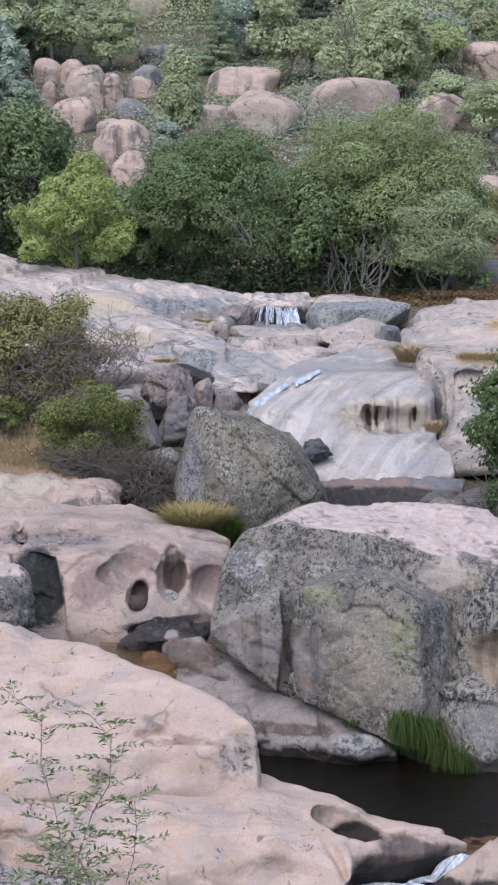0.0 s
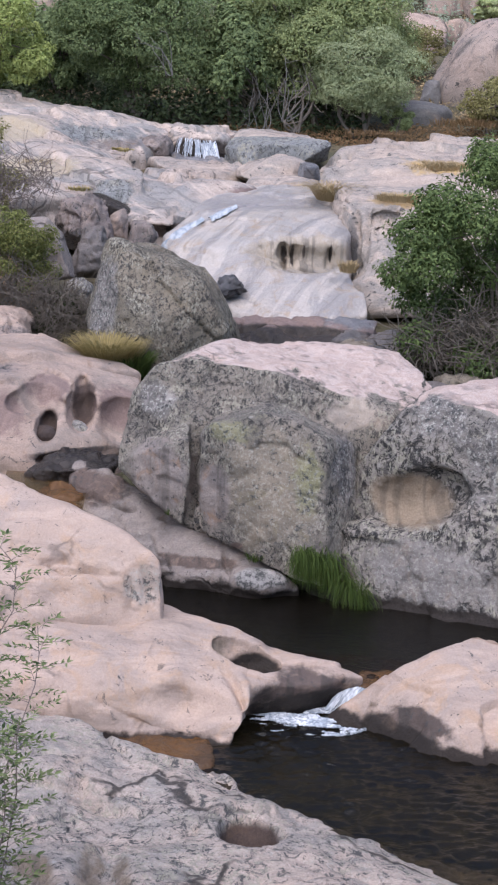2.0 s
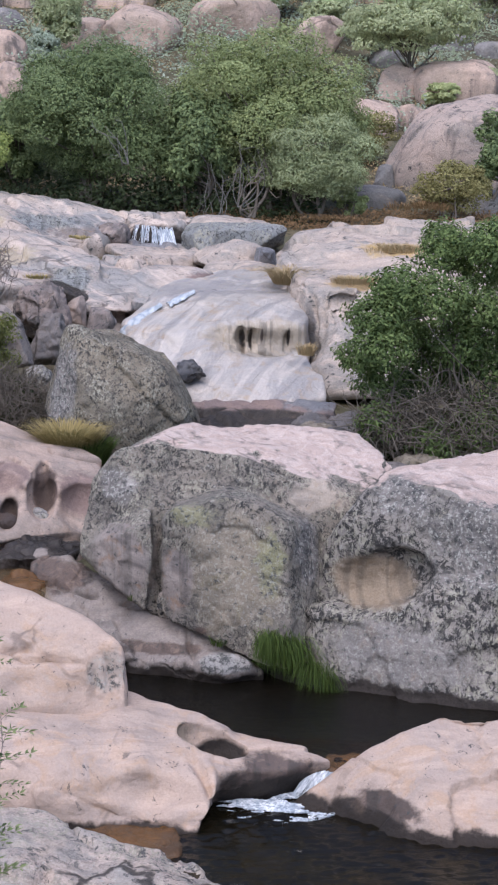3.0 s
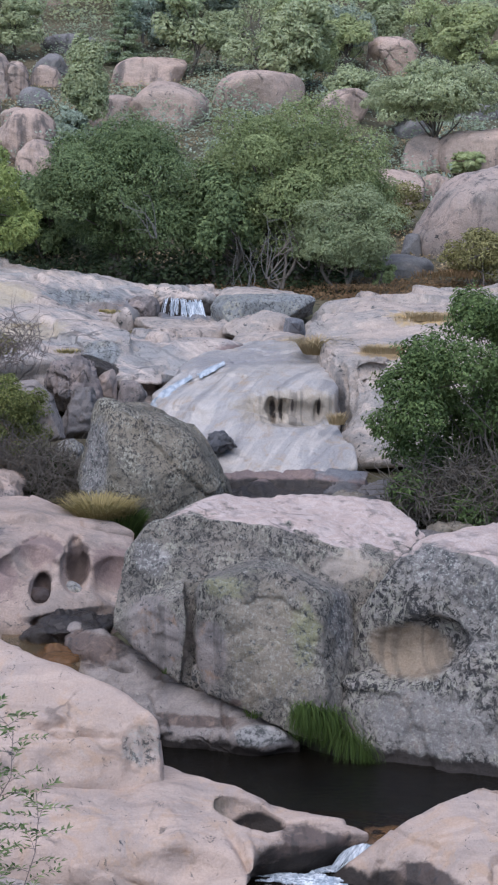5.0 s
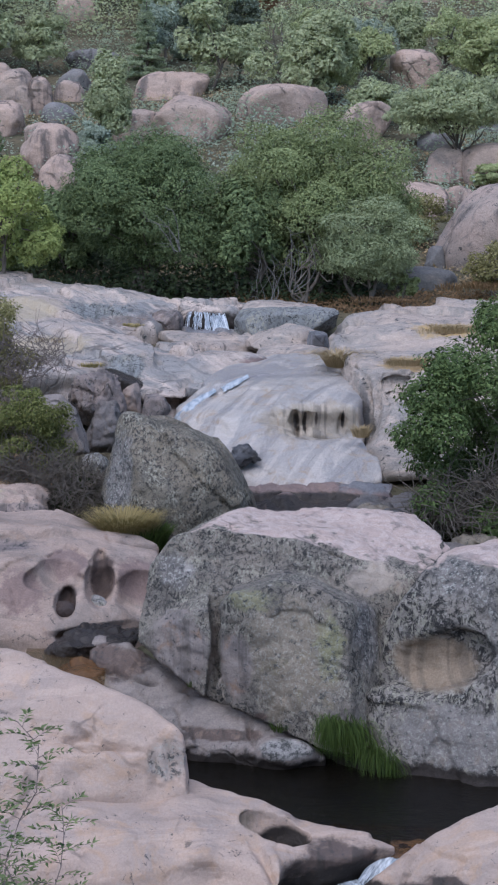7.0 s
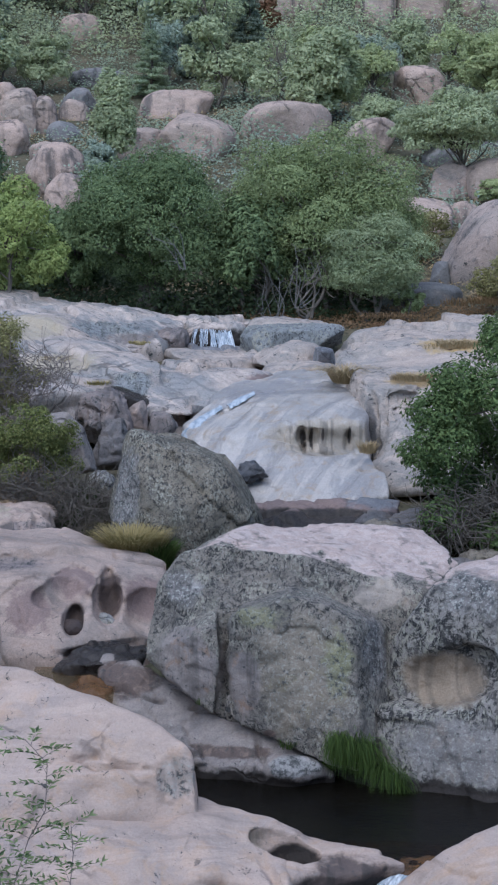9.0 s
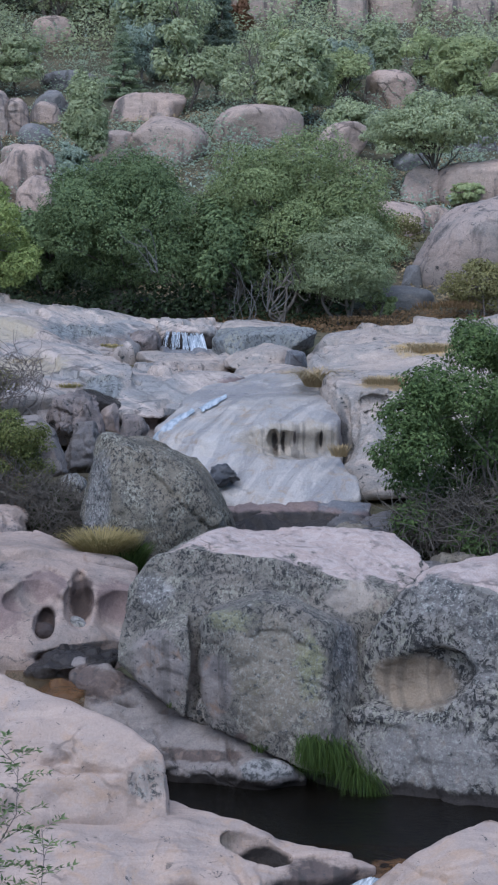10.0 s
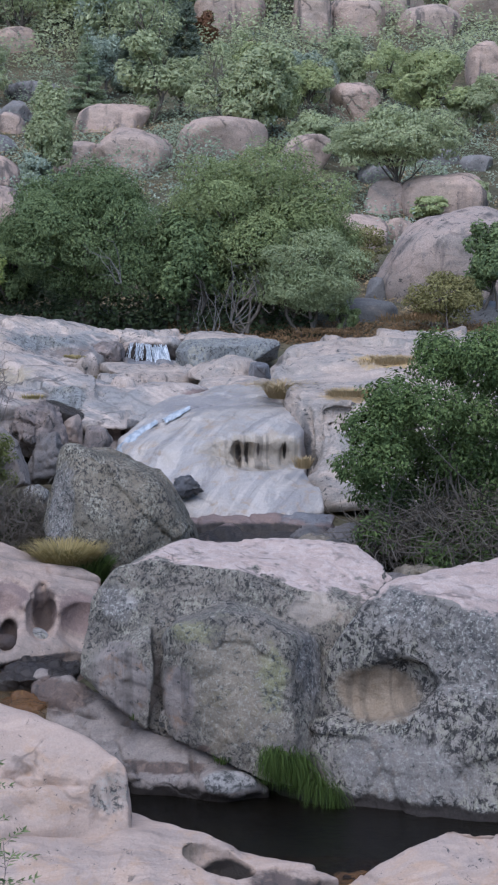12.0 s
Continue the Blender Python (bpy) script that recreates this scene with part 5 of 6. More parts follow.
boulder("rock", [(1.35, 2.95), (1.71, 3.18), (2.36, 3.35), (2.95, 3.3), (3.07, 2.8), (1.89, 2.71)], 34.5, 2.0, UPPER, "low bleached rock in the stream", 0.03, 0.02, seed=63, facets=8, warp=0.03, rough=0.006, crease=0.02, swell=0.02, swell_size=0.5)
boulder("rock", [(1.51, 2.79), (1.62, 2.97), (2.47, 3.04), (3.09, 3.02), (3.06, 2.81)], 32.8, 1.2, UPPER, "flat pale slab lying above the slide", 0.04, 0.05, seed=64, swell=0.04, swell_size=0.4)
boulder("rock", [(2.61, 2.93), (2.67, 3.35), (3.04, 3.37), (3.11, 2.96)], 33.4, 0.8, WET, "dark upright block of wet granite", 0.03, 0.02, seed=65, facets=8, warp=0.03, rough=0.006, crease=0.02, swell=0.02, swell_size=0.5)

# ---- rocks beside the round boulder
rock("boulder", [[(-1.85, 27.9, 2.19), (-1.85, 28.0, 2.69), (-1.73, 28.1, 2.97), (-1.37, 28.2, 3.07), (-0.982, 28.2, 3.0), (-0.896, 27.9, 2.7), (-0.892, 27.7, 2.22), (-1.44, 27.5, 2.25), (-1.44, 27.6, 2.95), (-1.8, 29.2, 2.84), (-1.02, 29.2, 2.89), (-1.93, 29.2, 2.01), (-0.941, 29.2, 2.01)]],
     DARK_PINK, "dark weathered cracked rock in the cascade", "rock", 0.028, 0.012, seed=71, facets=9, chips=(26, 0.03, 0.18), swell=0.012, swell_size=0.3, crease=0.02, warp=0.01,
     cracks=[((-1.36, 27.81, 2.61), (1, 0, 0.15), 0.03, 0.16, 0.8), ((-1.12, 27.86, 2.61), (1, 0, -0.1), 0.03, 0.12, 0.8), ((-1.65, 27.87, 2.51), (1, 0, 0.3), 0.03, 0.12, 0.6), ((-1.36, 27.85, 2.7), (0.1, 0, 1), 0.03, 0.1, 0.7)])
boulder("rock", [(-1.44, 1.78), (-1.4, 2.47), (-1.29, 2.78), (-0.995, 2.75), (-0.832, 2.43), (-0.881, 1.87)], 26.4, 1.2, DARK, "dark weathered rock behind the boulder", 0.03, 0.012, seed=72, facets=11, chips=(22, 0.03, 0.18), swell=0.012, swell_size=0.3, crease=0.02, warp=0.01)
boulder("rock", [(0.79, 1.97), (0.90, 2.11), (1.12, 2.17), (1.32, 2.08), (1.35, 1.90), (1.13, 1.81), (0.86, 1.82)], 25.75, 0.5, WET_DARK, "small dark wet rocks at the foot of the slide", 0.025, 0.015, seed=84, facets=9, chips=(24, 0.03, 0.2), swell=0.015, swell_size=0.2, crease=0.03, warp=0.02)
# Added rock: its near-black colour stands in for the crevice's shade.
boulder("rock", [(-1.5, 2.62), (-1.35, 2.96), (-1.1, 2.8), (-0.631, 2.66), (-0.58, 2.43), (-1.15, 2.43)], 30.0, 0.8, SOAKED_AND_SHADED, "dark rock added in the crevice, coloured as its shade", 0.035, 0.03, seed=80, facets=5, swell=0.03, swell_size=0.4)
boulder("rock", [(-2.2, 3.01), (-1.8, 3.01), (-1.57, 2.79), (-1.42, 2.39), (-1.33, 2.07), (-1.58, 2.03), (-1.95, 2.39)], 25.4, 0.8, BASE, "leaning grey slab beside the bramble", 0.03, 0.02, seed=73, warp=0.025, rough=0.006, crease=0.02, swell=0.02, swell_size=0.5)
boulder("rock", [(-1.49, 1.9), (-1.42, 2.16), (-1.2, 2.24), (-1.03, 2.09), (-1.15, 1.72), (-1.33, 1.77)], 24.4, 0.6, SPOTTED, "pale broken rock under the bramble", 0.03, 0.03, seed=74, swell=0.04, swell_size=0.3, crease=0.03)
boulder("rock", [(-1.01, 2.12), (-0.958, 2.67), (-0.688, 2.79), (-0.589, 2.47), (-0.61, 2.12)], 28.9, 0.9, CARVED, "pinkish rock in the cascade", 0.03, 0.02, seed=75, facets=8, warp=0.03, rough=0.006, crease=0.02, swell=0.02, swell_size=0.5)
boulder("rock", [(-0.674, 2.22), (-0.555, 2.66), (-0.205, 2.66), (-0.107, 2.37), (-0.303, 2.17)], 28.2, 0.9, DARK_PINK, "dark pinkish rock in the cascade", 0.03, 0.02, seed=76, facets=8, warp=0.03, rough=0.006, crease=0.02, swell=0.02, swell_size=0.5)
rock("rock_slab", [[(-5.89, 22.8, 2.06), (-3.37, 23.0, 2.09), (-2.31, 22.8, 2.06), (-2.0, 22.4, 1.99), (-1.87, 22.2, 1.85), (-2.23, 21.9, 1.79), (-5.62, 21.7, 1.83), (-5, 22, 0.8), (-1.6, 22, 0.8), (-5, 24, 1.8), (-1.9, 23.6, 1.8)]],
     CARVED, "low sandy-pink granite bank below the bushes", "rock slab", 0.04, 0.06, seed=77, chips=(40, 0.04, 0.1), swell=0.07, swell_size=0.6, rough=0.02, crease=0.04,
     patches=[((-2.15, 22.05, 1.84), (0.5, 0.4, 0.10), DARK_PINK, 1.0), ((-4.2, 22.6, 2.0), (2.0, 0.8, 0.2), STRAWY, 1.8)],
     cracks=[((-2.27, 22.32, 1.91), (1, 0, 0.1), 0.05, 0.15, 0.4), ((-2.53, 22.24, 1.88), (0.1, 0, 1), 0.05, 0.1, 0.5)])

rock("earth_bank", [[(-5.99, 23.2, 2.02), (-3.09, 23.3, 2.03), (-2.52, 23.2, 1.84), (-2.45, 24.2, 1.8), (-2.18, 26.0, 2.03), (-6.83, 26.6, 2.3), (-2.77, 27.5, 2.22), (-5, 23.2, 0.7), (-1.5, 23.2, 0.7), (-1.5, 27, 0.7), (-5, 27, 0.7)]],
     STRAW_SOIL, "sloping earth bank under dry straw grass", "bank", 0.11, 0.12, seed=78, swell=0.08, swell_size=0.6, rough=0.03)

# tumbled grey rocks under the oak bush
_rng = np.random.default_rng(5)
for _i in range(12):
    _x, _y = _rng.uniform(1.7, 4.6), _rng.uniform(21.3, 23.9)
    _w = _rng.uniform(0.5, 1.1)
    _z = 1.15 + 0.1 * (_y - 21) + 0.1 * _rng.uniform()
    _o = [(_x + 0.5 * _w * math.cos(a) * _rng.uniform(0.8, 1.1), _z + 0.32 * _w * math.sin(a) * _rng.uniform(0.8, 1.1)) for a in np.arange(0, 6.28, 0.9)]
    boulder("rock", _o, _y, _w, DARK if _i % 2 else BASE_GREY, "tumbled grey rock beneath the oak bush", 0.04, 0.05, seed=400 + _i, facets=6, swell=0.03, swell_size=0.35, crease=0.05,
            group="tumbled rocks beneath the oak bush")


# ---- water
def sheet(name, low, high, z, material, label, step=0.1, wave=0.0, seed=1, shore=None):
    xs, ys = np.arange(low[0], high[0], step), np.arange(low[1], high[1], step)
    gx, gy = np.meshgrid(xs, ys, indexing="ij")
    v = np.stack([gx.ravel(), gy.ravel(), np.full(gx.size, z)], 1)
    v[:, 2] += wave * fbm(v * (9.0, 20.0, 1), 2, seed) * (0.45 + 0.55 * np.clip(1.3 + 0.9 * fbm(v * 0.9, 2, seed + 3), 0, 1.6))
    ny = len(ys)
    i, j = np.meshgrid(np.arange(len(xs) - 1), np.arange(ny - 1), indexing="ij")
    a = (i * ny + j).ravel()
    if shore:
        a = a[v[a, 1] > shore(v[a, 0])]
    ob = mesh_object(name, v, np.stack([a, a + ny, a + ny + 1, a + 1], 1), material)
    ob.visible_shadow = False
    return tagged(ob, label, "water", "", "structure")


sheet("water", (-0.6, 14.1), (6, 18.2), 0.18, POOL, "still dark water of the upper pool")
sheet("water", (-0.8, 8.5), (6, 14.35), 0.0, RIFFLE, "clear rippled water of the lower pool", 0.02, 0.013, 4, lambda x: 11.9 - 0.62 * np.clip(x - 0.5, 0, 9))
sheet("water", (-1.75, 17.2), (-0.78, 18.75), 0.86, STREAM, "shallow brown water in the narrow stream", 0.04, 0.008, 9)
sheet("water", (0.6, 22.6), (4.0, 25.2), 1.28, POOL, "dark water behind the great boulder")

rock("rock_slab", [[(0.9, 14.8, 0.17), (1.5, 15.05, 0.15), (2.5, 14.85, 0.16), (1.0, 14.15, 0.19), (1.7, 14.12, 0.215), (2.2, 14.1, 0.21), (0.5, 15.2, -0.4), (2.5, 15.2, -0.4), (1.0, 14.12, -0.4), (2.2, 14.08, -0.4)]],
     RUSTY, "orange-brown rock sill under the outlet water", "rock", 0.03, 0.05, seed=81, swell=0.03, swell_size=0.3)
rock("rock_slab", [[(-0.3, 13.4, 0.02), (0.55, 13.3, 0.035), (0.55, 12.75, 0.0), (-0.2, 12.85, 0.02), (-0.3, 13.4, -0.4), (0.55, 13.2, -0.4), (0.5, 12.7, -0.4), (-0.2, 12.85, -0.4)]],
     RUSTY, "orange-brown rock just under the water", "rock", 0.03, 0.05, seed=82, swell=0.03, swell_size=0.3)
for _i, (_x, _y, _w) in enumerate(((1.3, 12.9, 0.5), (2.0, 12.4, 0.7), (2.6, 12.0, 0.6), (1.2, 13.4, 0.4), (2.9, 12.7, 0.5), (1.9, 11.6, 0.5), (3.3, 11.8, 0.7))):
    _o = [(_x + 0.5 * _w * math.cos(a), -0.32 + 0.17 * math.sin(a)) for a in np.arange(0, 6.28, 0.9)]
    boulder("stone", _o, _y, _w, BED, "brown stone on the bed of the pool", 0.04, 0.05, seed=430 + _i, swell=0.04, swell_size=0.3, group="stones on the bed of the pool")


def strands(name, pairs, count, width, material, label, seed=1, drop=0.5, thick=0.02):
    """Falling water: thin wavering strands from a line at the lip to a line at the foot."""
    rng = np.random.default_rng(seed)
    (a, b), (c, d) = [[np.array(p, float) for p in q] for q in pairs]
    parts = []
    for i in range(count):
        t = rng.uniform()
        top, foot = a + (b - a) * t, c + (d - c) * np.clip(t + rng.normal() * 0.05, 0, 1)
        s = np.linspace(rng.uniform(0, 0.2), rng.uniform(0.75, 1.0), 7)[:, None]
        p = top + (foot - top) * np.concatenate([s, s, s ** (1 + drop)], 1) + rng.normal(size=(7, 3)) * width * 0.10
        parts.append(tube(p, thick * rng.uniform(0.5, 1.3), thick * rng.uniform(0.4, 1.0), 5))
    v, f = gathered(parts)
    return tagged(mesh_object(name, v, f, material), label, "waterfall", "", "stuff")


def chute(name, points, width, material, label, seed=1):
    """A fast thin sheet of white water down a groove, ridged along its flow and frayed at its rims."""
    pts = np.array(points, float)
    n, m = 14 * len(pts), 15
    t = np.linspace(0, len(pts) - 1, n)
    line = np.stack([np.interp(t, np.arange(len(pts)), pts[:, k]) for k in range(3)], 1)
    across = np.linspace(-1, 1, m)
    u, c = np.meshgrid(t, across, indexing="ij")
    fray = 1 + 0.35 * value_noise(np.stack([u.ravel() * 2.6, np.sign(c).ravel() * 5, np.zeros(u.size)], 1), seed).reshape(u.shape)
    v = line[:, None, :] + (c * fray * width * np.clip(0.35 + 1.2 * u / t[-1], 0, 1))[..., None] * np.array((0.28, -0.95, -0.10))
    q = np.stack([u.ravel() * 1.1, c.ravel() * 5.5, np.zeros(u.size)], 1)
    v[..., 2] += 0.012 * (1 - c ** 2) + 0.010 * fbm(q, 2, seed + 3).reshape(u.shape) - 0.03 * (np.abs(c) > 0.95)
    i, j = np.meshgrid(np.arange(n - 1), np.arange(m - 1), indexing="ij")
    a = (i * m + j).ravel()
    ob = mesh_object(name, v.reshape(-1, 3), np.stack([a, a + m, a + m + 1, a + 1], 1), material)
    return tagged(ob, label, "waterfall", "", "stuff")


def froth(name, centre, rx, ry, material, label, seed=1):
    """A patch of churned water: a heap of small bubbles and crests that thins out to its rim."""
    rng = np.random.default_rng(seed)
    n = 6500
    a, r = rng.uniform(0, 2 * math.pi, n), rng.uniform(0, 1, n) ** 0.6
    x, y = np.cos(a) * r * rx, np.sin(a) * r * ry
    keep = fbm(np.stack([x * 4 + y * 3, y * 16, np.zeros(n)], 1), 3, seed) * 1.7 + 0.72 - 0.95 * r > 0
    parts = []
    for px, py, pr in zip(x[keep], y[keep], r[keep]):
        s = rng.uniform(0.005, 0.017) * (1.25 - pr)
        p = np.array([[px - s * 1.5, py, 0], [px - s * 0.5, py, s * 0.8], [px + s * 0.6, py, s * 0.7], [px + s * 1.6, py, 0]]) + rng.normal(size=(4, 3)) * s * 0.2
        parts.append(tube(p, s * 0.8, s * 0.6, 4))
    v, f = gathered(parts)
    ob = mesh_object(name, v, f, material)
    ob.location = centre
    return tagged(ob, label, "foam", "", "stuff")


strands("waterfall", [[(0.26, 37.9, 3.38), (1.08, 37.9, 3.33)], [(0.16, 37.3, 2.94), (1.16, 37.3, 2.94)]], 60, 0.06, FOAM, "small white waterfall over a dark ledge", 1, 0.6, 0.006)
strands("waterfall", [[(0.62, 37.85, 3.26), (1.06, 37.85, 3.3)], [(0.66, 37.25, 2.93), (1.2, 37.25, 2.93)]], 90, 0.06, FOAM, "denser white water at one side of the fall", 6, 0.6, 0.008)
chute("waterfall", [(0.66, 28.75, 2.68), (0.48, 28.65, 2.58), (0.32, 28.45, 2.50), (0.16, 28.2, 2.42), (0.02, 28.0, 2.28), (-0.04, 27.9, 2.1)], 0.19, FOAM, "white chute of water beside the slide", 2)
chute("waterfall", [(1.26, 29.3, 2.87), (1.08, 29.1, 2.81), (0.90, 28.95, 2.73), (0.78, 28.8, 2.69)], 0.13, FOAM, "white water slipping over the rock", 3)
strands("waterfall", [[(1.85, 14.14, 0.204), (2.04, 14.1, 0.19)], [(1.60, 13.98, -0.005), (1.88, 13.93, -0.019)]], 150, 0.02, FOAM, "white water spilling into the lower pool", 4, 0.7, 0.006)
froth("foam", (1.48, 13.78, 0.005), 0.56, 0.36, FOAM, "white foam below the outlet in the lower pool", 2)

ASH_LOBES = [(0.36, 2.67, 0.46), (-0.07, 2.18, 0.48), (0.57, 2.03, 0.51), (-0.43, 1.61, 0.51), (0.14, 1.39, 0.57), (0.85, 1.47, 0.51), (-0.92, 1.18, 0.48), (1.14, 0.90, 0.48), (0.43, 0.83, 0.51), (-0.28, 0.83, 0.54), (-0.78, 0.68, 0.40), (0.92, 0.61, 0.37), (0.07, 0.47, 0.37), (-0.53, 2.18, 0.31), (0.92, 2.18, 0.31), (1.42, 1.18, 0.26), (-1.21, 1.54, 0.26)]
# ---- shrubs and trees at the foot of the hill
plant("willow_shrub", (3.61, 43.2, 3.28), 5.11, 5.56, 5, WILLOW, "broad green willow shrub above the cascade", "shrub", 0.075, 95000, 52, 5, 0.10, 0.12, 101)
plant("willow_shrub", (-0.82, 42.8, 3.48), 4.26, 4.84, 4.5, WILLOW_DARK, "dense dark green willow shrub", "shrub", 0.075, 80000, 46, 4, 0.09, 0.08, 102)
plant("willow_shrub", (4.69, 41.6, 3.36), 2.92, 3.71, 3.2, WILLOW_PALE, "grey-green willow shrub with twisted stems", "shrub", 0.06, 52000, 40, 4, 0.06, 0.12, 103)
plant("willow_shrub", (1.73, 42.4, 3.44), 3.33, 2.43, 3.0, WILLOW_DARK, "dark willow shrub between two larger ones", "shrub", 0.13, 12000, 30, 4, 0.07, 0.05, 108)
plant("willow_shrub", (-2.86, 45.0, 3.62), 2.93, 2.01, 3.0, WILLOW_DARK, "dark shrub behind the rock slab", "shrub", 0.13, 9000, 26, 3, 0.07, 0.03, 109)
plant("willow_shrub", (2.96, 43.6, 4.47), 1.64, 1.64, 1.5, ASH_BRIGHT, "yellow-green young shoots in the willows", "shrub", 0.11, 2200, 14, 3, 0.03, 0.2, 110)
plant("ash_tree", (-4.48, 41.5, 3.88), 2.99, 3.06, 3, ASH_BRIGHT, "small yellow-green ash tree on the rocks", "tree", 0.09, 20000, 22, 1, 0.07, 0.14, 104, places=ASH_LOBES)
plant("oak_tree", (-6.41, 48.0, 3.73), 4.94, 4.28, 4, WILLOW_DARK, "dark green tree behind the ash", "tree", 0.15, 18000, 44, 2, 0.1, 0.05, 105)
plant("oak_tree", (-9.01, 47.0, 3.7), 4.84, 3.87, 4, WILLOW_DARK, "dark green tree behind the slab", "tree", 0.15, 12000, 40, 2, 0.1, 0.05, 106)
plant("willow_shrub", (-4.02, 46.0, 3.78), 1.58, 2.37, 2, WILLOW_DARK, "low dark shrub behind the ash", "shrub", 0.13, 6000, 22, 4, 0.05, 0.0, 107)
plant("broom_shrub", (8.43, 42.5, 3.44), 1.6, 2.19, 1.8, BROOM, "brown dry shrub before a domed boulder", "shrub", 0.08, 9000, 30, 6, 0.03, 0.0, 114, TWIG)
plant("oak_bush", (9.93, 43.5, 4.13), 2.24, 1.79, 2, WILLOW_DARK, "dark green bush against a domed boulder", "shrub", 0.12, 7000, 26, 3, 0.05, 0.02, 115)
plant("willow_shrub", (5.69, 41.8, 3.38), 0.86, 1.0, 1.0, WILLOW, "small green shrub by the flat rock", "shrub", 0.09, 2500, 14, 3, 0.03, 0.0, 116)
plant("broom_shrub", (7.15, 50.0, 4.33), 1.89, 2.91, 2, BROOM, "pale brown shrub on the slope", "shrub", 0.10, 8000, 26, 4, 0.03, 0.0, 117, TWIG)


def stems(name, base, spread, height, count, radius, material, label, seed=1, bend=0.25, lean=(0, 0), category="dead stems"):
    """Bare crooked stems rising from one stool."""
    rng = np.random.default_rng(seed)
    root = tagged(new(name), label, category)
    root.location = base
    for i in range(count):
        a = rng.uniform(0, 2 * math.pi)
        end = (math.cos(a) * spread + lean[0], math.sin(a) * spread * 0.6 + lean[1], height * rng.uniform(0.5, 1.05))
        p = limb((rng.normal() * spread * 0.25, rng.normal() * spread * 0.15, -0.1), end, bend, rng, 9)
        v, f = tube(p, radius * rng.uniform(0.6, 1.2), radius * 0.3, 5)
        stem = mesh_object("stem", v, f, material, root)
        for j in range(2):
            k = rng.integers(3, 8)
            q = limb(p[k], p[k] + rng.normal(size=3) * height * 0.18 + (0, 0, height * 0.12), bend, rng, 6)
            v, f = tube(q, radius * 0.4, radius * 0.15, 4)
            mesh_object("twig", v, f, material, stem)
    return root


stems("dead_stems", (2.35, 40.8, 3.46), 0.5, 1.35, 8, 0.013, DEAD, "bleached crooked stems under the willows", 1, 0.24)
stems("dead_stems", (2.85, 40.8, 3.75), 0.35, 1.75, 7, 0.016, DEAD, "bleached bare branches among willow leaves", 2, 0.12)
stems("dead_stems", (-0.014, 40.4, 4.73), 0.35, 0.97, 5, 0.013, DEAD, "pale dead branch in the dark shrub", 3, 0.12, (-0.5, 0))
stems("dead_stems", (3.1, 41.0, 3.49), 0.3, 1.41, 5, 0.05, BARK, "dark willow trunks at the water", 4)


def tangle(name, centre, size, count, length, radius, material, label, seed=1, category="twigs", droop=0.0):
    """A thicket of fine bare twigs that none could count."""
    rng = np.random.default_rng(seed)
    parts = []
    for i in range(count):
        q = rng.normal(size=3)
        q *= rng.uniform(0.2, 1) ** 0.4 / np.linalg.norm(q)
        s = q * size
        w = rng.normal(size=3) + (0, 0, 0.4 - droop)
        e = s + w / np.linalg.norm(w) * length * rng.uniform(0.5, 1.3)
        parts.append(tube(limb(s, e, 0.16, rng, 5), radius, radius * 0.35, 3))
    v, f = gathered(parts)
    ob = mesh_object(name, v, f, material)
    ob.location = centre
    return tagged(ob, label, category, "", "stuff")


# ---- shrubs on the banks
OAK_LOBES = [(-1.71, 2.27, 0.43), (-1.39, 2.70, 0.43), (-1.82, 1.63, 0.35), (-1.47, 1.27, 0.40), (-1.07, 1.95, 0.52), (-0.84, 2.58, 0.45), (-0.53, 3.10, 0.43), (-0.60, 1.31, 0.52), (-0.10, 3.34, 0.42), (0.32, 3.14, 0.52), (-0.12, 2.35, 0.52), (0.12, 1.63, 0.60), (0.76, 2.74, 0.67), (0.99, 1.63, 0.75), (0.52, 0.91, 0.52), (-1.07, 0.95, 0.35), (-0.12, 0.80, 0.43), (1.31, 2.51, 0.67), (1.31, 0.99, 0.60), (-1.55, 1.87, 0.40), (-1.15, 2.35, 0.38), (-0.36, 1.87, 0.50), (-0.55, 3.3, 0.34), (0.42, 3.48, 0.5), (1.0, 3.3, 0.55), (0.1, 2.9, 0.5), (-1.55, 0.75, 0.35), (-0.8, 0.55, 0.4), (0.0, 0.4, 0.5), (0.9, 0.4, 0.5)]
plant("holm_oak_bush", (5.2, 23.2, 1.05), 4.61, 3.62, 2.6, OAK_DARK, "dark green holm oak bush behind the boulders", "shrub", 0.065, 82000, 22, 6, 0.03, 0.02, 111, fill=0.4, places=OAK_LOBES)
# Added growth whose dark leaves paint the shade beneath the bush.
plant("bramble_bush", (4.7, 23.0, 1.0), 1.5, 3.0, 1.0, SHADE_TONED_LEAVES, "growth beneath the oak bush, coloured near black as shade", "shrub", 0.05, 12000, 30, 5, 0.012, 0.0, 122, BARK)
tangle("twigs", (4.73, 22.6, 1.79), (1.5, 0.6, 0.5), 1100, 0.55, 0.009, BARK, "tangle of bare grey twigs under the oak bush", 5, droop=0.6)
plant("broom_shrub", (-3.66, 27.0, 2.29), 2.36, 2.96, 2.2, BROOM, "dry yellow-brown broom shrub", "shrub", 0.06, 34000, 60, 8, 0.015, 0.0, 112, TWIG, puff=0.72)
plant("broom_shrub", (-4.44, 25.5, 2.02), 1.66, 2.1, 1.8, BROOM, "dry olive-brown broom beside the bank", "shrub", 0.06, 11000, 36, 6, 0.015, 0.0, 119, TWIG, puff=0.75)
tangle("twigs", (-2.65, 26.4, 3.44), (1.0, 0.5, 0.42), 420, 0.45, 0.007, TWIG, "tangle of bare grey broom twigs", 6)
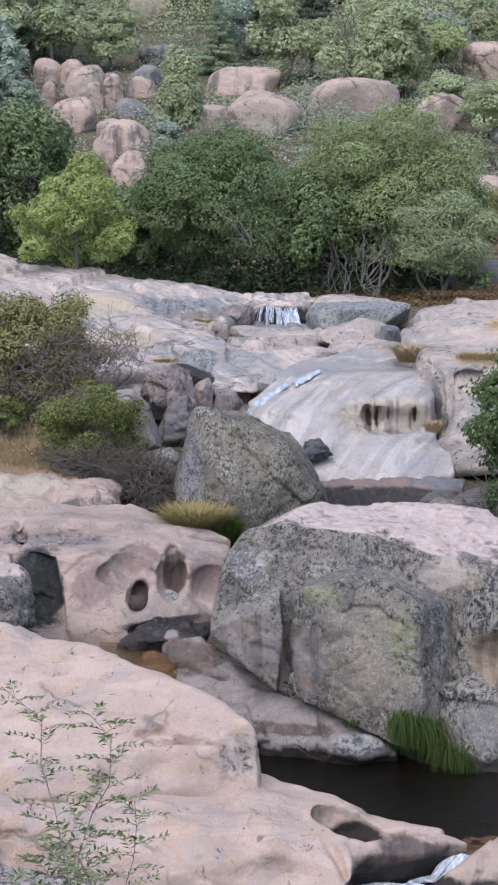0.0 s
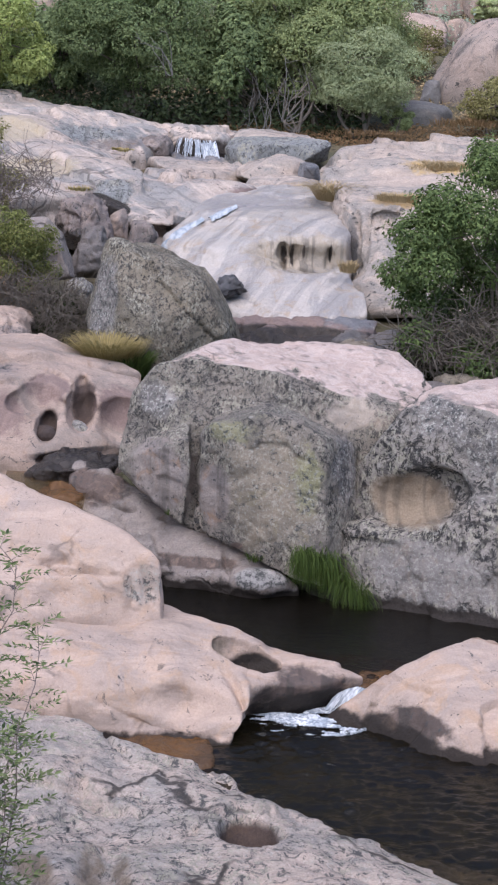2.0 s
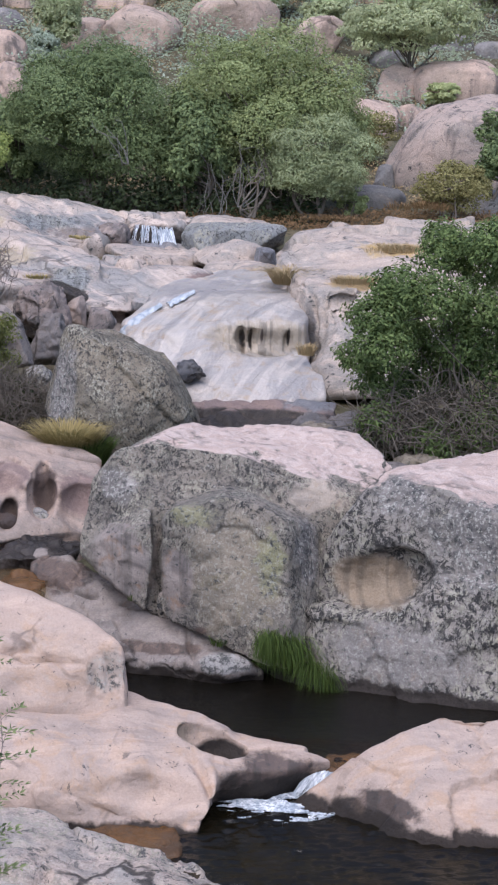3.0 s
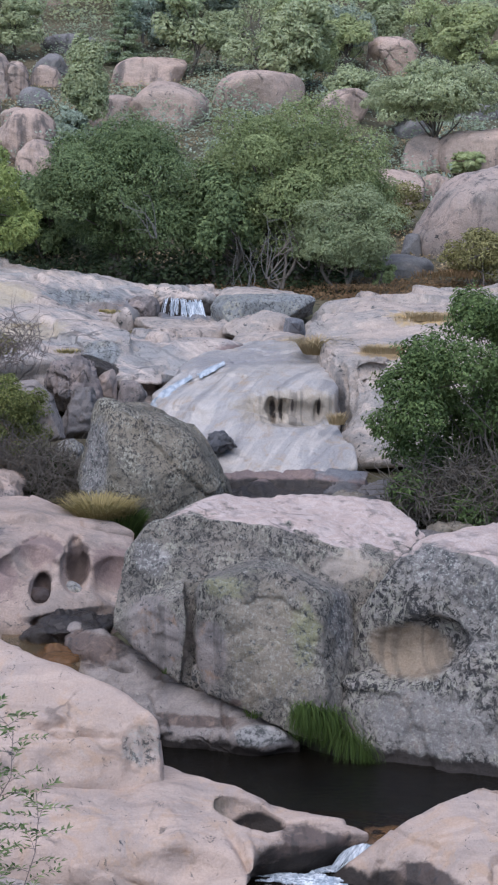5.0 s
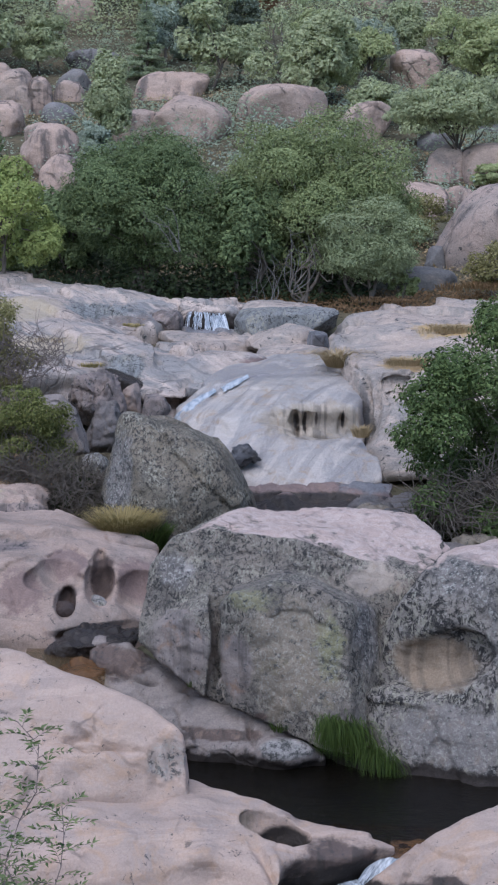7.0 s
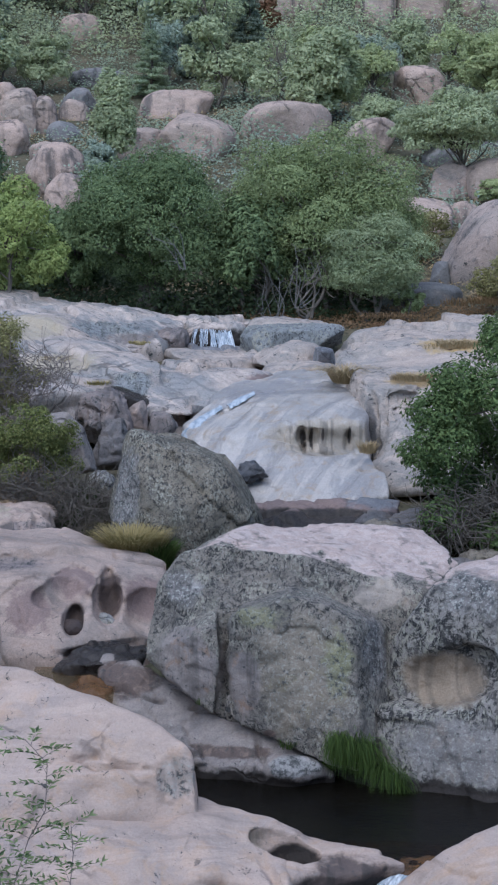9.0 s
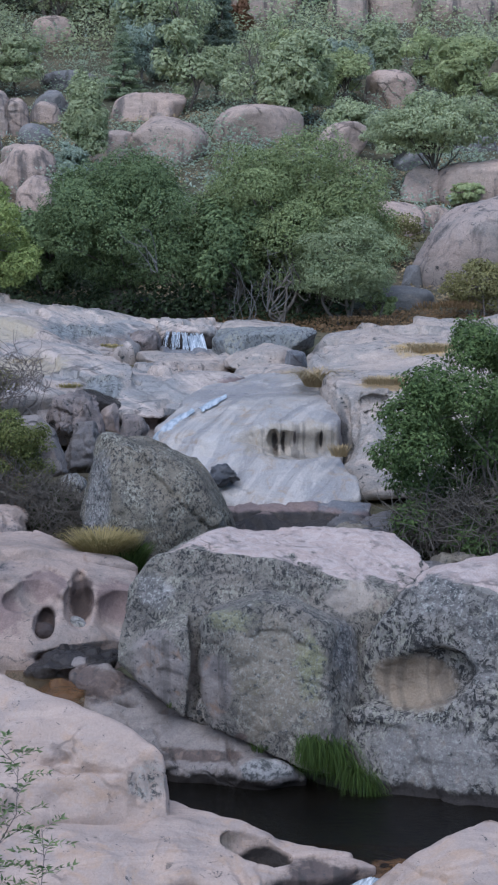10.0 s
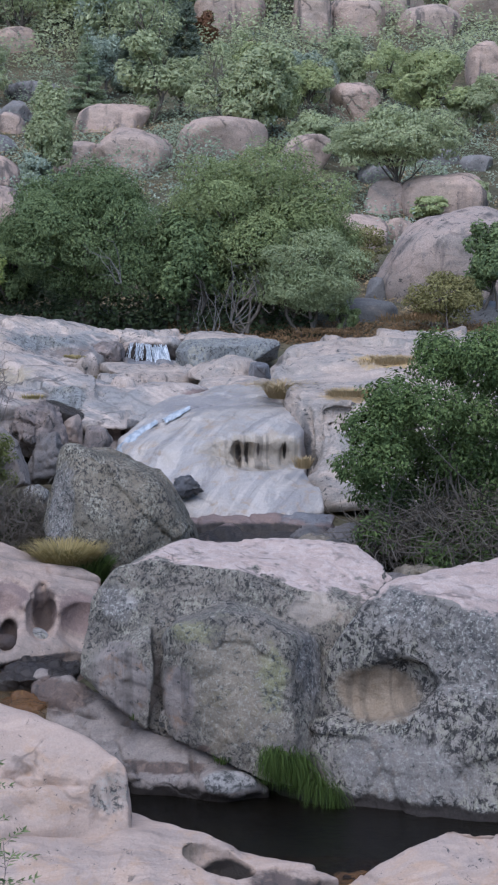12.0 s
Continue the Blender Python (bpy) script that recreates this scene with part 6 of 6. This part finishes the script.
tangle("twigs", (-2.2, 23.8, 2.09), (0.9, 0.4, 0.30), 800, 0.4, 0.006, BARK, "dry dark twigs under the bramble", 7, droop=0.5)
tangle("twigs", (-1.45, 23.6, 1.75), (0.5, 0.4, 0.45), 700, 0.4, 0.007, BARK, "dark dead twigs between the bramble and the boulder", 9, droop=0.5)
tangle("twigs", (-3.6, 26.0, 2.85), (0.9, 0.4, 0.6), 200, 0.5, 0.007, TWIG, "bare twigs within the dry broom", 8)
plant("bramble_bush", (-2.31, 24.3, 1.62), 1.72, 2.0, 1.5, BRAMBLE, "green bramble bush over dry twigs", "shrub", 0.045, 19000, 62, 6, 0.012, 0.05, 113, TWIG, puff=0.66)
plant("bramble_bush", (-1.55, 23.9, 1.25), 1.0, 1.1, 0.9, SHADE_TONED_LEAVES, "bramble at the foot of the bush, coloured near black as shade", "shrub", 0.045, 7000, 20, 4, 0.01, 0.0, 121, TWIG)
plant("bramble_bush", (-3.74, 25.0, 2.45), 0.514, 0.686, 0.8, BRAMBLE, "small green bramble beside the broom", "shrub", 0.05, 3000, 16, 4, 0.012, 0.0, 120, TWIG)

# ---- hillside boulders
SHADED = []


def hill_boulder(base, w, h, seed, material=HILL, label="rounded pinkish granite boulder on the hillside", lean=0.0, square=0.88):
    """A boulder whose foot shows at base; it goes on into the slope."""
    rng = np.random.default_rng(seed)
    x, y, z = base
    SHADED.append((x / y, (z + 0.1 * h - 6.2) / y, (z + h - 6.2) / y, 0.5 * w / y, y))
    out = []
    for i in range(9):
        a = 2 * math.pi * (i + rng.uniform(-0.3, 0.3)) / 9
        c, s = math.cos(a), math.sin(a)
        up = math.copysign(abs(s) ** square, s) * rng.uniform(0.88, 1.04)
        out.append((x + 0.52 * w * math.copysign(abs(c) ** square, c) * rng.uniform(0.9, 1.04) + lean * w * up, z + h * (0.5 + 0.52 * up) - (0.4 * h if s < 0 else 0)))
    return boulder("boulder", out, y + 0.3 * w, 0.85 * max(w, h), material, label, max(w, h) / 20, 0.2 * min(w, h), seed=seed, swell=0.035 * min(w, h), swell_size=0.5 * max(w, h),
                   rough=0.012 * h, crease=0.02 * h, warp=0.04 * min(w, h), warp_size=0.3 * max(w, h), facets=0 if min(w, h) > 2.0 else 3, group="boulders on the hillside")


GREYISH = "dark grey granite boulder on the hillside"
hill_boulder((-8.89, 73.8, 10.36), 1.32, 1.27, 201)
hill_boulder((-7.85, 73.8, 10.36), 1.47, 1.16, 202)
hill_boulder((-6.69, 68.3, 9.02), 2.06, 1.97, 203)
hill_boulder((-6.33, 68.2, 8.99), 1.12, 1.4, 204)
hill_boulder((-5.54, 68.3, 9.02), 0.984, 1.64, 205)
hill_boulder((-8.24, 69.0, 9.18), 0.71, 1.18, 206)
hill_boulder((-6.8, 64.4, 8.07), 1.86, 1.41, 207)
hill_boulder((-5.06, 62.2, 7.53), 1.41, 0.981, 208)
hill_boulder((-4.56, 58.4, 6.59), 2.08, 1.84, 209, lean=0.15)
hill_boulder((-3.93, 55.5, 5.87), 1.45, 1.45, 210, lean=0.1)
hill_boulder((-4.72, 67.0, 8.7), 1.47, 0.873, 211, HILL_GREY, GREYISH)
hill_boulder((-4.53, 73.8, 10.36), 1.77, 0.962, 212, HILL_GREY, GREYISH)
hill_boulder((-4.59, 70.8, 9.64), 1.51, 1.02, 213)
hill_boulder((-0.265, 71.8, 9.87), 3.3, 1.4, 214, lean=0.2, square=0.8)
hill_boulder((0.193, 63.7, 7.9), 3.6, 1.83, 215, square=0.8)
hill_boulder((-1.48, 63.4, 7.83), 1.96, 1.35, 216)
hill_boulder((4.23, 67.2, 8.75), 3.96, 1.61, 217, square=0.8)
hill_boulder((7.22, 64.1, 8.0), 2.09, 1.67, 218, lean=0.3)
hill_boulder((10.63, 74.7, 10.59), 2.43, 1.9, 219)
hill_boulder((-3.98, 78.7, 11.62), 2.7, 0.972, 220, HILL_GREY, GREYISH)
hill_boulder((18.18, 81.9, 12.7), 1.97, 2.75, 221)
hill_boulder((9.43, 57.9, 6.46), 1.59, 1.31, 222)
hill_boulder((11.48, 57.2, 6.28), 3.24, 1.65, 223, square=0.8)
hill_boulder((9.75, 46.8, 3.90), 4.1, 2.72, 224, DOMED, "great domed boulder streaked with dark stains", lean=0.14, square=0.85)
hill_boulder((7.46, 47.3, 3.89), 0.649, 0.714, 225, HILL_GREY, GREYISH)
hill_boulder((9.77, 62.5, 7.6), 1.41, 0.857, 226, HILL_GREY, GREYISH)
hill_boulder((12.68, 65.7, 8.38), 2.25, 0.766, 227, HILL_GREY, GREYISH)
hill_boulder((14.24, 65.0, 8.2), 1.56, 0.624, 228, HILL_GREY, GREYISH)
hill_boulder((6.66, 44.0, 3.35), 2.04, 0.815, 229, HILL_GREY, "low dark grey rock at the foot of the slope")
hill_boulder((9.75, 44.0, 3.38), 2.26, 0.694, 230, HILL_GREY, "low grey rock at the foot of the slope")
hill_boulder((7.74, 53.3, 5.31), 2.38, 1.21, 231)
hill_boulder((9.27, 54.4, 5.58), 1.12, 0.746, 232)
hill_boulder((6.27, 93.3, 16.65), 4.32, 2.43, 233, square=0.8)
hill_boulder((10.64, 91.6, 15.99), 2.2, 2.98, 234, square=0.8)
hill_boulder((13.27, 92.6, 16.38), 3.65, 2.41, 235, square=0.8)
hill_boulder((17.35, 92.4, 16.31), 3.64, 1.9, 236)
hill_boulder((-5.23, 88.0, 14.72), 2.41, 1.39, 237)
hill_boulder((15.95, 96.5, 17.87), 3.97, 1.99, 238, square=0.8)
hill_boulder((20.74, 95.7, 17.54), 3.94, 1.97, 239, square=0.8)
hill_boulder((-0.317, 44.2, 3.47), 0.515, 0.394, 240, HILL_GREY, "grey stone under the willow shrubs")


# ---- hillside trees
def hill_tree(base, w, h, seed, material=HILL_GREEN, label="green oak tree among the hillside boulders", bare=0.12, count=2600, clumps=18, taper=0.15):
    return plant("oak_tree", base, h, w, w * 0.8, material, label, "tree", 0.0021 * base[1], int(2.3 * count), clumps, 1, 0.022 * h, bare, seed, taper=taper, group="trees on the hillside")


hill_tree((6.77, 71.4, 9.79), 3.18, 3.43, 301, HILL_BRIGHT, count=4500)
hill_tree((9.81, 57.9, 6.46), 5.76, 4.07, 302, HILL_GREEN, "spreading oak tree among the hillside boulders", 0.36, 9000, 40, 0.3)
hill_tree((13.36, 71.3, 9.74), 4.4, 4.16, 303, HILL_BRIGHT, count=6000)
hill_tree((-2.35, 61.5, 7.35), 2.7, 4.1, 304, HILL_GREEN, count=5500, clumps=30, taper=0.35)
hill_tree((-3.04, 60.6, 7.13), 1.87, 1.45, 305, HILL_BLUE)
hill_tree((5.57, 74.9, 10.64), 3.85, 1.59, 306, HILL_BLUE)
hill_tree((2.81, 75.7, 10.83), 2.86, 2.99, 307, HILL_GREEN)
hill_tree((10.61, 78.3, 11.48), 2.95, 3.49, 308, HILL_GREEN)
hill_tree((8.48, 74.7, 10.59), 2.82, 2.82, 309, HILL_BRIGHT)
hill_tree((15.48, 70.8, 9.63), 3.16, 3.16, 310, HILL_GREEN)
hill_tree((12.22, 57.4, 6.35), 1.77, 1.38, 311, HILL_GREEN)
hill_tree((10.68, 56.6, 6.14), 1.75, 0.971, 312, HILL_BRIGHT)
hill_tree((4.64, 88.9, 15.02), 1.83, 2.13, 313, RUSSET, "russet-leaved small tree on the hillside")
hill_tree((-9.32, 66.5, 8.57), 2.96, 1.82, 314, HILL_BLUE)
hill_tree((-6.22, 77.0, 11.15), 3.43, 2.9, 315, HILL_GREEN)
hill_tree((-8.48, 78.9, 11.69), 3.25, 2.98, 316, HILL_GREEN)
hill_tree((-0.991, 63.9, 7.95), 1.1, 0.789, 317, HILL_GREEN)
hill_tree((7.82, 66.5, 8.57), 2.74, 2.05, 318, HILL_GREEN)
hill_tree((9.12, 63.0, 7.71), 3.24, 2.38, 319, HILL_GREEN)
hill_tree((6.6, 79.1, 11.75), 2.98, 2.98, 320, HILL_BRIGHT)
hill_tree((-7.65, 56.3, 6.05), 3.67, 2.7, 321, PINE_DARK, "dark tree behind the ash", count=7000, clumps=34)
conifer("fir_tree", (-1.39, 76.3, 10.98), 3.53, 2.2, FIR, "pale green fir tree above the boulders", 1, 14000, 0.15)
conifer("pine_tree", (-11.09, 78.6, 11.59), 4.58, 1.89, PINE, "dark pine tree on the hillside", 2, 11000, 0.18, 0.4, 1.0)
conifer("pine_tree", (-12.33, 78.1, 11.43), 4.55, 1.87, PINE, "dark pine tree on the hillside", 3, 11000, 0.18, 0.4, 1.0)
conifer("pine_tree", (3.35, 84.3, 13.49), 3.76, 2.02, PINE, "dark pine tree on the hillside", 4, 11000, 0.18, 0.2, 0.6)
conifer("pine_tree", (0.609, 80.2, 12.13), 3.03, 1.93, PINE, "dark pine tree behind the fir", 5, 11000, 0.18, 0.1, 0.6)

_rng = np.random.default_rng(77)
PROTOTYPES = []
_made = 0
while _made < 215:
    _y = 62 + 52 * _rng.uniform() ** 0.8
    _a = _rng.uniform(-0.20, 0.30)
    _x = _a * _y
    _z = float(ground_height(_x, _y))
    _h = _rng.uniform(3.0, 6.2)
    _t, _b = (_z + _h - 6.2) / _y, (_z - 6.2) / _y
    if any(abs(_a - s[0]) < s[3] + 0.33 * _h / _y and _b < s[2] - 0.003 and _t > s[1] and _y < s[4] + 1 for s in SHADED):
        continue
    if len(PROTOTYPES) < 18:
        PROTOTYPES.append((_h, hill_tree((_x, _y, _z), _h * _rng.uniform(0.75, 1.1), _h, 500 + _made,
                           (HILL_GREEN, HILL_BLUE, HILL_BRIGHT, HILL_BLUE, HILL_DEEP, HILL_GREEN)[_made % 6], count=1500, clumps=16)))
    else:
        _ph, _tree = PROTOTYPES[_rng.integers(len(PROTOTYPES))]
        copy_thing(_tree, pose(_x, _y, _z, 0, 0, _rng.uniform(0, 360)) @ Matrix.Scale(_h / _ph, 4))
    _made += 1


# ---- undergrowth over the slope
def undergrowth(name, y0, y1, count, size, height, material, label, seed, keep_above=-0.1, a0=-0.20, a1=0.32):
    rng = np.random.default_rng(seed)
    y = rng.uniform(y0, y1, count)
    x = rng.uniform(a0, a1, count) * y
    patch = fbm(np.stack([x * 0.35, y * 0.35, np.zeros(count)], 1), 3, seed)
    ok = patch > keep_above
    x, y, patch = x[ok], y[ok], patch[ok]
    z = ground_height(x, y) + height * rng.uniform(0, 1, len(x)) * np.clip(patch - keep_above + 0.2, 0, 1)
    v, f = leaves(np.stack([x, y, z], 1), np.tile((0, -0.3, 0.8), (len(x), 1)), size, rng, 0.6)
    return tagged(mesh_object(name, v, f, material, smooth=False), label, "undergrowth", "", "stuff")


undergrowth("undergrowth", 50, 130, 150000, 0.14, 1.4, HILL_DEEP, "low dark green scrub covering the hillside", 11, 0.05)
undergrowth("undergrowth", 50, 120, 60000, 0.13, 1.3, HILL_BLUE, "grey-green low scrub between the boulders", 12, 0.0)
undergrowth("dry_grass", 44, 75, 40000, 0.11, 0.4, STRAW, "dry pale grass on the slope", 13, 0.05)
# Dark leaves laid here as the shade below the willows.
undergrowth("undergrowth", 41.3, 52, 30000, 0.14, 0.9, SHADE_TONED_LEAVES, "undergrowth below the willows, coloured near black as shade", 14, -0.4, -0.25, 0.12)

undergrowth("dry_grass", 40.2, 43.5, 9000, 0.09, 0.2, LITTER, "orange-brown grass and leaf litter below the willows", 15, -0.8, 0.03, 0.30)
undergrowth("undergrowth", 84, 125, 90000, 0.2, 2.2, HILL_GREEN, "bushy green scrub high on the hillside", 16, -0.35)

# ---- grass
blades("grass_tuft", (-0.73, 21.7, 1.5), 0.27, 0.62, 1900, GOLD_GRASS, "tuft of golden-green grass beside the round boulder", seed=1, width=0.0045, droop=0.72)
blades("grass_tuft", (-0.40, 21.7, 1.40), 0.24, 0.42, 900, GREEN_GRASS, "green grass at the foot of the round boulder", seed=3, width=0.008)
hanging_grass("grass_tuft", (1.50, 16.46, 0.66), (1.98, 16.42, 0.54), 950, 0.44, GREEN_GRASS, "clump of long green grass hanging over the water", 2)
hanging_grass("grass_tuft", (1.92, 16.40, 0.46), (2.18, 16.30, 0.30), 380, 0.36, GREEN_GRASS, "green grass hanging from the boulder's foot", 4)
blades("grass_tuft", (0.164, 17.2, 0.867), 0.071, 0.118, 60, GREEN_GRASS, "small grass tuft in a crack", seed=5, width=0.005)
blades("grass_tuft", (1.07, 16.65, 0.542), 0.08, 0.114, 60, GREEN_GRASS, "small grass tuft above the waterline", seed=6, width=0.005)
blades("dry_grass", (5.2, 31.5, 3.48), (0.85, 0.8), 0.16, 2600, STRAW, "golden dry grass on the rock shelf", seed=7, width=0.006, kind="stuff")
blades("dry_grass", (4.1, 28.5, 3.16), (0.5, 0.4), 0.15, 1200, STRAW, "golden dry grass in a rock step", seed=8, width=0.006, kind="stuff")
blades("grass_tuft", (2.98, 26.3, 2.21), 0.13, 0.26, 200, STRAW, "golden grass tuft in a wet corner", seed=9, width=0.006)
blades("grass_tuft", (2.96, 29.9, 2.97), (0.226, 0.3), 0.597, 320, STRAW, "dry straw-coloured grass hanging on the step", seed=10, width=0.010, droop=1.0, toward=(0, -0.6))
blades("dry_grass", (-3.77, 36.5, 3.45), (1.13, 1.8), 0.06, 900, STRAW, "pale dry grass on the slab", seed=11, width=0.007, kind="stuff")
blades("dry_grass", (-2.66, 33.5, 3.15), (0.689, 1.5), 0.05, 500, STRAW, "pale dry grass on the slab", seed=12, width=0.007, kind="stuff")
blades("grass_tuft", (-0.939, 36.0, 3.18), (0.346, 0.6), 0.06, 160, GOLD_GRASS, "olive grass on the wet slab", seed=13, width=0.012)
blades("grass_tuft", (-1.59, 30.6, 2.89), (0.252, 0.3), 0.08, 150, GOLD_GRASS, "olive grass in a rock joint", seed=14, width=0.010)
blades("dry_grass", (-3.39, 24.3, 2.17), (1.25, 1.2), 0.12, 2600, STRAW, "dry straw grass above the low bank", seed=15, width=0.004, kind="stuff", slope=0.1, droop=0.9)
blades("dry_grass", (5.01, 40.8, 3.44), (1.68, 0.8), 0.07, 900, LITTER, "orange-brown grass below the willows", seed=17, width=0.009, kind="stuff")
blades("dry_grass", (7.51, 42.0, 3.7), (1.3, 0.8), 0.2, 700, LITTER, "orange-brown grass beside the low rocks", seed=18, width=0.009, kind="stuff")
blades("grass_tuft", (5.32, 40.5, 3.09), (0.823, 0.6), 0.25, 500, RUSSET, "russet dead leaves and grass at the stream's edge", seed=19, width=0.02)


# ---- ash saplings on the near bank
def sapling(base, tip, seed, sprays=16, leaf=0.058):
    """A thin upright stem with feathered leaves of paired leaflets."""
    rng = np.random.default_rng(seed)
    root = tagged(new("ash_sapling"), "thin ash sapling with narrow green leaflets", "sapling", "ash saplings on the near bank")
    root.location = base
    end = np.array(tip, float) - np.array(base, float)
    stem = limb((0, 0, -0.05), end, 0.06, rng, 12)
    v, f = tube(stem, 0.008, 0.0025, 6)
    mesh_object("stem", v, f, TWIG, root)
    stalks, cs, ns, ds = [], [], [], []
    for i in range(sprays):
        t = 0.12 + 0.88 * (i + rng.uniform()) / sprays
        at = np.array([np.interp(t * 11, np.arange(12), stem[:, k]) for k in range(3)])
        a = i * 2.4 + rng.uniform(-0.4, 0.4)
        size = 1.1 - 0.55 * t
        way = np.array((math.cos(a), math.sin(a), 0.55)) * 0.30 * size
        rib = np.array([at + way * s + np.array((0, 0, -0.10 * s * s * size)) for s in np.linspace(0, 1, 6)])
        stalks.append(tube(rib, 0.0025, 0.001, 4))
        side = np.cross(way, (0, 0, 1.0))
        side /= np.linalg.norm(side)
        for k in range(1, 6):
            for sgn in (-1, 1):
                d = sgn * side * 0.8 + way / np.linalg.norm(way) * 0.6 + rng.normal(size=3) * 0.2
                d /= np.linalg.norm(d)
                cs.append(rib[k] + d * leaf * 0.55)
                ds.append(d)
        d = way / np.linalg.norm(way)
        cs.append(rib[5] + d * leaf * 0.55)
        ds.append(d)
    v, f = gathered(stalks)
    mesh_object("leaf_stalk", v, f, TWIG, root)["kind"] = "stuff"
    cs, ds = np.array(cs), np.array(ds)
    up = np.array((0, 0, 1.0)) + rng.normal(size=ds.shape) * 0.5
    b = np.cross(ds, up)
    b /= np.linalg.norm(b, axis=1)[:, None]
    n = np.cross(b, ds)
    s = leaf * rng.uniform(0.7, 1.25, (len(cs), 1))
    rows = [cs - ds * s * 0.5, cs - ds * s * 0.1 + b * s * 0.17 + n * s * 0.06, cs + ds * s * 0.5 - n * s * 0.12, cs - ds * s * 0.1 - b * s * 0.17 + n * s * 0.06]
    mesh_object("foliage", np.stack(rows, 1).reshape(-1, 3), np.arange(4 * len(cs)).reshape(-1, 4), SAPLING, root, smooth=False)["kind"] = "stuff"
    return root


sapling((-1.11, 9.0, 0.479), (-1.0, 10.3, 2.8), 1, 55)
sapling((-0.975, 9.0, 0.404), (-0.725, 10.0, 2.35), 2, 51)
sapling((-1.41, 8.9, 0.534), (-1.45, 10.3, 3.0), 3, 55)
sapling((-1.26, 8.8, 0.525), (-1.24, 9.8, 2.09), 4, 51)
sapling((-1.12, 8.8, 0.451), (-1.0, 9.6, 2.1), 5, 51)
sapling((-1.52, 8.7, 0.505), (-1.46, 9.6, 1.97), 6, 47)
sapling((-0.977, 8.7, 0.443), (-0.791, 9.4, 1.93), 7, 47)
sapling((-1.27, 8.6, 0.501), (-1.25, 9.3, 1.85), 8, 47)
sapling((-1.1, 8.6, 0.506), (-0.996, 9.2, 1.75), 9, 43)
sapling((-1.4, 8.6, 0.498), (-1.36, 9.1, 1.64), 10, 43)

# brown grasses on the left bank
blades("dry_grass", (-3.45, 24.8, 2.22), (1.28, 1.3), 0.22, 1200, STRAW, "brown dead grass between the bushes", seed=31, width=0.004, slope=0.1)
blades("grass_tuft", (-0.579, 21.75, 1.51), 0.298, 0.448, 500, GOLD_GRASS, "golden-green grass beside the round boulder", seed=33, width=0.005)
